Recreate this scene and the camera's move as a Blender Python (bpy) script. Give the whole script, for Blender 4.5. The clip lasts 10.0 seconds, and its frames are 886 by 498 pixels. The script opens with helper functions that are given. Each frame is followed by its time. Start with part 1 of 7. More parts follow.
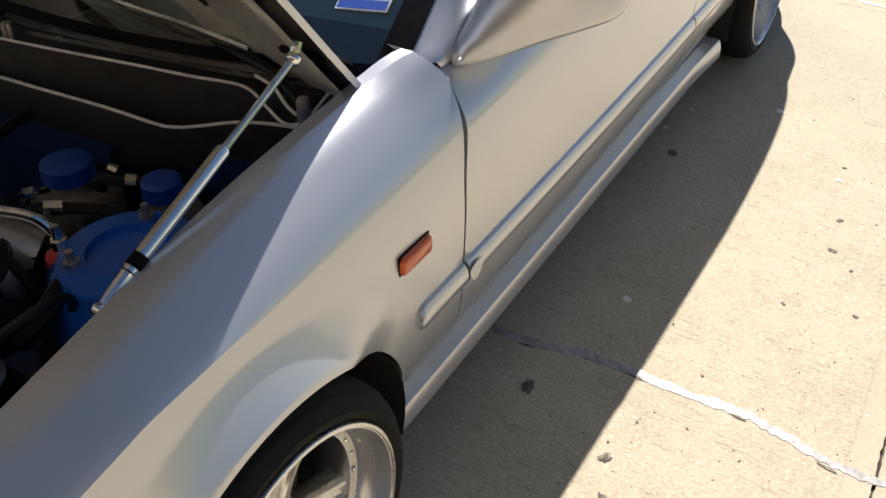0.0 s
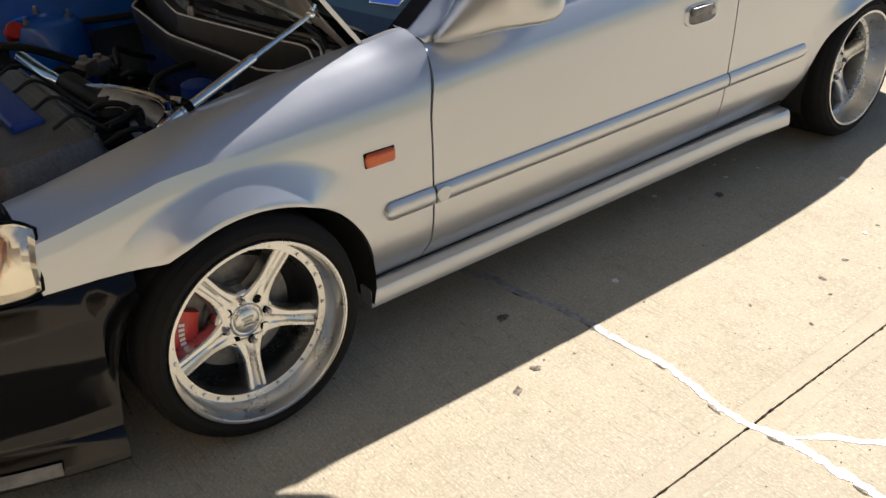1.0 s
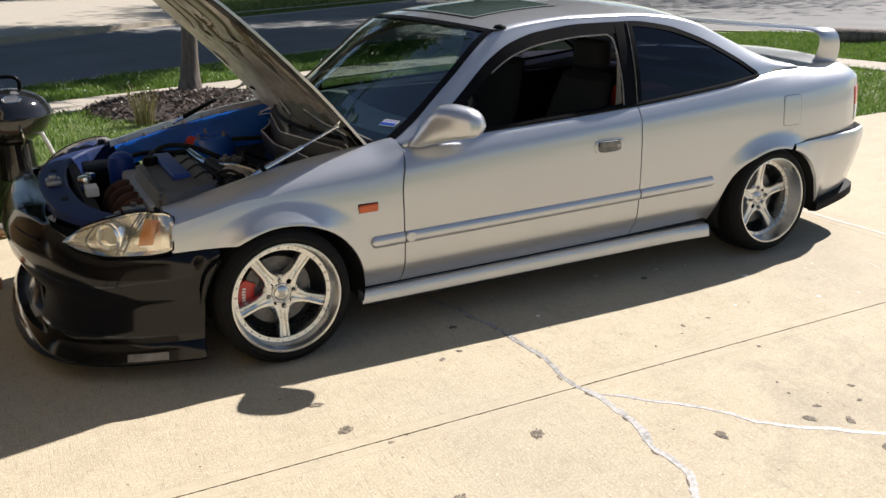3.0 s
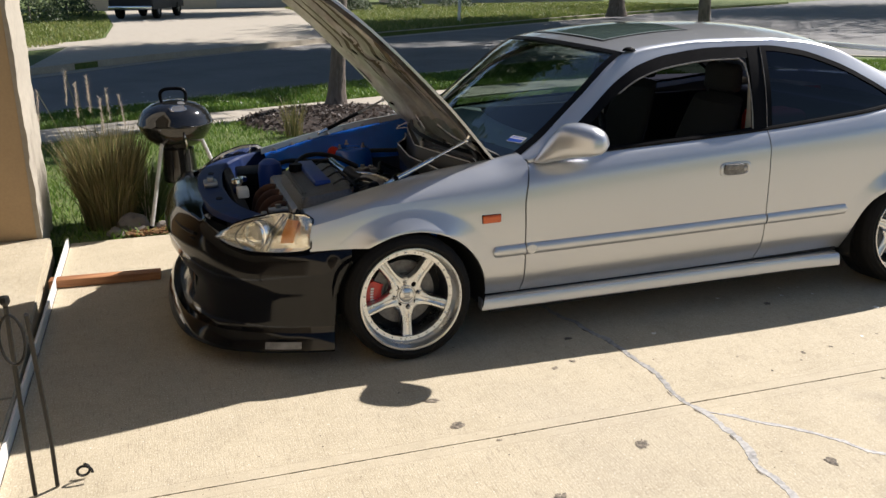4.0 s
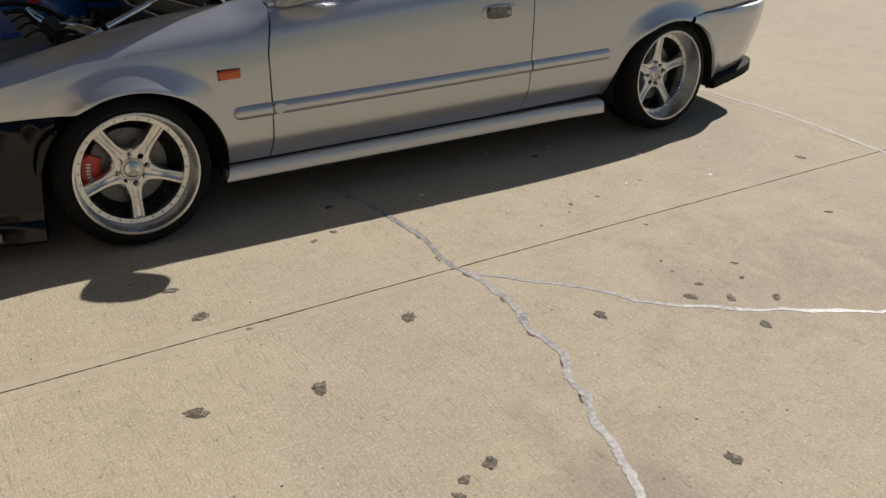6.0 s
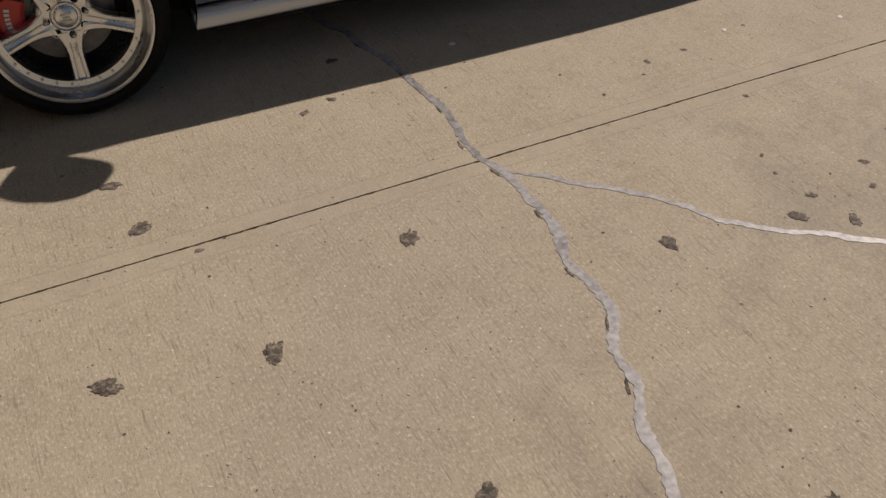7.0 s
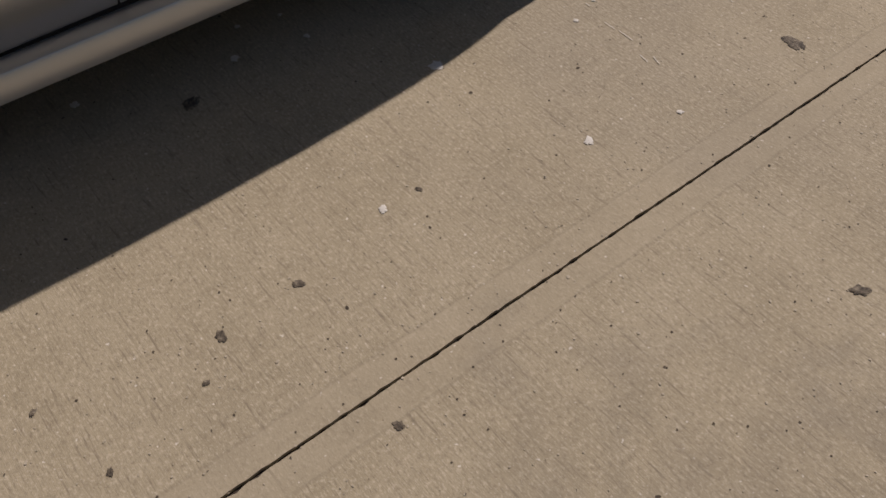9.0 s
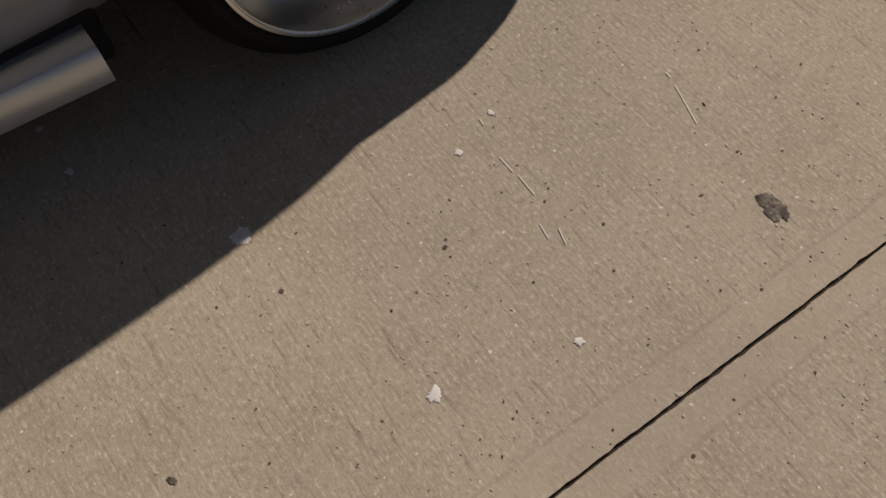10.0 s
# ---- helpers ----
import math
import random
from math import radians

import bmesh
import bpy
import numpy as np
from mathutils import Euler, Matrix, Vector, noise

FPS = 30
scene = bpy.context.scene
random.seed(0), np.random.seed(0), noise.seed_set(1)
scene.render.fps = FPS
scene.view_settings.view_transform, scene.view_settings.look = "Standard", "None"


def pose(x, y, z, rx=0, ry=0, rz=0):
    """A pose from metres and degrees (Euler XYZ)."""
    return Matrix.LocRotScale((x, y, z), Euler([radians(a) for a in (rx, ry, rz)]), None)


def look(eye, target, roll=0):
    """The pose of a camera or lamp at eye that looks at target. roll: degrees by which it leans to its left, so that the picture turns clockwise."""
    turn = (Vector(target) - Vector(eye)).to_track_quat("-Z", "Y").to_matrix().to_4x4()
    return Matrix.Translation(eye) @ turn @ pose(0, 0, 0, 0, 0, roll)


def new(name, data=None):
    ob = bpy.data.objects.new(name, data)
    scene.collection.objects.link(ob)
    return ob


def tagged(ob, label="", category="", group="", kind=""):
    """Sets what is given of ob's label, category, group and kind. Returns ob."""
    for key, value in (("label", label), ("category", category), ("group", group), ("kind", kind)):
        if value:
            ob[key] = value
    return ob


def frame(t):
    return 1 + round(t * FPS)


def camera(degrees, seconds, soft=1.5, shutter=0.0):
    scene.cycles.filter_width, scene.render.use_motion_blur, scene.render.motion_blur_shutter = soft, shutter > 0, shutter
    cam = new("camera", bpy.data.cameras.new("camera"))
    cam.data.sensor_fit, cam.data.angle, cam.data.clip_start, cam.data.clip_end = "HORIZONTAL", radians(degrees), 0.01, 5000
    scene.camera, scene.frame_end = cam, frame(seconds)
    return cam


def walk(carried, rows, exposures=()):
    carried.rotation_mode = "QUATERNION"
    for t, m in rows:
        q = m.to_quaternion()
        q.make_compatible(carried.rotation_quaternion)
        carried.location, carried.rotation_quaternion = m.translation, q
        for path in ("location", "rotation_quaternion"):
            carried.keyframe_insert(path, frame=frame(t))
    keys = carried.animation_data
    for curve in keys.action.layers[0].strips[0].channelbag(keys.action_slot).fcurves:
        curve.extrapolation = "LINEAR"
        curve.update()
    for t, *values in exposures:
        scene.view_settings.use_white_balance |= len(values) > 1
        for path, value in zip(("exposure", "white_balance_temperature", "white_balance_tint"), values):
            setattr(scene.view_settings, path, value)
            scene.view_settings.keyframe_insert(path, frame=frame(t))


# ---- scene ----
cam = camera(55.0, 10.0, soft=1.5)
PATH = [
    (0, (-0.471, -0.548, 1.369), (0.881, 0.243, 0.125), 1.8),
    (0.5, (-0.466, -0.982, 1.371), (0.747, 0.166, 0.271), 0.9),
    (0.8, (-0.567, -1.273, 1.363), (0.574, 0.058, 0.407), -1.4),
    (1, (-0.635, -1.467, 1.358), (0.456, -0.133, 0.342), -0.4),
    (1.2, (-0.669, -1.643, 1.366), (0.373, -0.207, 0.453), -1.8),
    (1.5, (-0.72, -1.908, 1.379), (0.248, -0.383, 0.521), -1.4),
    (1.7, (-0.742, -2.076, 1.387), (0.171, -0.509, 0.544), -0.8),
    (2, (-0.774, -2.328, 1.398), (0.141, -0.724, 0.629), -1.4),
    (2.2, (-0.849, -2.454, 1.396), (0.116, -0.874, 0.639), -1.6),
    (3.3, (-0.866, -3.096, 1.497), (-0.06, -1.37, 0.886), -0.3),
    (3.5, (-0.885, -3.111, 1.488), (-0.14, -1.356, 0.883), -0.4),
    (4, (-0.88, -3.163, 1.492), (-0.281, -1.352, 0.893), -0.5),
    (4.5, (-0.834, -3.193, 1.496), (-0.051, -1.45, 0.905), -0.0),
    (5, (-0.817, -3.168, 1.499), (0.241, -1.573, 0.919), 0.9),
    (5.5, (-0.767, -3.124, 1.46), (0.366, -1.592, 0.855), 0.7),
    (5.8, (-0.684, -2.987, 1.392), (0.400, -1.467, 0.693), 0.5),
    (6, (-0.628, -2.896, 1.347), (0.371, -1.405, 0.465), 1.6),
    (6.2, (-0.545, -2.746, 1.333), (0.444, -1.316, 0.345), 2.5),
    (7.3, (0.101, -2.193, 1.207), (0.75, -0.863, -0.139), -0.9),
    (7.5, (0.231, -2.061, 1.178), (0.915, -0.761, -0.18), -2.0),
    (7.8, (0.433, -1.888, 1.171), (1.226, -0.633, -0.167), -1.6),
    (8, (0.567, -1.772, 1.166), (1.402, -0.577, -0.204), -1.5),
    (8.3, (0.804, -1.649, 1.138), (1.634, -0.417, -0.201), -2.2),
    (8.5, (0.962, -1.567, 1.12), (1.748, -0.392, -0.295), -2.1),
    (8.7, (1.124, -1.469, 1.125), (1.894, -0.428, -0.394), 0.5),
    (9, (1.366, -1.323, 1.133), (2.175, -0.357, -0.421), 0.9),
    (9.3, (1.609, -1.168, 1.119), (2.307, -0.320, -0.546), 1.5),
    (9.5, (1.771, -1.065, 1.109), (2.375, -0.26, -0.619), 1.7),
    (10, (2.165, -0.876, 1.081), (2.678, -0.125, -0.7), -1.8),
]
# seconds, stops, kelvin, tint
EXPOSURES = [(0.0, 0.95, 6400, 10), (1.5, 0.9, 6400, 10), (4.6, 0.72, 6400, 10), (5.5, 0.25, 6400, 10), (6.0, -0.05, 6500, 11), (6.2, -0.12, 6550, 12), (7.3, -0.57, 6900, 18), (10.0, -0.70, 6900, 18)]
walk(cam, [(t, look(eye, target, roll)) for t, eye, target, roll in PATH], EXPOSURES)

# ---- world and sun ----
SUN = Vector((1.05, 0.363, 1.0)).normalized()      # towards the sun
world = bpy.data.worlds.new("sky")
scene.world = world
world.use_nodes = True
wn = world.node_tree
sky = wn.nodes.new("ShaderNodeTexSky")
sky.sky_type = "NISHITA"
sky.sun_disc = False
sky.sun_elevation = math.asin(SUN.z)
sky.sun_rotation = math.atan2(SUN.x, SUN.y)
sky.air_density, sky.dust_density, sky.ozone_density = 1.0, 0.4, 1.6
back = wn.nodes["Background"]
back.inputs["Strength"].default_value = 0.050
wn.links.new(sky.outputs[0], back.inputs["Color"])
sun_data = bpy.data.lights.new("sun", "SUN")
sun_data.energy, sun_data.angle, sun_data.color = 5.0, radians(0.53), (1.0, 0.93, 0.875)
sun = new("sun", sun_data)
sun.matrix_world = look(SUN * 60, (0, 0, 0))


# ---- materials ----
class Mat:
    """A node material with a few short ways to add nodes."""

    def __init__(self, name, color=(0.5, 0.5, 0.5), rough=0.5, metal=0.0, coat=0.0, ior=1.45):
        self.m = bpy.data.materials.new(name)
        self.m.use_nodes = True
        self.t = self.m.node_tree
        self.b = self.t.nodes["Principled BSDF"]
        self.set("Base Color", (*color, 1)), self.set("Roughness", rough), self.set("Metallic", metal)
        self.set("Coat Weight", coat), self.set("Coat Roughness", 0.03), self.set("IOR", ior)
        self.co = None

    def set(self, key, value):
        if hasattr(value, "links"):
            self.t.links.new(value, self.b.inputs[key])
        else:
            self.b.inputs[key].default_value = value

    def node(self, kind, **inputs):
        n = self.t.nodes.new(kind)
        for k, v in inputs.items():
            self.feed(n, k.replace("_", " "), v)
        return n

    def feed(self, n, key, v):
        if hasattr(v, "links"):
            self.t.links.new(v, n.inputs[key])
        else:
            n.inputs[key].default_value = v

    def coord(self, scale=(1, 1, 1), world_space=True, turn=0.0):
        n = self.t.nodes.new("ShaderNodeNewGeometry" if world_space else "ShaderNodeTexCoord")
        out = n.outputs["Position" if world_space else "Object"]
        mp = self.t.nodes.new("ShaderNodeMapping")
        mp.inputs["Scale"].default_value = scale
        mp.inputs["Rotation"].default_value = (0, 0, turn)
        self.t.links.new(out, mp.inputs["Vector"])
        return mp.outputs[0]

    def noise(self, scale, detail=4.0, rough=0.55, vec=None, warp=0.0):
        n = self.node("ShaderNodeTexNoise", Scale=scale, Detail=detail, Roughness=rough, Distortion=warp)
        self.t.links.new(vec if vec is not None else self.coord(), n.inputs["Vector"])
        return n.outputs["Fac"]

    def ramp(self, fac, *stops):
        n = self.t.nodes.new("ShaderNodeValToRGB")
        e = n.color_ramp.elements
        while len(e) < len(stops):
            e.new(0.5)
        for el, (p, c) in zip(e, stops):
            el.position = p
            el.color = (*c, 1) if isinstance(c, tuple) else (c, c, c, 1)
        self.t.links.new(fac, n.inputs[0])
        return n.outputs[0]

    def mix(self, fac, a, b, kind="MIX"):
        n = self.t.nodes.new("ShaderNodeMix")
        n.data_type, n.blend_type = "RGBA", kind
        for i, v in ((0, fac), (6, a), (7, b)):
            if hasattr(v, "links"):
                self.t.links.new(v, n.inputs[i])
            elif i == 0:
                n.inputs[0].default_value = v
            else:
                n.inputs[i].default_value = (*v, 1) if isinstance(v, tuple) else (v, v, v, 1)
        return n.outputs[2]

    def math(self, op, a, b=0.0, c=0.0):
        n = self.t.nodes.new("ShaderNodeMath")
        n.operation = op
        for i, v in enumerate((a, b, c)):
            if hasattr(v, "links"):
                self.t.links.new(v, n.inputs[i])
            else:
                n.inputs[i].default_value = v
        return n.outputs[0]

    def bump(self, height, strength=0.3, distance=0.01, key="Normal"):
        n = self.node("ShaderNodeBump", Strength=strength, Distance=distance, Height=height)
        self.set(key, n.outputs[0])
        return n.outputs[0]


def simple(name, color, rough=0.5, metal=0.0, coat=0.0, vary=0.15, scale=30.0, bump=0.05, ior=1.45, spec=0.5):
    """A plain surface with faint colour and gloss variation at two scales."""
    m = Mat(name, color, rough, metal, coat, ior)
    m.set("Specular IOR Level", spec)
    n1, n2 = m.noise(scale, 5), m.noise(scale * 0.13, 3)
    f = m.math("ADD", m.math("MULTIPLY", n1, 0.6), m.math("MULTIPLY", n2, 0.4))
    lo, hi = tuple(c * (1 - vary) for c in color), tuple(min(1, c * (1 + vary)) for c in color)
    m.set("Base Color", m.ramp(f, (0.3, lo), (0.7, hi)))
    m.set("Roughness", m.ramp(f, (0.3, max(0.02, rough - 0.07)), (0.75, min(1, rough + 0.08))))
    if bump:
        m.bump(n1, bump, 0.004)
    return m.m


def paint_material():
    m = Mat("silver_paint", (0.66, 0.66, 0.65), 0.34, 0.66, coat=1.0)
    fleck = m.noise(2600, 1)
    dust = m.noise(3.0, 5, 0.65, warp=0.4)
    low = m.noise(42, 4)
    base = m.mix(m.math("MULTIPLY", fleck, 0.25), (0.50, 0.512, 0.536), (0.67, 0.685, 0.713))
    base = m.mix(m.ramp(dust, (0.45, 0.0), (0.85, 0.09)), base, (0.55, 0.52, 0.46))
    m.set("Base Color", base)
    m.set("Roughness", m.ramp(m.math("ADD", m.math("MULTIPLY", dust, 0.7), m.math("MULTIPLY", low, 0.3)), (0.3, 0.27), (0.8, 0.36)))
    m.set("Coat Roughness", m.ramp(dust, (0.3, 0.04), (0.8, 0.16)))
    return m.m


def concrete_material():
    m = Mat("driveway_concrete", (0.45, 0.4, 0.32), 0.88)
    big = m.noise(0.55, 5, 0.6, warp=0.6)
    mid = m.math("ADD", m.math("MULTIPLY", m.noise(4.0, 6, 0.7), 0.55), m.math("MULTIPLY", m.noise(26, 4, 0.7), 0.45))
    chip = m.noise(1.0, 2, 0.55, vec=m.coord((190, 100, 160)))
    grain = m.noise(1.0, 1, 0.5, vec=m.coord((430, 290, 400)))
    agg = m.noise(95, 1)
    drag = m.noise(1.0, 3, 0.65, vec=m.coord((150, 11, 1)))
    sep = m.t.nodes.new("ShaderNodeSeparateXYZ")
    m.t.links.new(m.t.nodes.new("ShaderNodeNewGeometry").outputs["Position"], sep.inputs[0])
    band = m.math("ABSOLUTE", m.math("ADD", m.math("ADD", sep.outputs["Y"], 0.757), m.math("MULTIPLY", sep.outputs["X"], 0.0095)))
    band = m.math("MULTIPLY", m.math("ADD", band, m.math("MULTIPLY", m.noise(14, 3), 0.012)), 10.0)
    smooth_band = m.ramp(band, (0.58, 1.0), (0.64, 0.0))     # trowelled edge each side of the joint
    ridge = m.ramp(band, (0.58, 0.0), (0.61, 1.0), (0.63, 1.0), (0.67, 0.0))
    open_ = m.math("SUBTRACT", 1.0, m.math("MULTIPLY", smooth_band, 0.45))
    col = m.ramp(mid, (0.25, (0.335, 0.285, 0.195)), (0.5, (0.432, 0.372, 0.262)), (0.8, (0.525, 0.46, 0.335)))
    col = m.mix(m.ramp(big, (0.52, 0.0), (0.72, 0.40)), col, (0.32, 0.285, 0.23))
    col = m.mix(m.math("MULTIPLY", open_, m.ramp(chip, (0.55, 0.0), (0.67, 0.42))), col, (0.70, 0.63, 0.49))
    col = m.mix(m.math("MULTIPLY", open_, m.ramp(chip, (0.32, 0.42), (0.43, 0.0))), col, (0.235, 0.195, 0.14))
    col = m.mix(m.math("MULTIPLY", open_, m.ramp(grain, (0.60, 0.0), (0.70, 0.28))), col, (0.74, 0.69, 0.59))
    col = m.mix(m.ramp(grain, (0.28, 0.22), (0.36, 0.0)), col, (0.15, 0.12, 0.085))
    col = m.mix(m.ramp(agg, (0.74, 0.0), (0.77, 0.75)), col, (0.80, 0.76, 0.68))
    col = m.mix(m.math("MULTIPLY", open_, m.ramp(drag, (0.30, 0.60), (0.42, 0.0))), col, (0.22, 0.18, 0.13))
    col = m.mix(m.math("MULTIPLY", smooth_band, 0.10), col, (0.52, 0.46, 0.36))
    col = m.mix(m.math("MULTIPLY", ridge, 0.26), col, (0.28, 0.24, 0.175))
    for px, py, pr, amount in ((1.75, -1.38, 0.62, 0.5), (0.62, -1.85, 0.40, 0.6), (2.55, -1.75, 0.6, 0.5)):
        dist = m.node("ShaderNodeVectorMath", **{})
        dist.operation = "DISTANCE"
        m.t.links.new(m.coord(), dist.inputs[0])
        dist.inputs[1].default_value = (px, py, 0)
        soak = m.math("ADD", m.math("DIVIDE", dist.outputs["Value"], pr), m.math("MULTIPLY", m.math("SUBTRACT", m.noise(3.2, 5, 0.65, warp=0.5), 0.5), 3.2))
        col = m.mix(m.math("MULTIPLY", m.ramp(soak, (0.1, 1.0), (0.85, 0.0)), amount), col, m.mix(0.55, col, (0.16, 0.145, 0.13)))
    m.set("Base Color", col)
    h = m.math("ADD", m.math("MULTIPLY", chip, 0.35), m.math("MULTIPLY", m.mix(smooth_band, drag, 0.5), 0.55))
    h = m.math("SUBTRACT", h, m.math("MULTIPLY", ridge, 0.15))
    m.bump(h, 0.30, 0.005)
    return m.m


def asphalt_material():
    m = Mat("road_asphalt", (0.1, 0.1, 0.1), 0.9)
    n1, n2 = m.noise(0.6, 5, 0.6, warp=0.5), m.noise(60, 3)
    col = m.ramp(n1, (0.3, (0.16, 0.158, 0.155)), (0.7, (0.235, 0.231, 0.225)))
    m.set("Base Color", m.mix(m.ramp(n2, (0.3, 0.5), (0.7, 0.0)), col, (0.11, 0.11, 0.11)))
    m.bump(n2, 0.4, 0.006)
    return m.m


def lawn_material():
    m = Mat("lawn_soil_grass", (0.07, 0.11, 0.03), 0.95)
    n1 = m.noise(0.8, 5, 0.6, warp=0.4)
    n2 = m.math("ADD", m.math("MULTIPLY", m.noise(40, 4, 0.7), 0.6), m.math("MULTIPLY", m.noise(5, 5, 0.75), 0.4))
    col = m.ramp(n2, (0.3, (0.03, 0.048, 0.012)), (0.5, (0.085, 0.125, 0.026)), (0.72, (0.18, 0.20, 0.06)))
    m.set("Base Color", m.mix(m.ramp(n1, (0.5, 0.0), (0.75, 0.5)), col, (0.14, 0.13, 0.05)))
    m.bump(n2, 0.8, 0.03)
    return m.m


def blade_material(name, a, b, c):
    m = Mat(name, a, 0.55)
    rnd = m.t.nodes.new("ShaderNodeNewGeometry").outputs["Random Per Island"]
    n1 = m.noise(0.9, 4)
    col = m.ramp(rnd, (0.0, a), (0.55, b), (1.0, c))
    m.set("Base Color", m.mix(m.ramp(n1, (0.45, 0.0), (0.75, 0.5)), col, tuple(0.8 * v for v in c)))
    m.set("Subsurface Weight", 0.0)
    tr = m.t.nodes.new("ShaderNodeBsdfTranslucent")
    m.t.links.new(col, tr.inputs["Color"])
    mx = m.t.nodes.new("ShaderNodeMixShader")
    mx.inputs[0].default_value = 0.35
    m.t.links.new(m.b.outputs[0], mx.inputs[1])
    m.t.links.new(tr.outputs[0], mx.inputs[2])
    m.t.links.new(mx.outputs[0], m.t.nodes["Material Output"].inputs["Surface"])
    return m.m


def glass_material(name, tint, rough=0.01, floor_gloss=0.05):
    """Window glass: a clear tinted sheet with a mirror gloss."""
    m = Mat(name, tint, rough)
    t = m.t
    tr = t.nodes.new("ShaderNodeBsdfTransparent")
    tr.inputs[0].default_value = (*tint, 1)
    gl = t.nodes.new("ShaderNodeBsdfGlossy")
    gl.inputs["Roughness"].default_value = rough
    lw = t.nodes.new("ShaderNodeLayerWeight")
    lw.inputs["Blend"].default_value = 0.5
    gloss = m.math("ADD", m.math("MULTIPLY", m.math("POWER", lw.outputs["Facing"], 5.0), 0.9), floor_gloss)
    mx = t.nodes.new("ShaderNodeMixShader")
    t.links.new(gloss, mx.inputs[0])
    t.links.new(tr.outputs[0], mx.inputs[1])
    t.links.new(gl.outputs[0], mx.inputs[2])
    t.links.new(mx.outputs[0], t.nodes["Material Output"].inputs["Surface"])
    return m.m


def wood_material():
    m = Mat("cedar_wood", (0.35, 0.16, 0.07), 0.7)
    g = m.noise(1.0, 5, 0.6, vec=m.coord((3, 45, 45)), warp=0.5)
    m.set("Base Color", m.ramp(g, (0.3, (0.26, 0.105, 0.045)), (0.7, (0.47, 0.235, 0.11))))
    m.bump(g, 0.25, 0.003)
    return m.m


def bark_material():
    m = Mat("bark", (0.2, 0.15, 0.12), 0.95)
    g = m.noise(1.0, 6, 0.65, vec=m.coord((16, 16, 3.5)), warp=0.8)
    m.set("Base Color", m.ramp(g, (0.3, (0.075, 0.06, 0.05)), (0.7, (0.25, 0.205, 0.17))))
    m.bump(g, 0.8, 0.03)
    return m.m


def rim_material():
    m = Mat("brushed_alloy", (0.72, 0.72, 0.71), 0.22, 1.0)
    n1, n2 = m.noise(9, 5, 0.7), m.noise(120, 3)
    m.set("Base Color", m.ramp(n1, (0.3, (0.65, 0.65, 0.64)), (0.7, (0.70, 0.70, 0.69))))
    m.set("Roughness", m.ramp(m.math("ADD", m.math("MULTIPLY", n1, 0.6), m.math("MULTIPLY", n2, 0.4)), (0.3, 0.26), (0.75, 0.31)))
    return m.m


PAINT = paint_material()
CONCRETE = concrete_material()
ASPHALT = asphalt_material()
LAWN = lawn_material()
BLADE = blade_material("grass_blades", (0.06, 0.135, 0.016), (0.125, 0.225, 0.030), (0.235, 0.30, 0.07))
BLADEDRY = blade_material("sunny_lawn_blades", (0.10, 0.15, 0.03), (0.20, 0.25, 0.06), (0.34, 0.33, 0.12))
LEAF = blade_material("tree_leaves", (0.03, 0.065, 0.012), (0.06, 0.11, 0.02), (0.12, 0.15, 0.03))
PLUME = blade_material("pale_seed_heads", (0.42, 0.34, 0.26), (0.60, 0.52, 0.43), (0.74, 0.68, 0.60))
STRAW = blade_material("straw_blades", (0.065, 0.085, 0.022), (0.16, 0.145, 0.055), (0.36, 0.29, 0.15))
SHRUB = blade_material("shrub_leaves", (0.03, 0.06, 0.02), (0.06, 0.10, 0.03), (0.12, 0.15, 0.06))
GLASS = glass_material("clear_glass", (0.60, 0.71, 0.69), floor_gloss=0.17)
TINT = glass_material("tinted_glass", (0.06, 0.068, 0.11), floor_gloss=0.05)
ROOFGLASS = glass_material("sunroof_glass", (0.55, 0.62, 0.60), floor_gloss=0.12)
CLEARTINT = glass_material("lightly_tinted_glass", (0.42, 0.47, 0.45), floor_gloss=0.03)
LENS = glass_material("lamp_lens", (0.92, 0.90, 0.84), 0.06, floor_gloss=0.10)
WOOD = wood_material()
BARK = bark_material()
ALLOY = rim_material()
RUBBER = simple("tyre_rubber", (0.011, 0.0105, 0.010), 0.75, vary=0.35, scale=60, bump=0.15, spec=0.18)
TRIM = simple("black_trim", (0.004, 0.004, 0.005), 0.45, vary=0.25, scale=70, spec=0.07)
# pale grey that paints bright highlights on black cowl and wiper edges
GLINT = simple("pale_highlight_grey", (0.72, 0.72, 0.73), 0.30, vary=0.3, scale=60, bump=0.05)
GLOSSBLACK = simple("glossy_black_plastic", (0.008, 0.008, 0.009), 0.30, vary=0.3, scale=40, bump=0.02, spec=0.2)
REDCLOTH = simple("red_cloth", (0.75, 0.05, 0.03), 0.7, vary=0.15, scale=60)
BUMPER = simple("black_bumper_paint", (0.005, 0.005, 0.006), 0.11, vary=0.35, scale=22, bump=0.01, spec=0.42)
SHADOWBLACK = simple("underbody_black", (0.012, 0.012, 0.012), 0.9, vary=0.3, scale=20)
BLUE = simple("blue_bay_paint", (0.008, 0.095, 0.46), 0.22, coat=0.3, vary=0.2, scale=14, bump=0.02)
NAVY = simple("dark_navy_panel", (0.012, 0.026, 0.092), 0.5, vary=0.5, scale=18, bump=0.04, spec=0.2)
BLUECAP = simple("blue_plastic", (0.008, 0.04, 0.24), 0.4, vary=0.15, scale=60)
CAST = simple("cast_aluminium", (0.42, 0.41, 0.39), 0.42, 0.85, vary=0.25, scale=90, bump=0.2)
VALVE = simple("silver_crackle_paint", (0.13, 0.128, 0.125), 0.48, 0.6, vary=0.35, scale=160, bump=0.3)
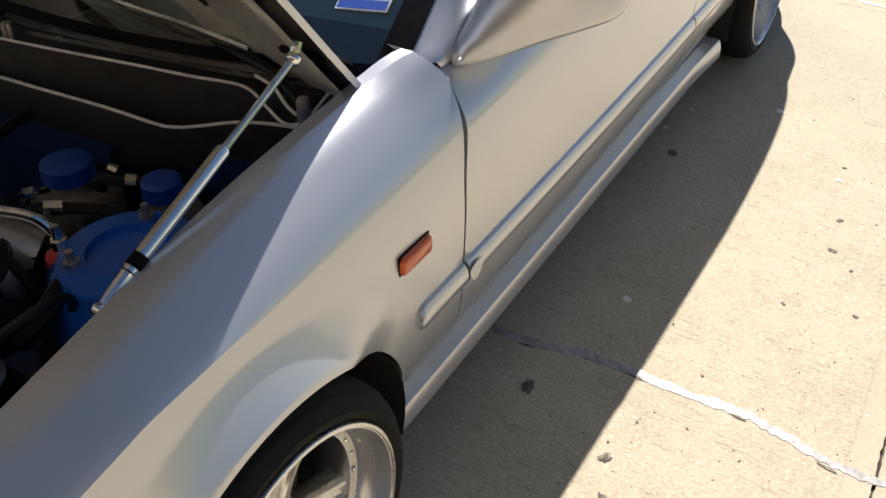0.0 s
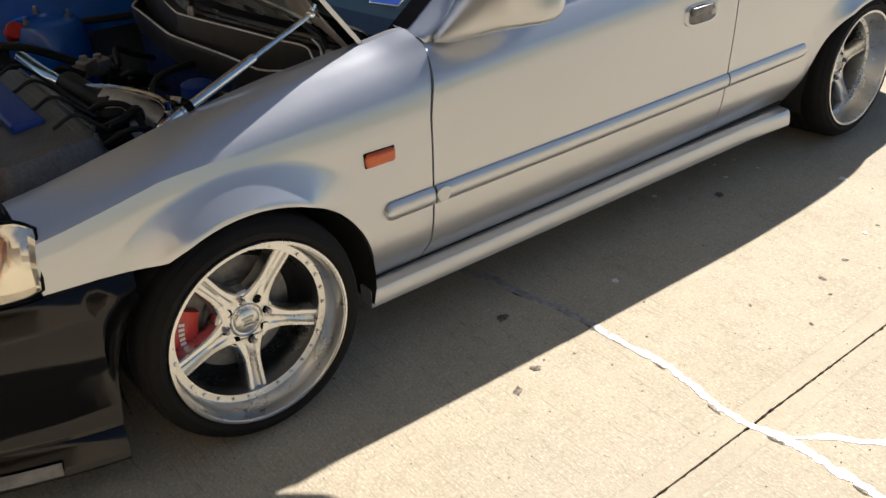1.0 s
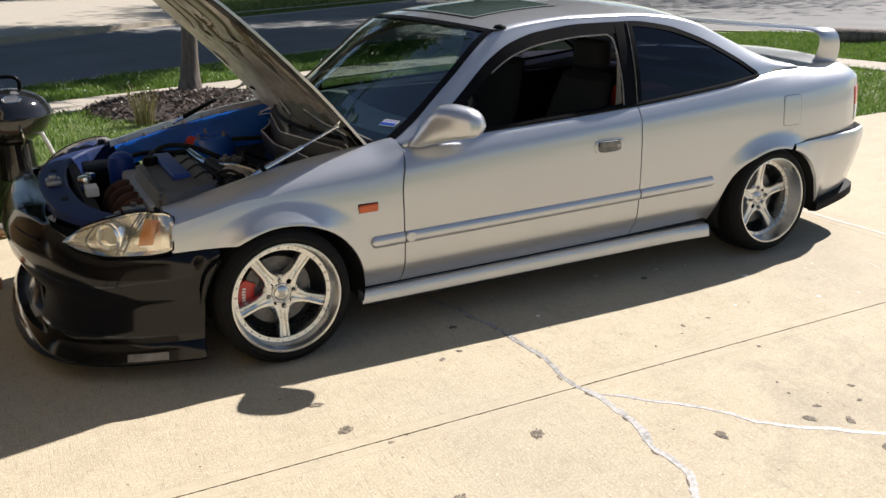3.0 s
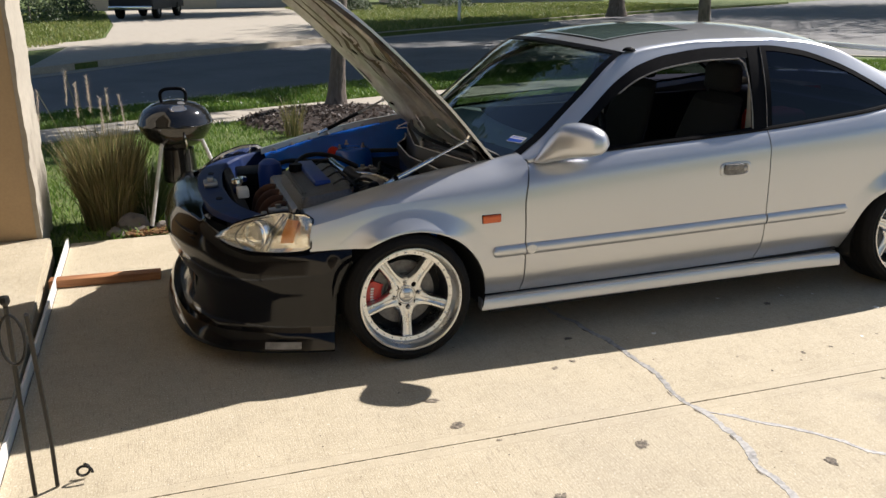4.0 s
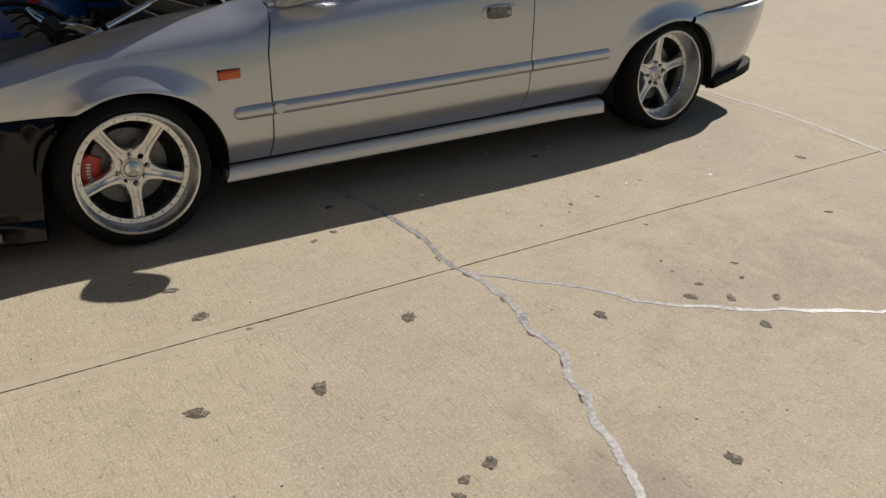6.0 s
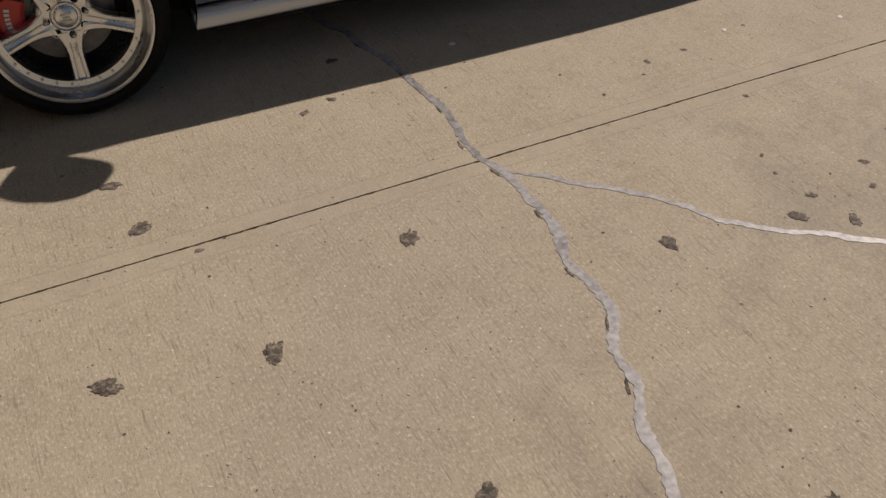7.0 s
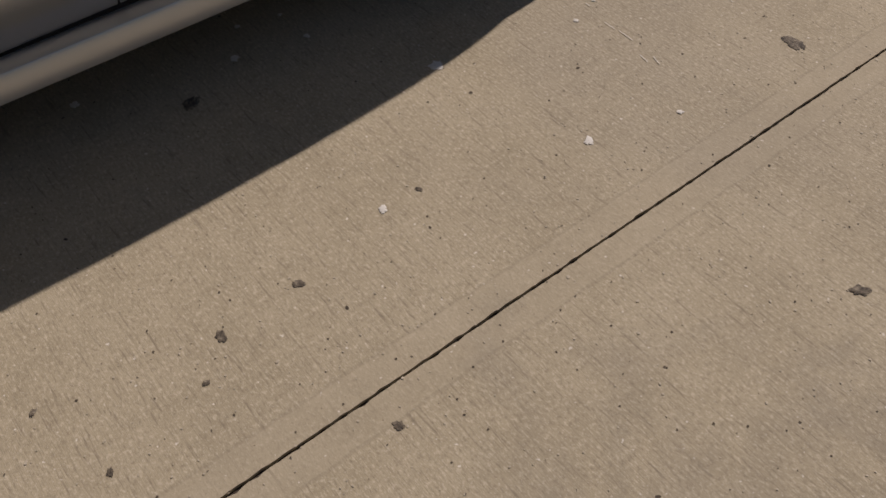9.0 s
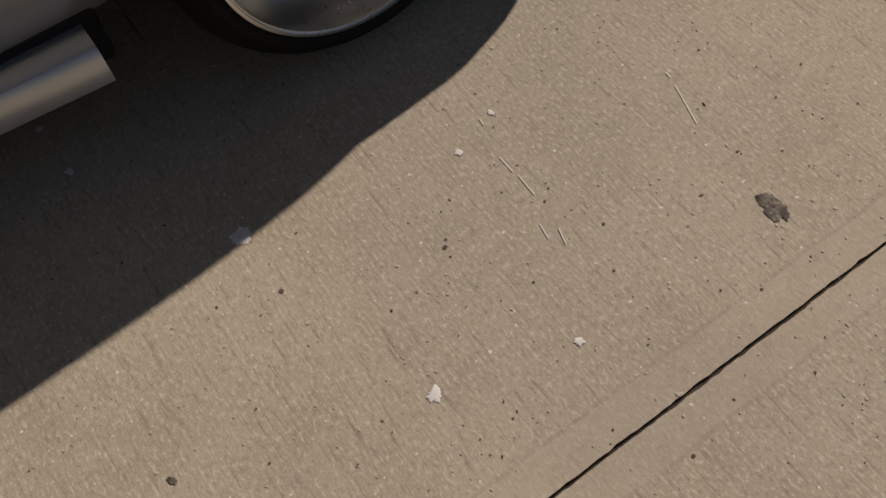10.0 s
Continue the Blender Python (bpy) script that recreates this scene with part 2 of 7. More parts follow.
CHROME = simple("polished_steel", (0.74, 0.74, 0.74), 0.12, 1.0, vary=0.08, scale=40, bump=0.0)
LAMPIN = simple("aluminised_reflector", (0.97, 0.95, 0.90), 0.22, 0.92, vary=0.08, scale=40, bump=0.0)
DULLGREY = simple("scuff_and_highlight_grey", (0.16, 0.155, 0.15), 0.4, 0.2, vary=0.6, scale=40, bump=0.1)
STEEL = simple("dull_steel", (0.36, 0.35, 0.34), 0.4, 0.9, vary=0.25, scale=80, bump=0.1)
RUST = simple("rusty_heat_shield", (0.075, 0.034, 0.020), 0.75, 0.4, vary=0.5, scale=35, bump=0.3)
HOSE = simple("black_rubber_hose", (0.012, 0.012, 0.012), 0.5, vary=0.3, scale=60, spec=0.25)
RED = simple("red_paint", (0.50, 0.025, 0.015), 0.35, coat=0.4, vary=0.2, scale=50)
AMBER = simple("amber_plastic", (0.60, 0.10, 0.012), 0.22, coat=0.6, vary=0.12, scale=90)
AMBERIN = simple("amber_bulb_cover", (0.66, 0.27, 0.09), 0.25, vary=0.12, scale=90)
TAILRED = simple("red_lens", (0.52, 0.012, 0.012), 0.15, coat=0.6, vary=0.1, scale=60)
WHITE = simple("white_plastic", (0.75, 0.74, 0.70), 0.4, vary=0.1, scale=40)
TANK = simple("yellowed_plastic_tank", (0.17, 0.15, 0.115), 0.5, vary=0.2, scale=40)
SEAT = simple("dark_seat_cloth", (0.010, 0.0095, 0.0095), 0.95, vary=0.3, scale=140, bump=0.3)
DASH = simple("grey_dash_plastic", (0.17, 0.20, 0.20), 0.7, vary=0.2, scale=90)
LINER = simple("headliner_cloth", (0.30, 0.28, 0.25), 0.95, vary=0.1, scale=120)
COWLBLACK = simple("faded_black_cowl_plastic", (0.030, 0.029, 0.031), 0.38, vary=0.45, scale=26, bump=0.05, spec=0.5)
HOODGRIME = simple("brown_hood_grime", (0.17, 0.150, 0.105), 0.75, vary=0.5, scale=16, bump=0.1)
HOODIN = simple("dusty_silver_underside", (0.74, 0.69, 0.61), 0.45, 0.2, vary=0.6, scale=11, bump=0.08)
ENAMEL = simple("black_enamel", (0.012, 0.012, 0.013), 0.10, coat=0.6, vary=0.2, scale=20, bump=0.0)
GALV = simple("galvanised_leg", (0.62, 0.62, 0.60), 0.4, 0.3, vary=0.2, scale=60)
STUCCO = simple("tan_wall_paint", (0.50, 0.36, 0.21), 0.8, vary=0.08, scale=60, bump=0.15)
BOUNCEWALL = simple("tan_bounce_wall_paint", (0.44, 0.37, 0.27), 0.8, vary=0.08, scale=60, bump=0.15)
STONE = simple("grey_stone", (0.17, 0.15, 0.13), 0.9, vary=0.35, scale=20, bump=0.5)
MULCH = simple("dark_bark_mulch", (0.045, 0.033, 0.027), 0.95, vary=0.6, scale=50, bump=0.5)
PAVING = simple("sidewalk_concrete", (0.39, 0.35, 0.285), 0.9, vary=0.15, scale=25, bump=0.3)
SEAL = simple("grey_crack_sealant", (0.31, 0.300, 0.285), 0.50, 0.14, vary=0.6, scale=55, bump=0.15, spec=0.6)
SEALDUST = simple("dusty_joint_sealant", (0.50, 0.47, 0.42), 0.8, vary=0.2, scale=30, bump=0.4)


def stain_material():
    m = Mat("oil_soaked_concrete", (0.1, 0.08, 0.06), 0.8)
    a, b = m.noise(70, 4, 0.7), m.noise(230, 3, 0.7)
    f = m.math("ADD", m.math("MULTIPLY", a, 0.7), m.math("MULTIPLY", b, 0.3))
    m.set("Base Color", m.ramp(f, (0.38, (0.045, 0.037, 0.03)), (0.52, (0.14, 0.115, 0.085)), (0.64, (0.33, 0.285, 0.215))))
    m.bump(b, 0.4, 0.004)
    return m.m


STAIN = stain_material()
JOINTDIRT = simple("joint_dirt", (0.055, 0.042, 0.032), 0.95, vary=0.5, scale=60, bump=0.4)
PIT = simple("dark_pit", (0.10, 0.08, 0.058), 0.9, vary=0.5, scale=90)
CHALK = simple("white_paint_chip", (0.74, 0.72, 0.66), 0.8, vary=0.1, scale=60)
GRIT = simple("pale_aggregate", (0.50, 0.445, 0.345), 0.85, vary=0.35, scale=200)
SIDING = simple("pale_house_siding", (0.55, 0.50, 0.42), 0.8, vary=0.06, scale=6, bump=0.1)
GARAGE = simple("grey_garage_door", (0.42, 0.43, 0.45), 0.6, vary=0.06, scale=8)
SHINGLE = simple("brown_shingles", (0.12, 0.10, 0.085), 0.95, vary=0.4, scale=18, bump=0.5)
PLATE = simple("dark_truck_paint", (0.008, 0.009, 0.016), 0.5, coat=0.0, vary=0.2, scale=12)
IRON = simple("black_wrought_iron", (0.015, 0.014, 0.013), 0.5, 0.3, vary=0.3, scale=60)
STICKERBLUE = simple("blue_sticker", (0.02, 0.08, 0.42), 0.5, vary=0.1, scale=60)


# ---- building helpers ----
def part(name, bm, material, parent=None, label="", smooth=35, kind=""):
    """Link a bmesh as one mesh object under parent."""
    me = bpy.data.meshes.new(name)
    bmesh.ops.recalc_face_normals(bm, faces=bm.faces)
    bm.to_mesh(me)
    bm.free()
    return link(name, me, material, parent, label, smooth, kind)


def link(name, me, material, parent=None, label="", smooth=35, kind=""):
    mats = material if isinstance(material, (list, tuple)) else [material]
    for mm in mats:
        me.materials.append(mm)
    if smooth:
        me.polygons.foreach_set("use_smooth", [True] * len(me.polygons))
        me.set_sharp_from_angle(angle=radians(smooth))
    ob = new(name, me)
    if parent is not None:
        ob.parent = parent
    if label or kind:
        tagged(ob, label=label, kind=kind)
    return ob


def thing(name, label, category, at=(0, 0, 0), group="", kind=""):
    e = new(name)
    e.location = at
    e.empty_display_size = 0.1
    return tagged(e, label, category, group, kind)


def curve(*pts):
    """A smooth function through (x, y) points, without overshoot."""
    xs, ys = np.array([p[0] for p in pts], float), np.array([p[1] for p in pts], float)
    d = np.diff(ys) / np.diff(xs)
    m = np.zeros(len(xs))
    m[0], m[-1] = d[0], d[-1]
    for i in range(1, len(xs) - 1):
        m[i] = 0 if d[i - 1] * d[i] <= 0 else 2 * d[i - 1] * d[i] / (d[i - 1] + d[i])

    def f(x):
        x = min(max(x, xs[0]), xs[-1])
        i = min(int(np.searchsorted(xs, x, "right")) - 1, len(xs) - 2)
        i = max(i, 0)
        h = xs[i + 1] - xs[i]
        t = (x - xs[i]) / h
        return float(ys[i] * (1 + 2 * t) * (1 - t) ** 2 + m[i] * h * t * (1 - t) ** 2 + ys[i + 1] * t * t * (3 - 2 * t) + m[i + 1] * h * t * t * (t - 1))
    return f


def span(a, b, n):
    return [a + (b - a) * i / (n - 1) for i in range(n)]


def grid(bm, rows, closed=False, thick=0.0, mat=0):
    """Quads over rows of points; thick pushes a second skin inwards and closes the rim."""
    vs = [[bm.verts.new(p) for p in r] for r in rows]
    fs = []
    n = len(vs[0])
    for a, b in zip(vs, vs[1:]):
        for i in range(n if closed else n - 1):
            j = (i + 1) % n
            quad = []
            for v in (a[i], a[j], b[j], b[i]):
                if all((v.co - w.co).length > 1e-6 for w in quad):
                    quad.append(v)
            if len(quad) > 2:
                f = bm.faces.new(quad)
                f.material_index = mat
                fs.append(f)
    if thick:
        bmesh.ops.recalc_face_normals(bm, faces=fs)
        bmesh.ops.solidify(bm, geom=fs, thickness=thick)
    return vs


def box(bm, x0, x1, y0, y1, z0, z1, bevel=0.0, seg=2, m=None):
    r = bmesh.ops.create_cube(bm, size=1, matrix=(m or Matrix()) @ Matrix.Translation(((x0 + x1) / 2, (y0 + y1) / 2, (z0 + z1) / 2)) @ Matrix.Diagonal((abs(x1 - x0), abs(y1 - y0), abs(z1 - z0), 1)))
    if bevel:
        es = {e for v in r["verts"] for e in v.link_edges}
        bmesh.ops.bevel(bm, geom=list(es), offset=bevel, segments=seg, affect="EDGES", profile=0.5)
    return r


def lathe(bm, profile, m=None, seg=24, a0=0.0, a1=2 * math.pi):
    """Turn (radius, height) pairs about z, posed by m."""
    m = m or Matrix()
    full = abs(a1 - a0 - 2 * math.pi) < 1e-6
    k = seg if full else seg + 1
    rows = [[m @ Vector((r * math.cos(a0 + (a1 - a0) * i / seg), r * math.sin(a0 + (a1 - a0) * i / seg), h)) for i in range(k)] for r, h in profile]
    return grid(bm, rows, closed=full)


def tube(bm, pts, r, seg=8, cap=True, flat=1.0):
    """A round tube along points; r is a number or one radius a point."""
    pts = [Vector(p) for p in pts]
    rs = r if isinstance(r, (list, tuple)) else [r] * len(pts)
    rows, side = [], None
    for i, p in enumerate(pts):
        d = (pts[min(i + 1, len(pts) - 1)] - pts[max(i - 1, 0)]).normalized()
        if side is None:
            side = d.cross(Vector((0, 0, 1)) if abs(d.z) < 0.9 else Vector((1, 0, 0))).normalized()
        side = (side - d * side.dot(d)).normalized()
        up = side.cross(d)
        rows.append([p + side * math.cos(2 * math.pi * k / seg) * rs[i] + up * math.sin(2 * math.pi * k / seg) * rs[i] * flat for k in range(seg)])
    vs = grid(bm, rows, closed=True)
    if cap:
        bm.faces.new(list(reversed(vs[0]))), bm.faces.new(vs[-1])
    return vs


def smoothline(pts, n=6):
    """Catmull-Rom points through pts."""
    p = [Vector(q) for q in pts]
    p = [p[0] * 2 - p[1]] + p + [p[-1] * 2 - p[-2]]
    out = []
    for i in range(1, len(p) - 2):
        for k in range(n):
            t = k / n
            out.append(0.5 * ((2 * p[i]) + (p[i + 1] - p[i - 1]) * t + (2 * p[i - 1] - 5 * p[i] + 4 * p[i + 1] - p[i + 2]) * t * t + (3 * p[i] - p[i - 1] - 3 * p[i + 1] + p[i + 2]) * t ** 3))
    return out + [p[-2]]


def slab(bm, pts, z0, z1, bevel=0.0):
    """A flat polygon with thickness."""
    lo = [bm.verts.new((x, y, z0)) for x, y in pts]
    hi = [bm.verts.new((x, y, z1)) for x, y in pts]
    top = bm.faces.new(hi)
    bm.faces.new(list(reversed(lo)))
    n = len(pts)
    for i in range(n):
        bm.faces.new((lo[i], lo[(i + 1) % n], hi[(i + 1) % n], hi[i]))
    if bevel:
        bmesh.ops.bevel(bm, geom=list(top.edges), offset=bevel, segments=2, affect="EDGES")


def stuff_mesh(name, verts, faces):
    me = bpy.data.meshes.new(name)
    me.from_pydata(verts, [], faces)
    me.update()
    return me

# ---- ground, road, lawns ----
def flat(name, pts, z0, z1, material, label, category, bevel=0.0):
    bm = bmesh.new()
    slab(bm, pts, z0, z1, bevel)
    return tagged(part(name, bm, material, smooth=0), label, category, kind="structure")


flat("ground", [(-600, -600), (600, -600), (600, 600), (-600, 600)], -0.4, -0.14, LAWN, "wide grassy ground reaching the horizon", "ground")
ROAD_NEAR = [(-40, -10), (-8, 5.55), (-1.2, 8.8), (2.46, 10.56), (6, 12.1), (9.0, 12.8), (12.0, 11.6), (14.0, 9.2), (14.55, 7.1), (14.2, 5.5), (13.15, 4.15), (12.9, 3.6)]
ROAD_FAR = [(40, 46), (24, 36.5), (16, 31), (9, 25.6), (3.6, 21.4), (-0.6, 17.6), (-3.3, 14.4), (-8, 9.4), (-40, -8)]
flat("road", [(-40, -12), (-8, 4.0), (0, 6), (13.0, 0), (13.0, -60), (70, -60), (70, 60), (48, 52), (24, 37.5), (9, 26.6), (-3.3, 15.4), (-8, 10.4), (-40, -6)], -0.35, -0.125, ASPHALT, "grey asphalt residential street in tree shade", "road")
WALK_MID = smoothline([(-12, 2.9, 0), (-1.6, 6.62, 0), (-0.5, 7.0, 0), (1.6, 7.68, 0), (5, 8.7, 0), (8.2, 8.6, 0), (9.75, 7.0, 0), (10.18, 5.2, 0), (10.16, 3.6, 0), (10.06, 2.56, 0)], 8)


def beside(line, off):
    out = []
    for i, p in enumerate(line):
        d = (line[min(i + 1, len(line) - 1)] - line[max(i - 1, 0)]).normalized()
        out.append((p.x - d.y * off, p.y + d.x * off))
    return out


WALK_IN, WALK_OUT = beside(WALK_MID, -0.42), beside(WALK_MID, 0.42)
lawn_yard_pts = [(-12, 2.225)] + WALK_IN[:-2] + [(9.62, 2.95), (9.50, 2.70), (9.30, 2.575), (9.05, 2.545), (6.4, 2.395), (3.34, 2.226)]
lawn_strip_pts = WALK_OUT[:-2] + [(10.60, 2.60), (10.72, 2.55)] + [(12.95, 4.05), (14.05, 5.55), (14.40, 7.1), (13.85, 9.1), (11.9, 11.45), (9.0, 12.63), (6, 11.92), (2.53, 10.38), (-1.12, 8.62), (-7.9, 5.38), (-12, 3.45)]
flat("lawn", lawn_yard_pts, -0.3, -0.012, LAWN, "green front lawn beside the driveway", "lawn")
flat("lawn", lawn_strip_pts, -0.3, -0.012, LAWN, "green grass strip between sidewalk and street", "lawn")
flat("lawn", ROAD_FAR[::-1] + [(40, 200), (-200, 200), (-200, -8)], -0.3, 0.0, LAWN, "sunny lawn across the street", "lawn")
flat("far_corner_walk", [(45.0, 22.2), (79, 42.4), (200, 70), (200, -60), (60, -60), (46, 17.5)], -0.3, -0.004, PAVING, "pale concrete corner walk beyond the junction", "sidewalk")
flat("lawn", [(48.5, 22.4), (80, 40.5), (200, 66), (200, -60), (62, -60), (49, 17.5)], -0.3, 0.02, LAWN, "corner lawn beyond the junction", "lawn")
flat("lawn", [(-60, -3.0), (-12, 2.2), (-6.2, 2.2), (-6.2, -6.6), (12.9, -6.6), (12.9, -60), (-60, -60)], -0.3, -0.012, LAWN, "lawn on the far side of the driveway", "lawn")


def strip_along(name, line, w0, w1, z0, z1, material, label, category, parent=None):
    """A kerb or band between two offsets of a line."""
    a, b = beside(line, w0), beside(line, w1)
    bm = bmesh.new()
    rows = [[(p[0], p[1], z0), (p[0], p[1], z1), (q[0], q[1], z1), (q[0], q[1], z0)] for p, q in zip(a, b)]
    vs = grid(bm, rows, closed=True)
    bm.faces.new(vs[0]), bm.faces.new(vs[-1])
    ob = part(name, bm, material, parent, smooth=0)
    return ob if parent else tagged(ob, label, category, kind="structure")


near_line = smoothline([(x, y, 0) for x, y in ROAD_NEAR[1:]], 5)
far_line = smoothline([(x, y, 0) for x, y in ROAD_FAR[1:-1]], 5)
strip_along("kerb", near_line, 0.0, -0.15, -0.3, 0.004, PAVING, "pale concrete kerb along the street", "kerb")
strip_along("kerb", far_line, 0.0, -0.18, -0.3, 0.012, PAVING, "pale concrete kerb along the street", "kerb")
strip_along("gutter", far_line, 0.42, 0.003, -0.3, -0.118, PAVING, "pale concrete gutter of the street", "kerb")

# driveway slabs with open joints, lying on a dark bed
JOINT_Y, JOINT_X, EDGE_Y, GAP = -0.757, 3.34, 2.222, 0.0020
flat("driveway_bed", [(-1.5, -6.5), (12.9, -6.5), (12.9, 2.5), (6.4, 2.38), (3.34, EDGE_Y - 0.01), (-1.5, EDGE_Y - 0.01)], -0.3, -0.007, JOINTDIRT, "dark joint filler under the driveway slabs", "driveway")
driveway = tagged(new("driveway"), "tan broom-finished concrete driveway with sealed cracks", "driveway", kind="structure")


def driveway_slab(x0, x1, y0, y1):
    bm = bmesh.new()
    g = GAP
    gx = 0.001

    def edge_y(y, x):
        return y - 0.0095 * x if y == JOINT_Y else y      # the long joint runs a little askew
    def rim(y, side):
        n = 420 if y == JOINT_Y and x0 < 3.0 else (60 if y == JOINT_Y else 2)
        return [(x, edge_y(y, x) + side * (g + (0.0032 * abs(noise.noise((x * 23, side, 1))) + 0.0040 * max(0, noise.noise((x * 60, side, 4))) if n > 2 else 0))) for x in span(x0 + gx, x1 - gx, n)]
    far_edge = rim(y1, -1)[::-1]
    if y1 == EDGE_Y and x0 > 3.0:                            # the driveway widens a little towards the street
        far_edge = [(x1 - gx, 2.222 + 0.0555 * (x1 - 3.34)), (x0 + gx, 2.222 + 0.0555 * (x0 - 3.34))]
        if x1 > 10:
            far_edge = [(12.94, 4.06), (10.70, 2.545)] + [(10.2, 2.56), (9.62, 2.70)] + [(x0 + gx, 2.222 + 0.0555 * (x0 - 3.34))]
    slab(bm, rim(y0, 1) + far_edge, -0.1, 0.0, 0.0 if JOINT_Y in (y0, y1) else 0.0015)
    part("slab", bm, CONCRETE, driveway, smooth=0)


for xa, xb in ((-1.47, JOINT_X), (JOINT_X, 9.0), (9.0, 12.95)):
    for ya, yb in ((-6.5, -3.75), (-3.75, JOINT_Y), (JOINT_Y, EDGE_Y)):
        driveway_slab(xa, xb, ya, yb)

# sidewalk squares
sidewalk = tagged(new("sidewalk"), "pale concrete sidewalk squares between the lawns", "sidewalk", kind="structure")
for i in range(0, len(WALK_MID) - 2, 2):
    a, b, c, d = WALK_IN[i], WALK_IN[i + 1], WALK_IN[i + 2], WALK_OUT[i + 2]
    e, f = WALK_OUT[i + 1], WALK_OUT[i]
    mid = Vector(((a[0] + d[0]) / 2, (a[1] + d[1]) / 2, 0))
    pts = [(mid.x + (p[0] - mid.x) * 0.985, mid.y + (p[1] - mid.y) * 0.985) for p in (a, b, c, d, e, f)]
    bm = bmesh.new()
    slab(bm, pts, -0.2, 0.006)
    part("paving_slab", bm, PAVING, sidewalk, smooth=0)

# driveway across the street
flat("far_driveway", [(-3.15, 14.75), (-0.55, 17.45), (3.65, 21.25), (5.0, 22.35), (6.0, 27.0), (7.6, 54), (-3.4, 54), (-2.2, 32.5), (-2.15, 24.2), (-2.9, 20.6)], -0.2, 0.014, PAVING, "sunlit concrete driveway across the street", "driveway")
flat("far_walk", [(-2.92, 20.5), (-14, 8.6), (-14, 10.2), (-2.2, 23.6)], -0.2, 0.010, PAVING, "pale concrete sidewalk across the street", "sidewalk")
flat("far_walk", [(6.05, 27.4), (30, 45.2), (30, 46.6), (6.1, 28.9)], -0.2, 0.010, PAVING, "pale concrete sidewalk across the street", "sidewalk")

# ---- the car ----
CAR_W = 1.70                                   # body width; the near side lies on y = 0
FRONT_AX, REAR_AX, HUB_Z = 0.012, 2.608, 0.262
ARCH_F, ARCH_R = (0.035, 0.235, 0.325, 0.302), (2.62, 0.235, 0.350, 0.302)
CUT_F, CUT_R = 0.537, 1.752                    # the door's shut lines
car = thing("car", "silver two-door coupe, hood raised, black front bumper, on the driveway", "car")
car.matrix_basis = Matrix.Rotation(radians(-0.30), 4, "Y")


def flip(p):
    return Vector((p[0], CAR_W - p[1], p[2]))


plan = curve((-0.86, 0.36), (-0.70, 0.17), (-0.55, 0.075), (-0.37, 0.022), (-0.1, 0.004), (0.3, 0.0), (1.2, -0.006), (2.2, 0.0), (2.7, 0.005), (3.0, 0.022), (3.2, 0.048), (3.3, 0.078), (3.38, 0.125), (3.43, 0.19))
shoulder = curve((-0.7, 0.12), (-0.37, 0.115), (0.2, 0.13), (0.42, 0.130), (0.5372, 0.112), (0.540, 0.084), (0.62, 0.080), (0.78, 0.072), (0.95, 0.064), (1.7, 0.055), (2.3, 0.06), (2.56, 0.085), (2.8, 0.13), (3.2, 0.15), (3.38, 0.15))
top_z = curve((-0.7, 0.575), (-0.37, 0.628), (-0.095, 0.69), (0.19, 0.743), (0.43, 0.772), (0.5372, 0.790), (0.540, 0.756), (0.62, 0.760), (0.78, 0.773), (0.95, 0.787), (1.7, 0.822), (2.3, 0.866), (2.56, 0.895), (2.8, 0.910), (3.1, 0.912), (3.25, 0.908), (3.36, 0.896), (3.43, 0.872))
CREASE = 0.84                                  # the crease along the side, as a share of the height
sect_low = curve((0.0, 0.80), (0.06, 0.58), (0.10, 0.43), (0.140, 0.28), (0.165, 0.185), (0.20, 0.10), (0.29, 0.02), (0.38, 0.0), (0.56, 0.0), (0.70, 0.035), (0.78, 0.085), (CREASE, 0.155))
sect_high = curve((CREASE, 0.155), (0.87, 0.225), (0.90, 0.33), (0.95, 0.58), (0.98, 0.77), (1.0, 1.0))


def sect(v):
    return sect_low(v) if v <= CREASE else sect_high(v)


SILL = 0.199


def crease_z(x):
    """The crease rises almost straight along the whole side."""
    return min(0.648 + 0.055 * x, top_z(x) - 0.045)


def cut_lean(x, z):
    """The front edge of the door leans back towards its top."""
    k = 0.036 * max(0.0, min(1.0, (z - 0.60) / 0.155)) ** 1.3 - 0.020 * max(0.0, (z - 0.756) / 0.034)
    return k * math.exp(-((x - 0.537) / 0.12) ** 2)


def arch_z(x, a):
    cx, cz, rx, rz = a
    u = (x - cx) / rx
    return cz + rz * math.sqrt(1 - u * u) if abs(u) < 1 else -1.0


def side_point(x, z):
    """The near side of the body at a length and height."""
    zt, zc = top_z(x), crease_z(x)
    v = CREASE * (z - 0.15) / (zc - 0.15) if z < zc else CREASE + (1 - CREASE) * (z - zc) / (zt - zc)
    s = sect(min(max(v, 0), 1))
    y = plan(x) + (s * shoulder(x) if v > 0.5 else s * 0.12)
    flare = 0.0
    for cx, cz, rx, rz in (ARCH_F, ARCH_R):
        r = math.hypot((x - cx) / rx, (z - cz) / rz)
        fade = min(1.0, max(0.0, (z - 0.22) / 0.22))
        rise = min(1.0, max(0.0, (1.27 - r) / 0.24))
        up = max(0.0, (z - cz) / rz) / max(r, 0.01)
        rise *= 0.25 + 0.75 * max(0.0, min(1.0, (up - 0.62) / 0.28)) ** 1.5
        flare = max(flare, fade * (rise * 0.62 + 0.38 * rise * rise) if r > 0.9 else 0.3 * fade)
    return Vector((x, y - 0.036 * flare, z))


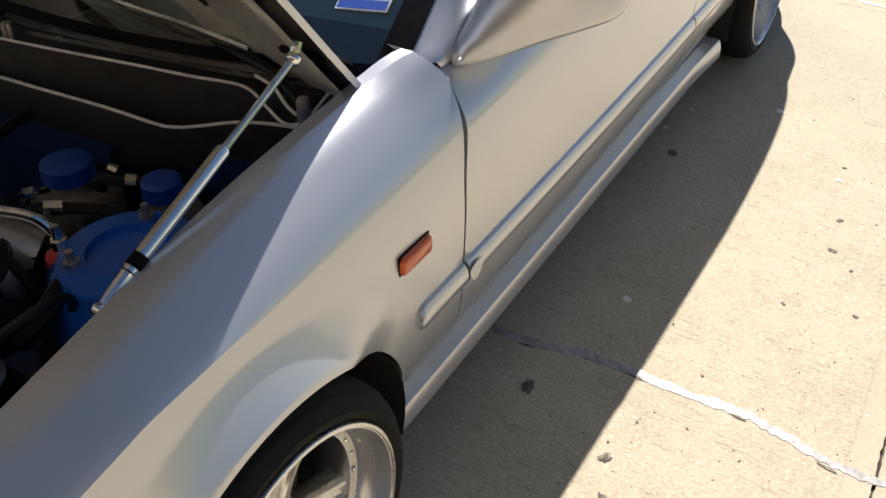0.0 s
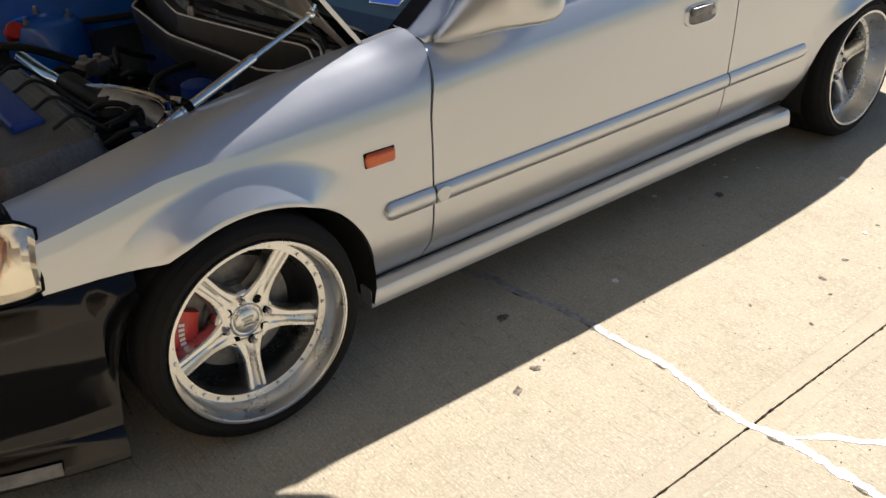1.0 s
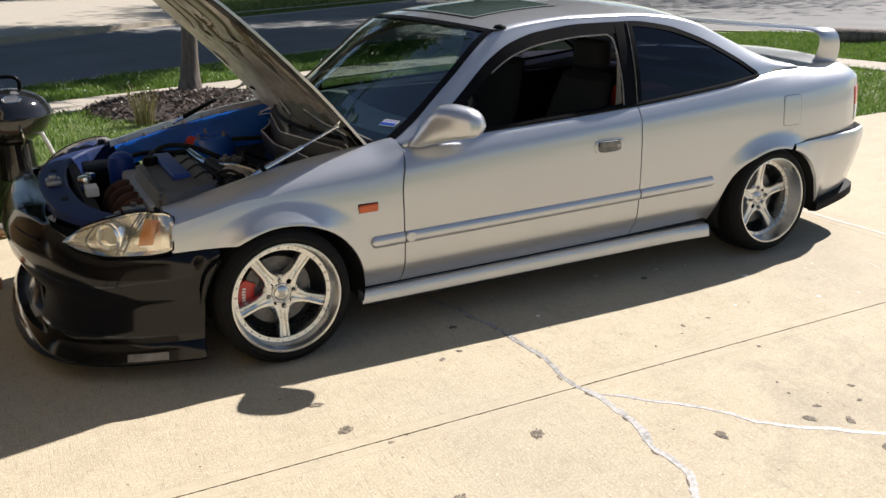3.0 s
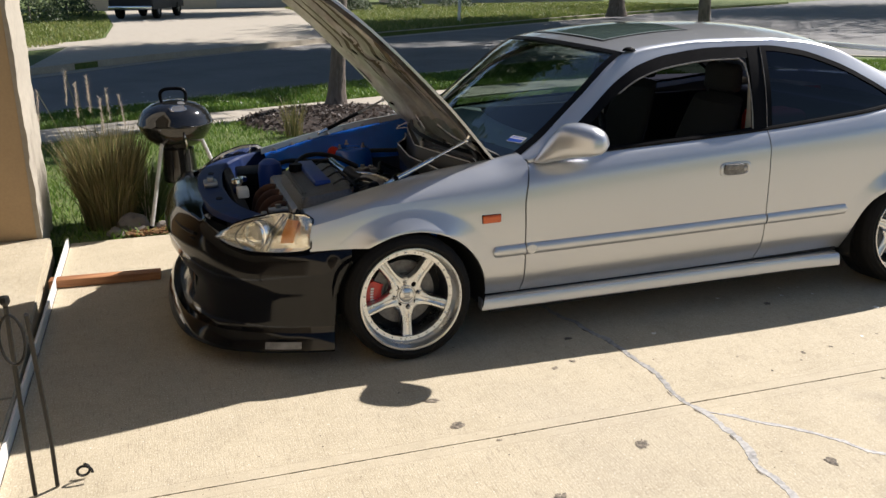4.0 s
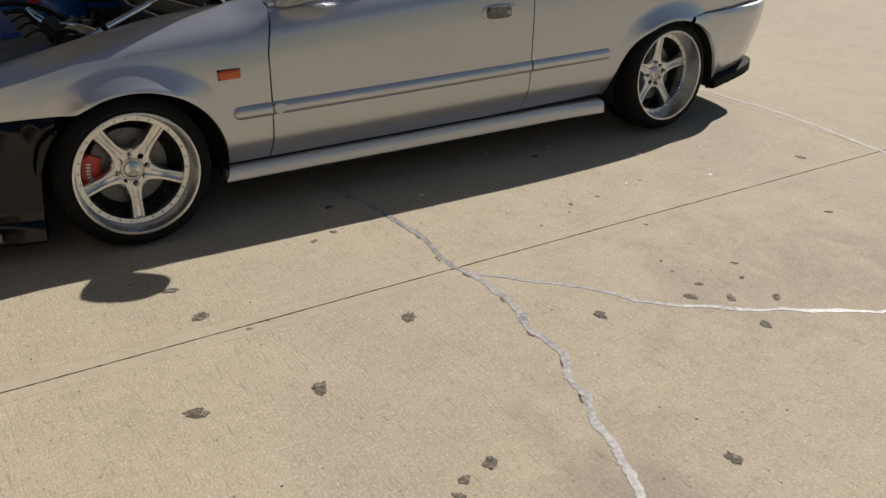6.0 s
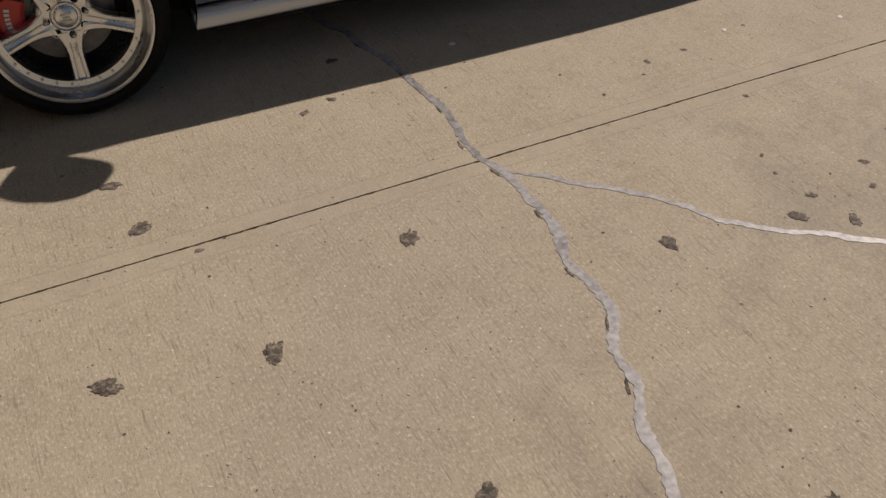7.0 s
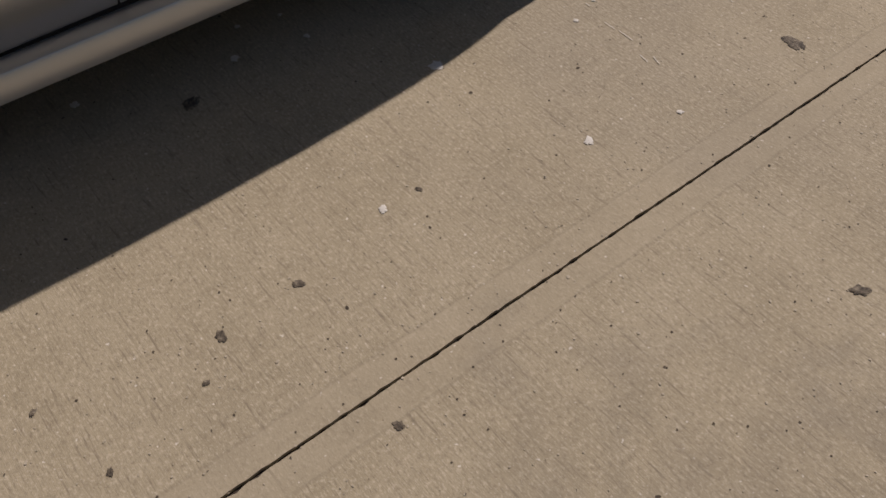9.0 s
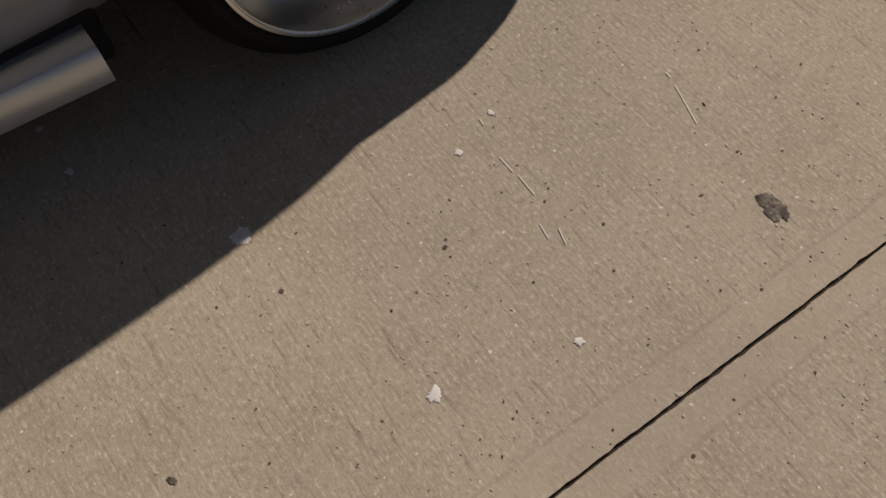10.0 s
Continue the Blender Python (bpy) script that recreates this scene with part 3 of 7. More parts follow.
def side_panel(name, x0, x1, low, label="", nx=40, nz=22):
    """A skin of the near side between two lengths, from low(x) to the shoulder, copied to the far side."""
    xs = set(round(x, 4) for x in span(x0, x1, nx))
    for cx, cz, rx, rz in (ARCH_F, ARCH_R):
        for k in range(33):
            x = cx - rx * math.cos(math.pi * k / 32)
            if x0 < x < x1:
                xs.add(round(x, 4))
    rows = []
    for x in sorted(xs):
        z0, z1 = low(x), top_z(x)
        zc = crease_z(x)
        col = [side_point(x, z) + Vector((cut_lean(x, z), 0, 0)) for z in span(z0, zc, nz) + span(zc, z1, 12)[1:]]
        lip = [col[0] + Vector((0, 0.035, 0.0))]
        end = [col[-1] + Vector((0, 0.022, 0.000)), col[-1] + Vector((0, 0.026, -0.03))]
        rows.append(lip + col + end)
    for name_end, f in (("", None), ("far", flip)):
        bm = bmesh.new()
        grid(bm, [[f(p) for p in r] for r in rows] if f else rows)
        for edge in (rows[0], rows[-1]):
            back_row = [p + Vector((0, 0.03, 0)) for p in edge]
            pair = [edge, back_row]
            grid(bm, [[f(p) for p in r] for r in pair] if f else pair)
        bmesh.ops.remove_doubles(bm, verts=bm.verts, dist=0.0005)
        part(name, bm, PAINT, car, label, smooth=19)


def fender_low(x):
    if x < ARCH_F[0]:
        return max(0.487, arch_z(x, ARCH_F))
    return max(SILL, arch_z(x, ARCH_F))


def quarter_low(x):
    if x > ARCH_R[0]:
        cut = 0.545 + 0.02 * (x - 2.76)
        return max(arch_z(x, ARCH_R), cut if x > 2.74 else -1)
    return max(SILL, arch_z(x, ARCH_R))


side_panel("fender", -0.372, CUT_F - 0.0030, fender_low, nx=44)
side_panel("door_skin", CUT_F + 0.0026, CUT_R - 0.0026, lambda x: SILL, nx=30)
side_panel("quarter_panel", CUT_R + 0.0026, 3.405, quarter_low, nx=54)

# dark body shell behind the skins: sills, wheel housings, floor
# pan and sills set extra low to darken the ground under the car
bm = bmesh.new()
box(bm, -0.30, 2.30, 0.24, CAR_W - 0.24, 0.115, 0.30, 0.01)
part("floor_pan", bm, SHADOWBLACK, car)
for y0, y1 in ((0.06, 0.24), (CAR_W - 0.24, CAR_W - 0.06)):
    bm = bmesh.new()
    box(bm, 0.40, 2.25, y0, y1, 0.105, 0.30, 0.01)
    part("sill", bm, SHADOWBLACK, car)
    for xc in (CUT_F, CUT_R):
        bm = bmesh.new()
        box(bm, xc - 0.055, xc + 0.055, y0 + 0.03, y1 - 0.02, 0.2, 0.62)
        part("door_jamb", bm, SHADOWBLACK, car)
for cx, cz, rx, rz in (ARCH_F, ARCH_R):
    for f in (None, flip):
        bm = bmesh.new()
        rows = []
        for k in range(25):
            a = math.pi * (-0.08 + 1.16 * k / 24)
            rows.append([Vector((cx + rx * 0.985 * math.cos(a), y, cz + rz * 0.985 * math.sin(a))) for y in (0.0, 0.06, 0.2, 0.34)])
        grid(bm, [[f(p) for p in r] for r in rows] if f else rows)
        cap = [[Vector((cx + rx * s * math.cos(math.pi * (-0.08 + 1.16 * k / 24)), 0.34, cz + rz * s * math.sin(math.pi * (-0.08 + 1.16 * k / 24)))) for k in range(25)] for s in (0.02, 0.99)]
        grid(bm, [[f(p) for p in r] for r in cap] if f else cap)
        part("wheel_housing", bm, SHADOWBLACK, car)

# closing panels under the tail and behind the rear wheels
for x0, x1, y0, y1 in ((2.93, 3.20, 0.10, CAR_W - 0.10), (2.40, 2.95, 0.36, CAR_W - 0.36)):
    bm = bmesh.new()
    box(bm, x0, x1, y0, y1, 0.15, 0.50, 0.01)
    part("under_panel", bm, SHADOWBLACK, car)

# side skirts
for f in (None, flip):
    bm = bmesh.new()
    rows = []
    for x in span(0.345, 2.225, 26):
        w = 0.012 if x < 2.0 else 0.012 + 0.012 * ((x - 2.0) / 0.22)
        zb = 0.142 - 0.012 * (x - 0.345) / 1.88
        e = max(0.0, w - 0.012)
        rows.append([Vector((x, 0.06, 0.192)), Vector((x, 0.024 - 0.3 * e, 0.1915)), Vector((x, 0.0185 - 0.5 * e, 0.1895)), Vector((x, 0.0160 - 0.7 * e, 0.184)), Vector((x, 0.0130 - 0.9 * e, 0.166)), Vector((x, 0.0110 - e, zb + 0.008)), Vector((x, 0.0115 - e, zb + 0.003)), Vector((x, 0.015 - e, zb)), Vector((x, 0.06, zb + 0.004))])
    vs = grid(bm, [[f(p) for p in r] for r in rows] if f else rows, closed=True)
    bm.faces.new(vs[0]), bm.faces.new(vs[-1])
    part("side_skirt", bm, PAINT, car, smooth=30)

# rubbing strips on the door, fender and quarter
def side_strip(name, x0, x1, za, zb, round_front, round_rear):
    for f in (None, flip):
        bm = bmesh.new()
        rows = []
        for x in span(x0, x1, 40):
            mid = za + (zb - za) * (x - 0.39) / (2.22 - 0.39)
            h = 0.0255
            if round_front and x < x0 + 0.02:
                h *= math.sqrt(max(0.03, 1 - ((x0 + 0.02 - x) / 0.02) ** 2))
            if round_rear and x > x1 - 0.012:
                h *= math.sqrt(max(0.05, 1 - ((x - x1 + 0.012) / 0.012) ** 2))
            r = []
            for v, d in ((-1, -0.004), (-0.95, 0.0045), (-0.62, 0.0105), (-0.2, 0.0135), (0.2, 0.0135), (0.62, 0.0105), (0.93, 0.0050), (1.0, -0.004)):
                p = side_point(x, mid + v * h)
                r.append(Vector((p.x, side_point(x, mid).y - d, p.z)))
            rows.append(r)
        vs = grid(bm, [[f(p) for p in r] for r in rows] if f else rows)
        bm.faces.new(vs[0]), bm.faces.new(vs[-1])
        part(name, bm, PAINT, car, smooth=30)


side_strip("rubbing_strip", 0.388, CUT_F - 0.004, 0.404, 0.420, True, False)
side_strip("rubbing_strip", CUT_F + 0.004, CUT_R - 0.004, 0.404, 0.420, False, False)
side_strip("rubbing_strip", CUT_R + 0.004, 2.222, 0.404, 0.420, False, True)
bm = bmesh.new()
p = side_point(0.560, 0.406)
rows = [[Vector((0.560 + 0.022 * s * math.cos(a) * (1 + 0.2 * math.sin(3 * a)), p.y - 0.0146 - 0.001 * (1 - s), 0.405 + 0.021 * s * math.sin(a))) for a in span(0, 2 * math.pi, 17)[:-1]] for s in (1, 0.6, 0.02)]
grid(bm, rows, closed=True)
part("paint_chip", bm, CHALK, car, "pale worn patch on the rubbing strip")

# side marker lamp
bm = bmesh.new()
q = side_point(0.384, 0.551)
box(bm, 0.343, 0.425, q.y - 0.011, q.y + 0.01, 0.534, 0.568, 0.0085, 4)
marker = part("side_marker", bm, AMBER, car, "amber side marker lamp")
bm = bmesh.new()
box(bm, 0.3405, 0.4275, q.y - 0.002, q.y + 0.01, 0.5315, 0.5705, 0.004, 2)
part("gasket", bm, TRIM, marker)

# door handles
for f in (None, flip):
    hx, hz = 1.562, 0.668
    y = side_point(hx, hz).y
    bm = bmesh.new()
    rows = []
    for s, d in ((1.0, -0.001), (0.93, 0.006), (0.80, 0.007), (0.72, 0.001)):
        rows.append([Vector((hx + 0.086 * s * math.copysign(abs(math.cos(t)) ** 0.5, math.cos(t)), y - d + 0.012 * max(0, 0.30 * math.sin(t)), hz + 0.034 * s * math.copysign(abs(math.sin(t)) ** 0.6, math.sin(t)))) for t in span(0, 2 * math.pi, 33)[:-1]])
    grid(bm, [[f(p) for p in r] for r in rows] if f else rows, closed=True)
    handle = part("door_handle", bm, PAINT, car, smooth=30)
    bm = bmesh.new()
    rows = [[Vector((hx + 0.064 * s * math.copysign(abs(math.cos(t)) ** 0.6, math.cos(t)), y - 0.0035 - dd, hz - 0.002 + 0.024 * s * math.copysign(abs(math.sin(t)) ** 0.7, math.sin(t)))) for t in span(0, 2 * math.pi, 25)[:-1]] for s, dd in ((1, 0), (0.05, 0))]
    grid(bm, [[f(p) for p in r] for r in rows] if f else rows, closed=True)
    part("recess", bm, DULLGREY, handle, "dark hollow behind the handle")
    bm = bmesh.new()
    box(bm, hx - 0.062, hx + 0.036, y - 0.016, y - 0.004, hz + 0.000, hz + 0.026, 0.006, 2)
    if f:
        bmesh.ops.transform(bm, matrix=Matrix.Translation((0, CAR_W, 0)) @ Matrix.Diagonal((1, -1, 1, 1)), verts=bm.verts)
    part("lever", bm, DULLGREY, handle, "worn grey pull lever")
    bm = bmesh.new()
    lathe(bm, [(0.001, 0.001), (0.008, 0.001), (0.010, 0.0)], pose(hx + 0.048, y - 0.008, hz - 0.002, 90), 14)
    if f:
        bmesh.ops.transform(bm, matrix=Matrix.Translation((0, CAR_W, 0)) @ Matrix.Diagonal((1, -1, 1, 1)), verts=bm.verts)
    part("lock", bm, STEEL, handle)

# fuel flap
fx, fz, hw, hh = 2.742, 0.718, 0.066, 0.078


def flap_ring(k, d):
    r = []
    for t in span(0, 2 * math.pi, 49)[:-1]:
        x = fx + hw * k * math.copysign(abs(math.cos(t)) ** 0.28, math.cos(t))
        z = fz + hh * k * math.copysign(abs(math.sin(t)) ** 0.28, math.sin(t))
        r.append(side_point(x, z) + Vector((0, -d, 0)))
    return r


bm = bmesh.new()
grid(bm, [flap_ring(0.990, -0.001), flap_ring(0.988, 0.0009), flap_ring(0.96, 0.0009), flap_ring(0.955, -0.001)], closed=True)
flap_gap = bm
bm = bmesh.new()
grid(bm, [flap_ring(k, d) for k, d in ((0.968, -0.001), (0.965, 0.0011), (0.93, 0.0019), (0.8, 0.0018), (0.65, 0.0017), (0.5, 0.0016), (0.35, 0.0016), (0.2, 0.0016), (0.02, 0.0016))], closed=True)
fuel_flap = part("fuel_flap", bm, PAINT, car, smooth=30)
part("flap_gap", flap_gap, TRIM, fuel_flap)

# ---- greenhouse ----
rail_z = curve((0.50, 0.735), (0.55, 0.775), (0.60, 0.808), (0.66, 0.848), (0.86, 1.012), (1.00, 1.128), (1.09, 1.178), (1.25, 1.204), (1.55, 1.221), (1.80, 1.219), (2.0, 1.206), (2.20, 1.170), (2.42, 1.080), (2.65, 0.982), (2.80, 0.934), (2.95, 0.903))
rail_y = curve((0.50, 0.108), (0.55, 0.112), (0.60, 0.118), (0.86, 0.155), (1.09, 0.205), (1.55, 0.228), (2.0, 0.226), (2.42, 0.195), (2.65, 0.172), (2.95, 0.150))
glass_z = curve((0.70, 0.800), (0.86, 0.930), (1.02, 1.055), (1.15, 1.120), (1.30, 1.155), (1.55, 1.176), (1.80, 1.176), (2.0, 1.152), (2.2, 1.090), (2.4, 0.995), (2.555, 0.900))
belt_z, BELT_Y = top_z, shoulder


def house_point(x, z, inset=0.0):
    """The side of the cabin above the belt."""
    zb, yb = belt_z(x), plan(x) + shoulder(x)
    zr, yr = rail_z(x), rail_y(x)
    w = (z - zb) / max(zr - zb, 0.02)
    return Vector((x, yb + (yr - yb) * w - 0.018 * math.sin(math.pi * min(max(w, 0), 1)) + inset, z))


def both(rows):
    return (rows, [[flip(p) for p in r] for r in rows])


# painted rail: pillar, roof edge and rear pillar, outside the glass line
xs = span(0.556, 0.72, 14) + span(0.735, 2.55, 70) + span(2.57, 2.95, 14)
rail_rows = []
for x in xs:
    lowz = belt_z(x) + 0.0 if x < 0.70 or x > 2.556 else max(belt_z(x), glass_z(x) + 0.006)
    zr = rail_z(x)
    if x < 0.582:
        lowz = 0.787 + (belt_z(x) - 0.787) * (x - 0.556) / 0.026
    lowz = min(lowz, zr - 0.004)
    r = [house_point(x, lowz, 0.014)] + [house_point(x, lowz + (zr - lowz) * v) for v in span(0, 0.82, 5)]
    top = house_point(x, zr)
    r += [top + Vector((0, -0.004, -0.006)), top + Vector((0, 0.008, 0.002)), top + Vector((0, 0.03, 0.006))]
    rail_rows.append(r)
for rows in both(rail_rows):
    bm = bmesh.new()
    grid(bm, rows)
    part("roof_rail", bm, PAINT, car, smooth=50)

# black window surround and B pillar
def surround(off_out, off_in, lift):
    rows = []
    for x in span(0.74, 2.55, 70):
        z = glass_z(x)
        w_in = off_in if x < 1.74 else 0.010
        rows.append([house_point(x, min(z + off_out, rail_z(x) - 0.012), -lift), house_point(x, max(belt_z(x) + 0.001, z - w_in), -lift), house_point(x, max(belt_z(x) + 0.001, z - w_in), 0.02)])
    return rows


for rows in both(surround(0.014, 0.036, 0.0025)):
    bm = bmesh.new()
    grid(bm, rows)
    part("window_seal", bm, TRIM, car, "black rubber window surround")
for rows in both([[house_point(x, belt_z(x) + 0.001 + h, d) for h, d in ((-0.004, -0.004), (0.004, -0.009), (0.012, -0.006), (0.014, 0.02))] for x in span(0.74, 2.555, 50)]):
    bm = bmesh.new()
    grid(bm, rows)
    part("belt_moulding", bm, TRIM, car, "black moulding under the side windows")
for x0, x1, lean in ((1.700, 1.800, 0.0),):
    pill = [[house_point(x + (-0.03 + 0.06 * v) * 0.6, belt_z(x) + (glass_z(x) - belt_z(x)) * v, -0.0035) for v in span(0, 1.0, 9)] for x in span(x0, x1, 5)]
    for rows in both(pill):
        bm = bmesh.new()
        grid(bm, rows, thick=0.02)
        part("b_pillar", bm, TRIM, car, "black pillar between the side windows")

# grey tube painting the lit door frame edge, and the shut line behind the door
frame_line = [house_point(x, max(belt_z(x) + 0.012, glass_z(x) - 0.039), -0.004) for x in span(1.02, 1.66, 36)]
frame_line += smoothline([house_point(x, belt_z(x) + (glass_z(x) - belt_z(x)) * v, -0.005) for x, v in ((1.675, 0.86), (1.686, 0.80), (1.688, 0.6), (1.684, 0.3), (1.676, 0.04))], 5)
shut_line = [house_point(1.770 + (-0.03 + 0.06 * v) * 0.6, belt_z(1.77) + (glass_z(1.77) - belt_z(1.77)) * v, -0.005) for v in span(0.0, 1.03, 12)]
for line, thick_r in ((frame_line, 0.0034), (shut_line, 0.0020)):
    for fl in (None, flip):
        bm = bmesh.new()
        tube(bm, [fl(p) for p in line] if fl else line, thick_r, 6)
        part("window_frame_edge", bm, DULLGREY, car, "thin grey line for the lit edge of the window frame")

# side glass: the door's window is wound down, the quarter window is fixed and tinted
quarter = []
for x in span(1.775, 2.552, 36):
    z0, z1 = belt_z(x), max(belt_z(x) + 0.002, glass_z(x))
    quarter.append([house_point(x, z0 + (z1 - z0) * v, 0.004) for v in span(0, 1, 9)])
for rows in both(quarter):
    bm = bmesh.new()
    grid(bm, rows)
    part("quarter_window", bm, TINT, car, "dark tinted fixed rear side window")
far_door = []
for x in span(0.80, 1.72, 30):
    z0, z1 = belt_z(x), max(belt_z(x) + 0.002, glass_z(x))
    far_door.append([flip(house_point(x, z0 + (z1 - z0) * v, 0.006)) for v in span(0, 1, 7)])
bm = bmesh.new()
grid(bm, far_door)
part("door_window", bm, CLEARTINT, car, "closed lightly tinted door window")
# door window seal post behind the mirror
tri = [[house_point(x, belt_z(x) + (max(glass_z(x), belt_z(x) + 0.002) - belt_z(x)) * v, 0.001) for v in span(0, 1, 5)] for x in span(0.705, 0.80, 6)]
for rows in both(tri):
    bm = bmesh.new()
    grid(bm, rows, thick=0.01)
    part("mirror_sail", bm, TRIM, car, "black triangle behind the mirror")


# windscreen, roof, rear glass: one crowned surface
def top_point(x, s, lift=0.0):
    """Across the car at station x; s runs from -1 on the near side to 1."""
    yr = rail_y(x) + 0.028
    half = CAR_W / 2 - yr
    bow = curve_bow(x)
    crown = curve_crown(x)
    return Vector((x - bow * (1 - s * s), CAR_W / 2 + s * half, rail_z(x) + 0.006 + crown * (1 - s * s) + lift))


curve_bow = curve((0.50, 0.165), (0.60, 0.17), (0.86, 0.14), (1.09, 0.085), (1.4, 0.03), (1.9, -0.03), (2.2, -0.08), (2.6, -0.13), (2.95, -0.17))
curve_crown = curve((0.60, 0.0), (0.86, 0.012), (1.09, 0.028), (1.4, 0.042), (1.9, 0.046), (2.2, 0.045), (2.6, 0.03), (2.95, 0.012))


def top_skin(name, x0, x1, s0, s1, material, lift=0.0, nx=20, ns=24, label="", thick=0.0):
    bm = bmesh.new()
    grid(bm, [[top_point(x, s, lift) for s in span(s0, s1, ns)] for x in span(x0, x1, nx)], thick=thick)
    return part(name, bm, material, car, label, smooth=40)


windscreen = top_skin("windscreen", 0.520, 1.075, -0.985, 0.985, GLASS, -0.003, label="clear curved windscreen")
top_skin("windscreen_band", 0.514, 0.530, -0.96, 0.96, TRIM, 0.001, 6, label="black lower band of the windscreen")
for sa, sb in ((-1.03, -0.968), (0.968, 1.03)):
    top_skin("windscreen_seal", 0.535, 1.085, sa, sb, TRIM, 0.003, 16, 3)
top_skin("windscreen_seal", 1.062, 1.088, -1, 1, TRIM, 0.002, 3, 24)
top_skin("roof_panel", 1.085, 2.19, -1, 1, PAINT, 0.0, 30, 24)
top_skin("headliner", 1.1, 2.15, -0.97, 0.97, LINER, -0.035, 10, 12)
top_skin("sunroof", 1.17, 1.56, -0.62, 0.62, ROOFGLASS, 0.004, 12, 16, "dark glass sunroof panel")
top_skin("sunroof_frame", 1.150, 1.580, -0.655, 0.655, TRIM, 0.0010, 12, 16)
top_skin("sunroof_well", 1.165, 1.565, -0.63, 0.63, DASH, 0.0025, 12, 16)
top_skin("rear_window", 2.19, 2.86, -0.90, 0.90, TINT, 0.001, 20, 20, "dark tinted rear window")
top_skin("rear_pillar", 2.17, 2.97, -1.0, -0.895, PAINT, 0.0, 20, 5)
top_skin("rear_pillar", 2.17, 2.97, 0.895, 1.0, PAINT, 0.0, 20, 5)

# boot lid, rear panel, lamps
bm = bmesh.new()
rows = []
for x in span(2.66, 3.395, 18):
    y0 = plan(x) + shoulder(x) - 0.004
    zz = top_z(x) - (0.03 * (2.86 - x) / 0.2 if x < 2.86 else 0.0)
    rows.append([Vector((x + 0.13 * (1 - s * s) * 0.7, CAR_W / 2 + s * (CAR_W / 2 - y0), zz + 0.028 * (1 - s * s))) for s in span(-1, 1, 21)])
grid(bm, rows)
part("boot_lid", bm, PAINT, car, smooth=40)


def rear_perimeter(s):
    """Plan of the tail: s from -1 on the near side to 1."""
    a = abs(s)
    x = 3.475 - 0.085 * a ** 2.5 - 0.04 * a ** 9
    y = CAR_W / 2 - (CAR_W / 2 - 0.20) * a
    return x, (y if s < 0 else CAR_W - y)


bm = bmesh.new()
rows = []
for z in span(0.40, 0.885, 10):
    r = []
    for s in span(-1, 1, 25):
        x, y = rear_perimeter(s)
        r.append(Vector((x + 0.03 * math.sin((0.9 - z) * 3) - 0.02, y, z)))
    rows.append(r)
grid(bm, rows)
part("rear_panel", bm, PAINT, car)

# tail lamps wrap round the corner
for f in (None, flip):
    for name_l, za, zb, mt, lab in (("tail_lamp", 0.692, 0.785, TAILRED, "red upper tail lamp lens"), ("reverse_lamp", 0.605, 0.689, WHITE, "white lower tail lamp lens")):
        bm = bmesh.new()
        rows = []
        for z in span(za, zb, 6):
            x_edge = 3.300 + 0.10 * (0.78 - z)
            r = [side_point(x, z) + Vector((0, -0.005, 0)) for x in span(x_edge, 3.405, 6)]
            r += [Vector((3.435, r[-1].y + 0.05, z)), Vector((3.460, r[-1].y + 0.16, z)), Vector((3.475, r[-1].y + 0.30, z))]
            rows.append(r)
        grid(bm, [[f(p) for p in r] for r in rows] if f else rows, thick=0.008)
        part(name_l, bm, mt, car, lab)

# rear bumper
bump_plan = smoothline([(2.752, -0.004, 0), (2.95, 0.004, 0), (3.15, 0.022, 0), (3.31, 0.055, 0), (3.43, 0.14, 0), (3.50, 0.40, 0), (3.53, 0.85, 0)], 6)
bm = bmesh.new()
rows = []
for p in bump_plan:
    t = min(1, (p.x - 2.752) / 0.6)
    rise = 0.195 + 0.050 * min(1.0, max(0.0, (p.x - 2.96) / 0.45))
    low = rise if p.x > 2.96 else max(0.195, arch_z(p.x, ARCH_R))
    col = []
    prof = ((0.0, 0.02 + 0.02 * t), (0.10, 0.006 + 0.022 * t), (0.34, 0.004 + 0.004 * t), (0.60, -0.010 * t), (0.82, -0.022 * t), (0.93, -0.021 * t), (0.985, -0.014 * t), (1.0, -0.002))
    n = Vector((0.0, -1.0, 0)) if p.x < 3.2 else Vector((p.x - 3.0, p.y - 0.85, 0)).normalized()
    for v, d in prof:
        z = low + (0.545 + 0.02 * t - low) * v
        q = p - n * d
        fl = 0.030 * math.exp(-((math.hypot((p.x - ARCH_R[0]) / ARCH_R[2], (z - ARCH_R[1]) / ARCH_R[3]) - 1) / 0.15) ** 2) if p.x < 3.1 else 0
        col.append(Vector((q.x, q.y - fl, z)))
    rows.append(col)
full = rows + [[flip(p) for p in r] for r in reversed(rows[:-1])]
grid(bm, full)
part("rear_bumper", bm, PAINT, car, smooth=40)
bm = bmesh.new()
lip = []
for p in bump_plan:
    if p.x > 2.97:
        n = Vector((p.x - 3.0, p.y - 0.85, 0)).normalized() if p.x > 3.2 else Vector((0, -1, 0))
        up = 0.046 * min(1.0, (p.x - 2.96) / 0.45)
        back = 0.022 * min(1.0, (p.x - 2.96) / 0.3)
        p = p - n * back
        lip.append([p - n * 0.03 + Vector((0, 0, 0.197 + up)), p + n * 0.004 + Vector((0, 0, 0.197 + up)), p + n * 0.022 + Vector((0, 0, 0.188 + up)), p + n * 0.024 + Vector((0, 0, 0.150 + up * 0.8)), p - n * 0.03 + Vector((0, 0, 0.140 + up * 0.7))])
lip = lip + [[flip(p) for p in r] for r in reversed(lip[:-1])]
vs = grid(bm, lip, closed=True)
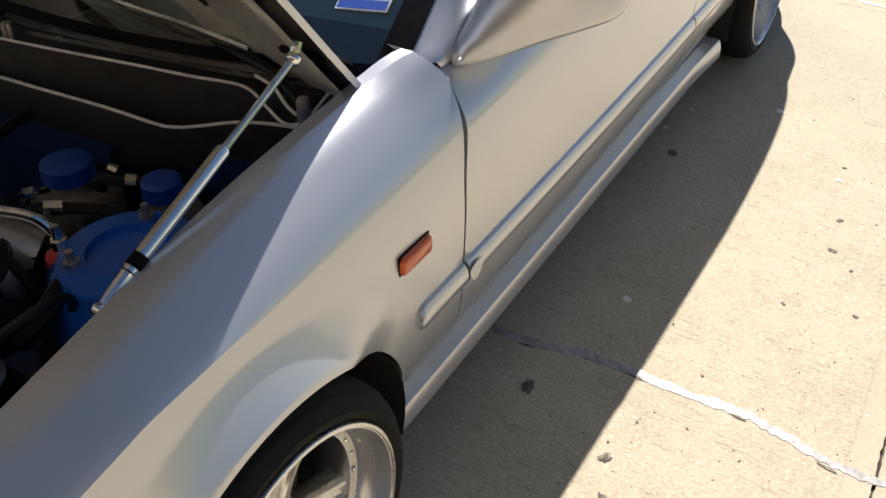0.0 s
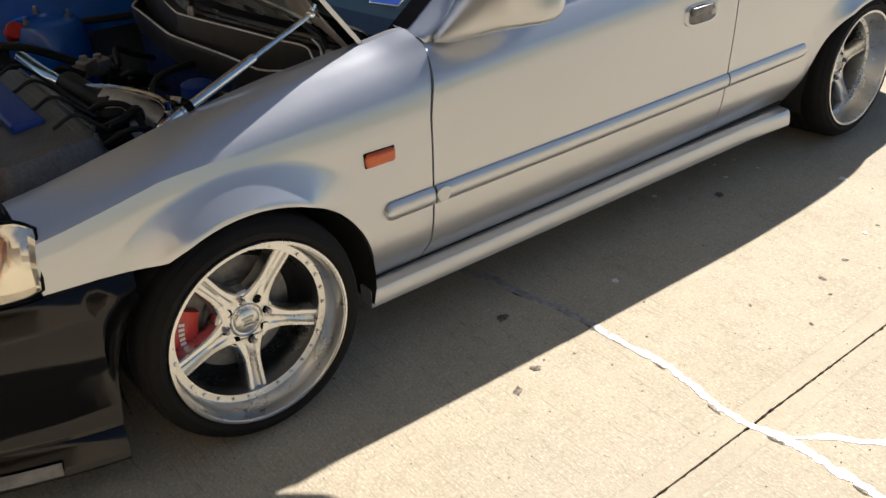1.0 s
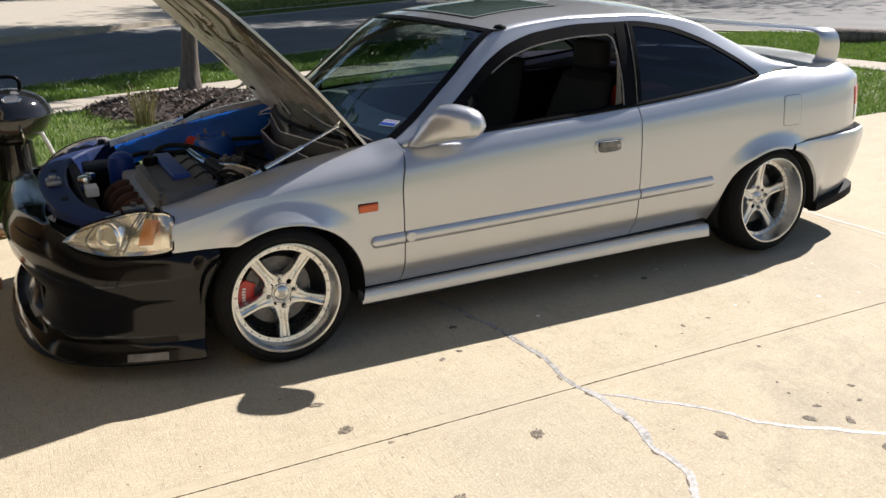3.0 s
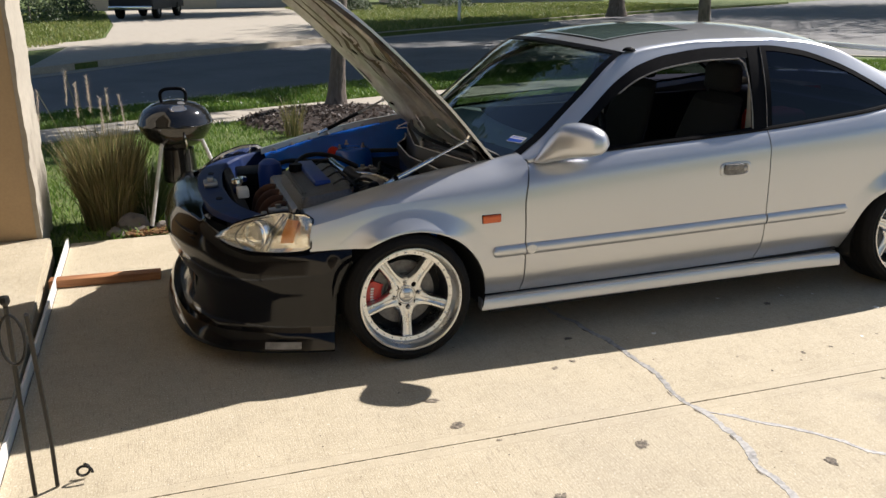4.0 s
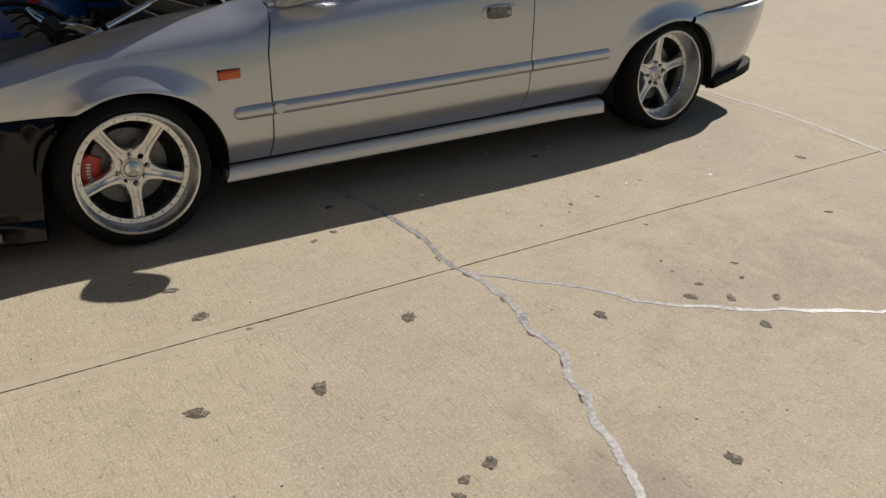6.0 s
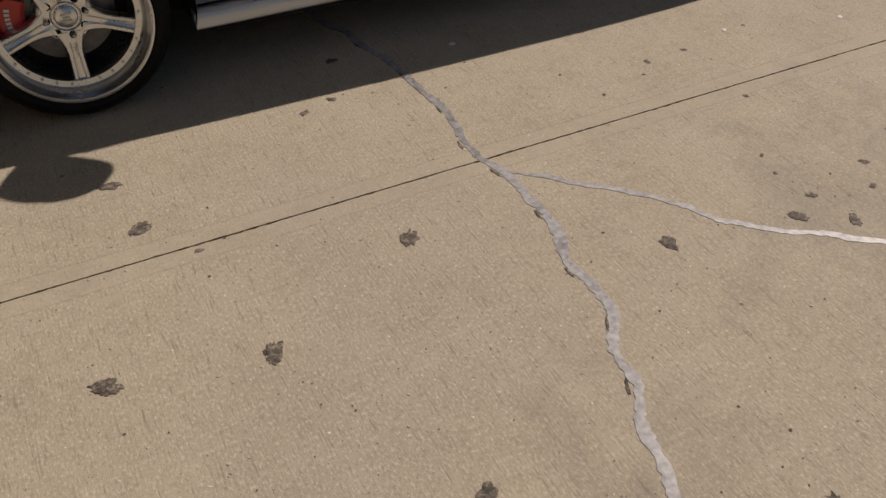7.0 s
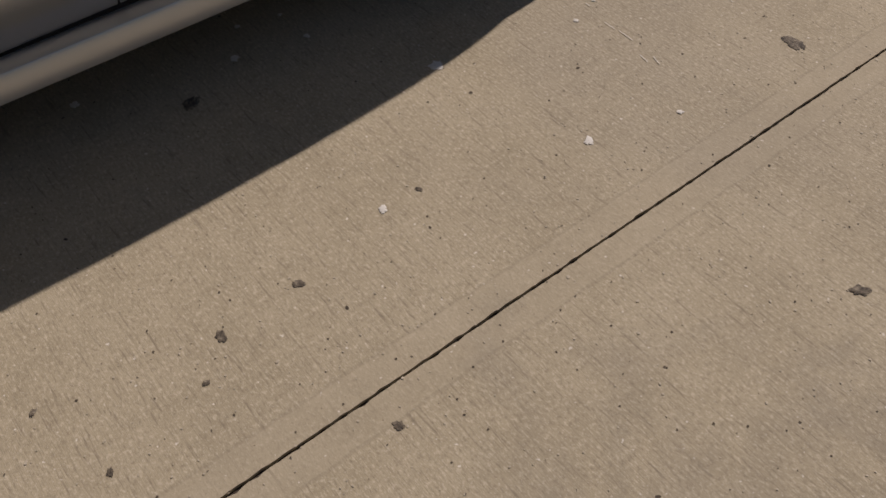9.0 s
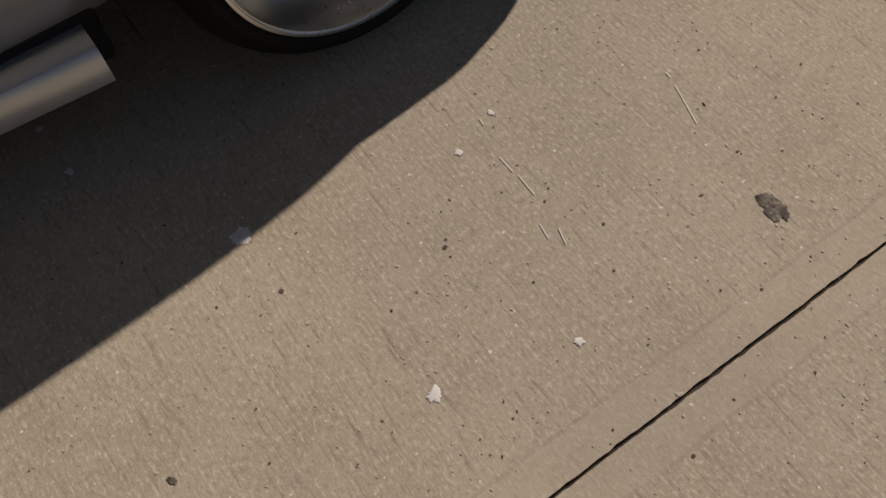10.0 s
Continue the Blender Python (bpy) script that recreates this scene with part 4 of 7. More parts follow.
bm.faces.new(vs[0]), bm.faces.new(vs[-1])
part("rear_lip", bm, RUBBER, car, "black lip under the rear bumper")

# boot spoiler: one blade bent down into a broad foot at each end
bm = bmesh.new()
half_path = smoothline([(0, y, z) for y, z in ((0.235, 0.912), (0.215, 0.955), (0.200, 1.010), (0.203, 1.050), (0.228, 1.074), (0.30, 1.083), (0.45, 1.085), (0.85, 1.085))], 6)
full_path = half_path + [flip(p) for p in reversed(half_path[:-1])]
rows = []
for i, p in enumerate(full_path):
    d = (full_path[min(i + 1, len(full_path) - 1)] - full_path[max(i - 1, 0)]).normalized()
    nrm = Vector((0, -d.z, d.y))                           # outwards and up
    a = min(1.0, abs(p.y - 0.85) / 0.65)
    foot = max(0.0, min(1.0, (1.075 - p.z) / 0.163))
    lead = 3.105 - 0.06 * (1 - a * a) + 0.012 * foot
    trail = 3.235 - 0.03 * (1 - a * a) + 0.060 * foot
    cx, w = (lead + trail) / 2, (trail - lead) / 2
    th = 0.011 + 0.006 * foot
    rows.append([Vector((cx + w * u, p.y, p.z)) + nrm * th * v for u, v in ((-1, -0.1), (-0.85, 0.7), (-0.3, 1.2), (0.5, 1.15), (0.97, 0.9), (1, 0.2), (0.95, -0.5), (0.2, -1), (-0.7, -0.9))])
vs = grid(bm, rows, closed=True)
bm.faces.new(vs[0]), bm.faces.new(vs[-1])
part("spoiler", bm, PAINT, car, "silver boot spoiler on two feet", smooth=45)

# front bumper, lip and nose
nose = smoothline([(-0.215, -0.016, 0), (-0.30, -0.006, 0), (-0.42, 0.024, 0), (-0.58, 0.085, 0), (-0.725, 0.195, 0), (-0.820, 0.38, 0), (-0.862, 0.60, 0), (-0.875, 0.85, 0)], 6)
bump_top = curve((-0.90, 0.585), (-0.86, 0.580), (-0.80, 0.566), (-0.73, 0.535), (-0.60, 0.484), (-0.42, 0.484), (-0.2, 0.488))


def nose_out(p):
    return Vector((p.x - 0.0, p.y - 0.85, 0)).normalized() if p.x < -0.35 else Vector((-0.25, -1.0, 0)).normalized()


bm = bmesh.new()
rows = []
for p in nose:
    n = nose_out(p)
    zt = bump_top(p.x)
    low = 0.135 if p.x < -0.288 else max(0.135, arch_z(p.x, ARCH_F))
    f = max(0.0, min(1.0, (p.y - 0.25) / 0.35))           # towards the middle: mouth and shelf
    col = [p - n * (0.05 if p.x < -0.288 else 0.016) + Vector((0, 0, low))]
    for v, d in ((0.0, 0.012), (0.05, 0.0), (0.18, 0.0 - 0.035 * f), (0.42, 0.004 - 0.05 * f), (0.50, 0.010), (0.60, 0.020 + 0.012 * f), (0.74, 0.022 + 0.020 * f), (0.86, 0.012 + 0.016 * f), (0.95, 0.0), (1.0, -0.018)):
        col.append(p + n * (d - 0.012) + Vector((0, 0, low + (zt - low) * v)))
    col.append(p - n * (0.045 + 0.03 * f) + Vector((0, 0, zt + 0.010)))
    col.append(p - n * (0.05 + 0.09 * f) + Vector((0, 0, zt + 0.004)))
    rows.append(col)
full = rows + [[flip(q) for q in r] for r in reversed(rows[:-1])]
grid(bm, full)
part("front_bumper", bm, BUMPER, car, "unpainted glossy black front bumper", smooth=40)
bm = bmesh.new()
lip = []
for p in nose:
    if p.x < -0.30:
        n = nose_out(p)
        k = max(0.0, min(1.0, (p.y - 0.04) / 0.3))
        out = 0.012 + 0.030 * k
        lip.append([p - n * 0.06 + Vector((0, 0, 0.142)), p + n * (out - 0.02) + Vector((0, 0, 0.146 + 0.01 * k)), p + n * out + Vector((0, 0, 0.128)), p + n * (out + 0.012) + Vector((0, 0, 0.082)), p + n * (out + 0.006) + Vector((0, 0, 0.072)), p - n * 0.06 + Vector((0, 0, 0.074))])
lip = lip + [[flip(q) for q in r] for r in reversed(lip[:-1])]
vs = grid(bm, lip, closed=True)
bm.faces.new(vs[0]), bm.faces.new(vs[-1])
part("front_lip", bm, BUMPER, car, "glossy black front lip spoiler", smooth=40)
bm = bmesh.new()
grid(bm, [[q + Vector((0.10, 0, z)) for q in nose[20:]] + [flip(q) + Vector((0.10, 0, z)) for q in reversed(nose[20:-1])] for z in (0.15, 0.56)])
part("grille_back", bm, SHADOWBLACK, car)
bm = bmesh.new()
for i, z in enumerate((0.505, 0.528)):
    tube(bm, [q + Vector((0.0, 0, z)) for q in nose[28:]] + [flip(q) + Vector((0.0, 0, z)) for q in reversed(nose[28:-1])], 0.006, 6)
part("grille_bar", bm, TRIM, car)
# small silver sticker plate low on the bumper corner
bm = bmesh.new()
rows = []
for z in (0.094, 0.122):
    r = []
    for p in nose:
        if -0.56 < p.x < -0.40:
            n = nose_out(p)
            r.append(p + n * (0.036 - (z - 0.094) * 0.25) + Vector((0, 0, z)))
    rows.append(r)
grid(bm, rows, thick=0.002)
part("reflector", bm, DULLGREY, car, "scuffed grey reflector patch on the lip")

# dark intakes low in the bumper
for i0, i1, za, zb in ((24, None, 0.165, 0.365),):
    seg_ = nose[i0:i1]
    for mirrored in ((False,) if i1 is None else (False, True)):
        rows = []
        for z in span(za, zb, 5):
            r = [q + nose_out(q) * ((-0.052 if i1 is None else -0.012) + 0.004) + Vector((0, 0, z)) for q in seg_]
            if i1 is None:
                r = r + [flip(q) for q in reversed(r[:-1])]
            rows.append([flip(q) for q in r] if mirrored else r)
        bm = bmesh.new()
        grid(bm, rows, thick=0.004)
        part("intake", bm, SHADOWBLACK, car, "dark intake opening in the bumper")

# head lamps
lamp_top = curve((-0.715, 0.552), (-0.66, 0.592), (-0.58, 0.622), (-0.48, 0.640), (-0.40, 0.634), (-0.368, 0.612))
lamp_low = curve((-0.715, 0.538), (-0.66, 0.508), (-0.58, 0.490), (-0.48, 0.486), (-0.40, 0.490), (-0.368, 0.500))


def lamp_surface(x, v, out=0.0):
    z = lamp_low(x) + (lamp_top(x) - lamp_low(x)) * v
    n = Vector((-0.55, -0.83, 0)) if x < -0.5 else Vector((-0.3, -0.95, 0))
    lean = Vector((0.055, 0.075, 0)) * max(0, v - 0.35) ** 1.5 * (1.0 if x < -0.45 else 0.7)
    return Vector((x, plan(x) + 0.004, z)) + n * (0.012 * math.sin(math.pi * v) + out) + lean


for f in (None, flip):
    g = (lambda rr: [[f(q) for q in r] for r in rr]) if f else (lambda rr: rr)
    xs = span(-0.715, -0.368, 24)
    bm = bmesh.new()
    def shell(x, v):
        u = (x + 0.715) / 0.347
        deep = (max(0.0, math.sin(math.pi * v)) * max(0.0, math.sin(math.pi * u))) ** 0.45
        facet = 0.010 * abs((7 * u + 2.5 * v) % 2 - 1) if u > 0.50 else 0.004 * abs((5 * v) % 2 - 1)
        return lamp_surface(x, v, -0.004) + Vector((0.55, 0.83, 0)) * (0.036 * deep - facet * deep)
    grid(bm, g([[shell(x, v) for v in span(0, 1, 13)] for x in span(-0.715, -0.368, 26)]))
    head = part("headlamp", bm, LAMPIN, car, "clear headlamp with amber indicator", smooth=8)
    bm = bmesh.new()
    grid(bm, g([[lamp_surface(x, v, 0.004) for v in span(0, 1, 9)] for x in xs]))
    part("lens", bm, LENS, head, "slightly hazed clear lens")
    bm = bmesh.new()
    ring = [lamp_surface(x, 1, 0.003) for x in xs] + [lamp_surface(x, 0, 0.003) for x in reversed(xs)]
    ring = [f(q) for q in ring] if f else ring
    tube(bm, ring + [ring[0]], 0.0036, 6)
    part("gasket", bm, TRIM, head)
    c = lamp_surface(-0.575, 0.52, -0.016)
    aim = Matrix.Translation(c) @ Vector((-0.80, -0.58, 0.05)).to_track_quat("Z", "Y").to_matrix().to_4x4()
    mir = Matrix.Translation((0, CAR_W, 0)) @ Matrix.Diagonal((1, -1, 1, 1)) if f else Matrix()
    bm = bmesh.new()
    lathe(bm, [(0.006, -0.035), (0.03, -0.024), (0.042, -0.004), (0.047, 0.010), (0.050, 0.012), (0.050, 0.0), (0.054, -0.004), (0.056, -0.03)], mir @ aim, 24)
    part("reflector_bowl", bm, LAMPIN, head)
    bm = bmesh.new()
    lathe(bm, [(0.001, 0.008), (0.018, 0.005), (0.027, -0.006), (0.029, -0.02)], mir @ aim, 16)
    part("bulb_shield", bm, WHITE, head)
    bm = bmesh.new()
    amber = [[lamp_surface(x + 0.030 * (v - 0.55), v, -0.0015) for v in span(0.27, 0.84, 6)] for x in span(-0.472, -0.424, 5)]
    grid(bm, g(amber), thick=0.006)
    part("indicator", bm, AMBERIN, head, "amber indicator inside the headlamp")
    bm = bmesh.new()
    for xx, lean_x in ((-0.520, 0.085), (-0.498, 0.085)):
        tube(bm, [(mir @ lamp_surface(xx + lean_x * (v - 0.5), v, -0.006)) for v in span(0.05, 0.95, 8)], 0.003, 5)
    tube(bm, [(mir @ (lamp_surface(-0.615 - 0.030 * math.sin(math.pi * v), v, -0.007))) for v in span(0.06, 0.92, 9)], 0.003, 5)
    part("divider", bm, DULLGREY, head, "dark seams inside the headlamp")
    bm = bmesh.new()
    for v in (0.30, 0.46, 0.62):
        tube(bm, [(mir @ lamp_surface(x, v, -0.010)) for x in span(-0.685, -0.640, 4)], 0.004, 5)
    part("reflector_fin", bm, LAMPIN, head)

# wing mirrors: a rounded pod swept back from a foot on the door
pod_top = curve((-0.155, 0.772), (-0.13, 0.806), (-0.10, 0.853), (-0.064, 0.898), (-0.03, 0.924), (0.02, 0.929), (0.08, 0.919), (0.12, 0.902), (0.142, 0.880), (0.153, 0.850))
pod_low = curve((-0.155, 0.756), (-0.12, 0.756), (-0.06, 0.770), (0.0, 0.784), (0.06, 0.793), (0.115, 0.803), (0.140, 0.818), (0.153, 0.842))
pod_half = curve((-0.155, 0.012), (-0.11, 0.036), (-0.05, 0.058), (0.03, 0.070), (0.09, 0.068), (0.13, 0.052), (0.148, 0.026), (0.153, 0.006))
POD_C, POD_D, POD_N = Vector((0.735, -0.012, 0)), Vector((0.825, -0.565, 0)), Vector((-0.565, -0.825, 0))


def sgn_pow(v, e):
    return math.copysign(abs(v) ** e, v)


for f in (None,):
    bm = bmesh.new()
    rows = []
    for k in range(30):
        sx = -0.155 + 0.308 * math.sin(math.pi / 2 * k / 29)
        lo, hi, w = pod_low(sx), pod_top(sx), pod_half(sx)
        mid, h = (lo + hi) / 2, (hi - lo) / 2
        rows.append([POD_C + POD_D * sx + POD_N * (w * sgn_pow(math.cos(a), 0.72) * (1 - 0.18 * math.sin(a))) + Vector((0, 0, mid + h * sgn_pow(math.sin(a), 0.72))) for a in span(0, 2 * math.pi, 37)[:-1]])
    vs = grid(bm, [[f(p) for p in r] for r in rows] if f else rows, closed=True)
    bm.faces.new(vs[0]), bm.faces.new(vs[-1])
    mirror = part("wing_mirror", bm, PAINT, car, smooth=60)
    fm = Matrix.Translation((0, CAR_W, 0)) @ Matrix.Diagonal((1, -1, 1, 1)) if f else Matrix()
    bm = bmesh.new()
    lathe(bm, [(0.0, 0.002), (0.046, 0.002), (0.049, 0.0)], fm @ Matrix.Translation(POD_C + POD_D * 0.045 - POD_N * 0.0555 + Vector((0, 0, 0.858))) @ (-POD_N).to_track_quat("Z", "Y").to_matrix().to_4x4() @ Matrix.Diagonal((1.3, 0.8, 1, 1)), 24)
    part("mirror_glass", bm, CHROME, mirror)

# roof aerial base at the pillar
bm = bmesh.new()
lathe(bm, [(0.0, 0.016), (0.012, 0.014), (0.02, 0.006), (0.022, 0.0)], Matrix.Translation(house_point(1.115, rail_z(1.115)) + Vector((0, 0.012, 0.006))) @ Matrix.Diagonal((1.5, 0.8, 1, 1)), 16)
part("aerial_base", bm, TRIM, car)

# ---- hood, standing open ----
HINGE = Vector((0.456, 0, 0.762))
HOOD_DIR, HOOD_OUT, HOOD_LEN = Vector((-0.715, 0, 0.699)), Vector((0.699, 0, 0.715)), 1.14
hood_half = curve((0, 0.715), (0.12, 0.716), (0.4, 0.728), (0.7, 0.705), (0.88, 0.645), (1.0, 0.55))
hood_bow = curve((0, 0.0), (0.3, 0.032), (0.6, 0.040), (0.85, 0.022), (1.0, -0.015))


def hood_point(u, s, depth=0.0):
    yy = CAR_W / 2 + s * hood_half(u)
    length = HOOD_LEN * u + 0.10 * u ** 2 * (1 - s * s) - 0.13 * (1 - u) * (1 - s * s)
    p = HINGE + HOOD_DIR * length + HOOD_OUT * (hood_bow(u) + 0.045 * (1 - s * s) - depth)
    return Vector((p.x, yy, p.z))


def hood_depth(u, s):
    """Pressed ribs of the inner panel."""
    a = abs(s)
    rim = max(0.0, 1 - (1 - a) / 0.14) + max(0.0, 1 - u / 0.12) + max(0.0, 1 - (1 - u) / 0.12)
    d = 0.010 + 0.020 * min(1.0, rim * 1.6)
    for c, slope, w in ((0.16, 0.42, 0.055), (0.62, -0.30, 0.05)):
        k = abs(a - (c + slope * u)) / w
        d += 0.020 * max(0.0, 1 - k ** 2)
    k = abs(u - 0.48) / 0.045
    d += 0.018 * max(0.0, 1 - k * k) * (1 if a < 0.8 else 0)
    return min(d, 0.034)


bm = bmesh.new()
us, ss = span(0, 1, 40), span(-1, 1, 60)
rows = [[hood_point(u, s) for s in ss] for u in us]
grid(bm, rows)
edge = [hood_point(u, -1) for u in us] + [hood_point(1, s) for s in ss] + [hood_point(u, 1) for u in reversed(us)]
edge_in = [q - HOOD_OUT * 0.011 for q in edge]
grid(bm, [edge, edge_in])
hood = part("hood", bm, PAINT, car, "silver hood raised on gas struts", smooth=40)
bm = bmesh.new()
grid(bm, [[hood_point(u, s * 0.985, hood_depth(u, s)) for s in span(-1, 1, 90)] for u in span(0.003, 0.995, 70)])
part("inner_panel", bm, HOODIN, hood, "dusty pressed inner panel of the hood", smooth=30)
for u, s, du, dv in ((0.30, -0.93, 0.05, 0.012), (0.62, -0.92, 0.05, 0.012), (0.30, 0.93, 0.05, 0.012), (0.48, -0.55, 0.016, 0.02), (0.48, 0.55, 0.016, 0.02), (0.48, 0.0, 0.016, 0.03), (0.16, -0.62, 0.03, 0.02), (0.16, 0.62, 0.03, 0.02)):
    bm = bmesh.new()
    rows = [[hood_point(u + du * math.cos(t) * k, s + dv * 2 * math.sin(t) * k, hood_depth(u, s) + 0.0035) for t in span(0, 2 * math.pi, 15)[:-1]] for k in (1, 0.03)]
    grid(bm, rows, closed=True)
    part("slot", bm, SHADOWBLACK, hood)
for s0, u0, u1, w in ((-0.83, 0.42, 0.72, 0.030), (-0.70, 0.30, 0.94, 0.055), (-0.50, 0.22, 0.60, 0.050), (-0.30, 0.34, 0.96, 0.070), (0.02, 0.25, 0.90, 0.080), (0.34, 0.30, 0.94, 0.070), (0.62, 0.24, 0.88, 0.060), (0.82, 0.40, 0.80, 0.035)):
    rows = []
    for k, u in enumerate(span(u0, u1, 40)):
        taper = min(1.0, k / 6 + 0.08, (39 - k) / 6 + 0.08)
        a = w * taper * (0.75 + 0.7 * noise.noise((u * 9, s0 * 7, 1)) + 0.35 * noise.noise((u * 31, s0 * 9, 4)))
        b = w * taper * (0.75 + 0.7 * noise.noise((u * 9, s0 * 7, 8)) + 0.35 * noise.noise((u * 31, s0 * 9, 11)))
        c = s0 + 0.03 * noise.noise((u * 5, s0 * 4, 2))
        rows.append([hood_point(u, c + (b + a) * v - a, hood_depth(u, c + (b + a) * v - a) + 0.0022) for v in span(0, 1, 7)])
    bm = bmesh.new()
    grid(bm, rows)
    part("grime_streak", bm, HOODGRIME, hood, "brown grime in a channel of the hood", smooth=30)
bm = bmesh.new()
a, b = hood_point(0.965, 0.02, 0.03), hood_point(0.965, -0.02, 0.03)
tube(bm, smoothline([a, a - HOOD_OUT * 0.05, b - HOOD_OUT * 0.05, b], 4), 0.005, 6)
part("striker", bm, STEEL, hood)
# hinge arms
for y in (0.20, CAR_W - 0.20):
    bm = bmesh.new()
    tube(bm, smoothline([(0.47, y, 0.70), (0.50, y, 0.76), (0.44, y, 0.80), (0.36, y, 0.845)], 5), 0.012, 6, flat=0.5)
    part("hinge", bm, TRIM, car)
# gas struts
for y, sgn in ((0.158, 1), (CAR_W - 0.158, -1)):
    lo, hi = Vector((-0.045, y, 0.690)), Vector((0.330, y, 0.855))
    mats3 = (CHROME, CHROME) if sgn > 0 else (TRIM, STEEL)
    d = hi - lo
    bm = bmesh.new()
    tube(bm, [lo + d * 0.13, lo + d * 0.135, lo + d * 0.60, lo + d * 0.61], [0.007, 0.0105, 0.0105, 0.008], 14)
    strut = part("gas_strut", bm, mats3[0], car, "polished gas strut holding the hood")
    bm = bmesh.new()
    tube(bm, [lo + d * 0.60, hi - d * 0.02], 0.0055, 10)
    part("rod", bm, mats3[1], strut)
    bm = bmesh.new()
    tube(bm, [lo + d * 0.15, lo + d * 0.195], 0.0112, 14)
    part("collar", bm, TRIM, strut)
    bm = bmesh.new()
    tube(bm, [lo, lo + d * 0.06, lo + d * 0.13], [0.006, 0.008, 0.0095], 10)
    bmesh.ops.create_icosphere(bm, subdivisions=2, radius=0.010, matrix=Matrix.Translation(lo))
    part("ball_end", bm, CHROME, strut)
    bm = bmesh.new()
    bmesh.ops.create_icosphere(bm, subdivisions=2, radius=0.011, matrix=Matrix.Translation(hi))
    tube(bm, [hi, hi + Vector((0.012, 0, 0.02))], 0.007, 8)
    part("ball_end", bm, CHROME, strut)

# ---- wheels ----
TYRE_R = 0.266


def build_wheel(dish, start):
    """A wheel standing at the origin with its face towards -y."""
    turn = pose(0, 0, 0, 90, 0, 0)            # lathe axis to -y
    bm = bmesh.new()
    groove = TYRE_R - 0.006
    prof = [(0.195, 0.195), (0.222, 0.188), (0.240, 0.175), (0.263, 0.150), (TYRE_R, 0.130), (TYRE_R, 0.103), (groove, 0.101), (groove, 0.097), (TYRE_R, 0.095), (TYRE_R, 0.068), (groove, 0.066), (groove, 0.062), (TYRE_R, 0.060), (TYRE_R, 0.033), (groove, 0.031), (groove, 0.027), (TYRE_R, 0.025), (TYRE_R, 0.000), (0.2645, -0.014), (0.2585, -0.028), (0.2560, -0.030), (0.2555, -0.033), (0.246, -0.043), (0.234, -0.0475), (0.2325, -0.0495), (0.2255, -0.0490), (0.2180, -0.0460), (0.208, -0.03)]
    lathe(bm, [(r, -h) for r, h in prof], turn, 72)
    tyre = bm
    bm = bmesh.new()
    step = dish - 0.026
    lip = [(0.2140, -0.038), (0.2152, -0.0475), (0.2135, -0.0510), (0.2085, -0.0515), (0.2070, -0.0490), (0.2055, -0.0490), (0.2040, -0.044), (0.2020, -0.030), (0.1985, -0.008), (0.1955, step - 0.014), (0.1925, step - 0.004), (0.1915, step), (0.1755, step + 0.002), (0.1745, step + 0.008), (0.1725, 0.12), (0.184, 0.18)]
    lathe(bm, [(r, -h) for r, h in lip], turn, 96)
    rim = bm
    spokes = []
    for k in range(5):
        a = start + k * 2 * math.pi / 5
        rot = Matrix.Rotation(a, 4, "Z")
        rows = []
        for t in span(0, 1, 14):
            r = 0.044 + (0.1815 - 0.044) * t
            w = 0.0178 + 0.024 * max(0.0, 1 - t / 0.55) ** 2.2 + 0.0045 * t
            top_h = -dish + 0.003 + 0.013 * t ** 1.5
            flute = 0.0065 * min(1.0, max(0.0, (t - 0.20) / 0.25))
            fw = 0.20 + 0.18 * t
            pts = [(-w * 1.16, -0.034), (-w * 1.10, -0.012), (-w * 1.0, -0.0025), (-w * 0.86, 0.0015), (-w * (fw + 0.16), 0.0022), (-w * fw, -flute * 0.7), (0, -flute), (w * fw, -flute * 0.7), (w * (fw + 0.16), 0.0022), (w * 0.86, 0.0015), (w * 1.0, -0.0025), (w * 1.10, -0.012), (w * 1.16, -0.034)]
            rows.append([turn @ rot @ Vector((r, q, top_h + h)) for q, h in pts])
        bm = bmesh.new()
        vs = grid(bm, rows)
        bm.faces.new(vs[-1])
        spokes.append(bm)
    bm = bmesh.new()
    lathe(bm, [(0.0, -dish + 0.002), (0.035, -dish + 0.002), (0.038, -dish + 0.0045), (0.041, -dish + 0.002), (0.066, -dish + 0.0025), (0.072, -dish - 0.003), (0.076, -dish - 0.03)], turn, 48)
    return tyre, rim, spokes, bm, turn


rivet_bm = bmesh.new()
lathe(rivet_bm, [(0.0, 0.0042), (0.0028, 0.0036), (0.0045, 0.0012), (0.0048, 0.0)], None, 8)
rivet_me = bpy.data.meshes.new("rivet")
rivet_bm.to_mesh(rivet_me), rivet_bm.free()
nut_bm = bmesh.new()
lathe(nut_bm, [(0.0, 0.016), (0.005, 0.0155), (0.0068, 0.013), (0.0075, 0.0)], None, 6)
nut_me = bpy.data.meshes.new("wheel_nut")
nut_bm.to_mesh(nut_me), nut_bm.free()
hole_bm = bmesh.new()
lathe(hole_bm, [(0.0, 0.0010), (0.0088, 0.0010), (0.0100, 0.0022), (0.0112, 0.0)], None, 16)
hole_me = bpy.data.meshes.new("lug_recess")
hole_bm.to_mesh(hole_me), hole_bm.free()
for me_, mt_ in ((rivet_me, CHROME), (nut_me, STEEL), (hole_me, TRIM)):
    me_.materials.append(mt_)

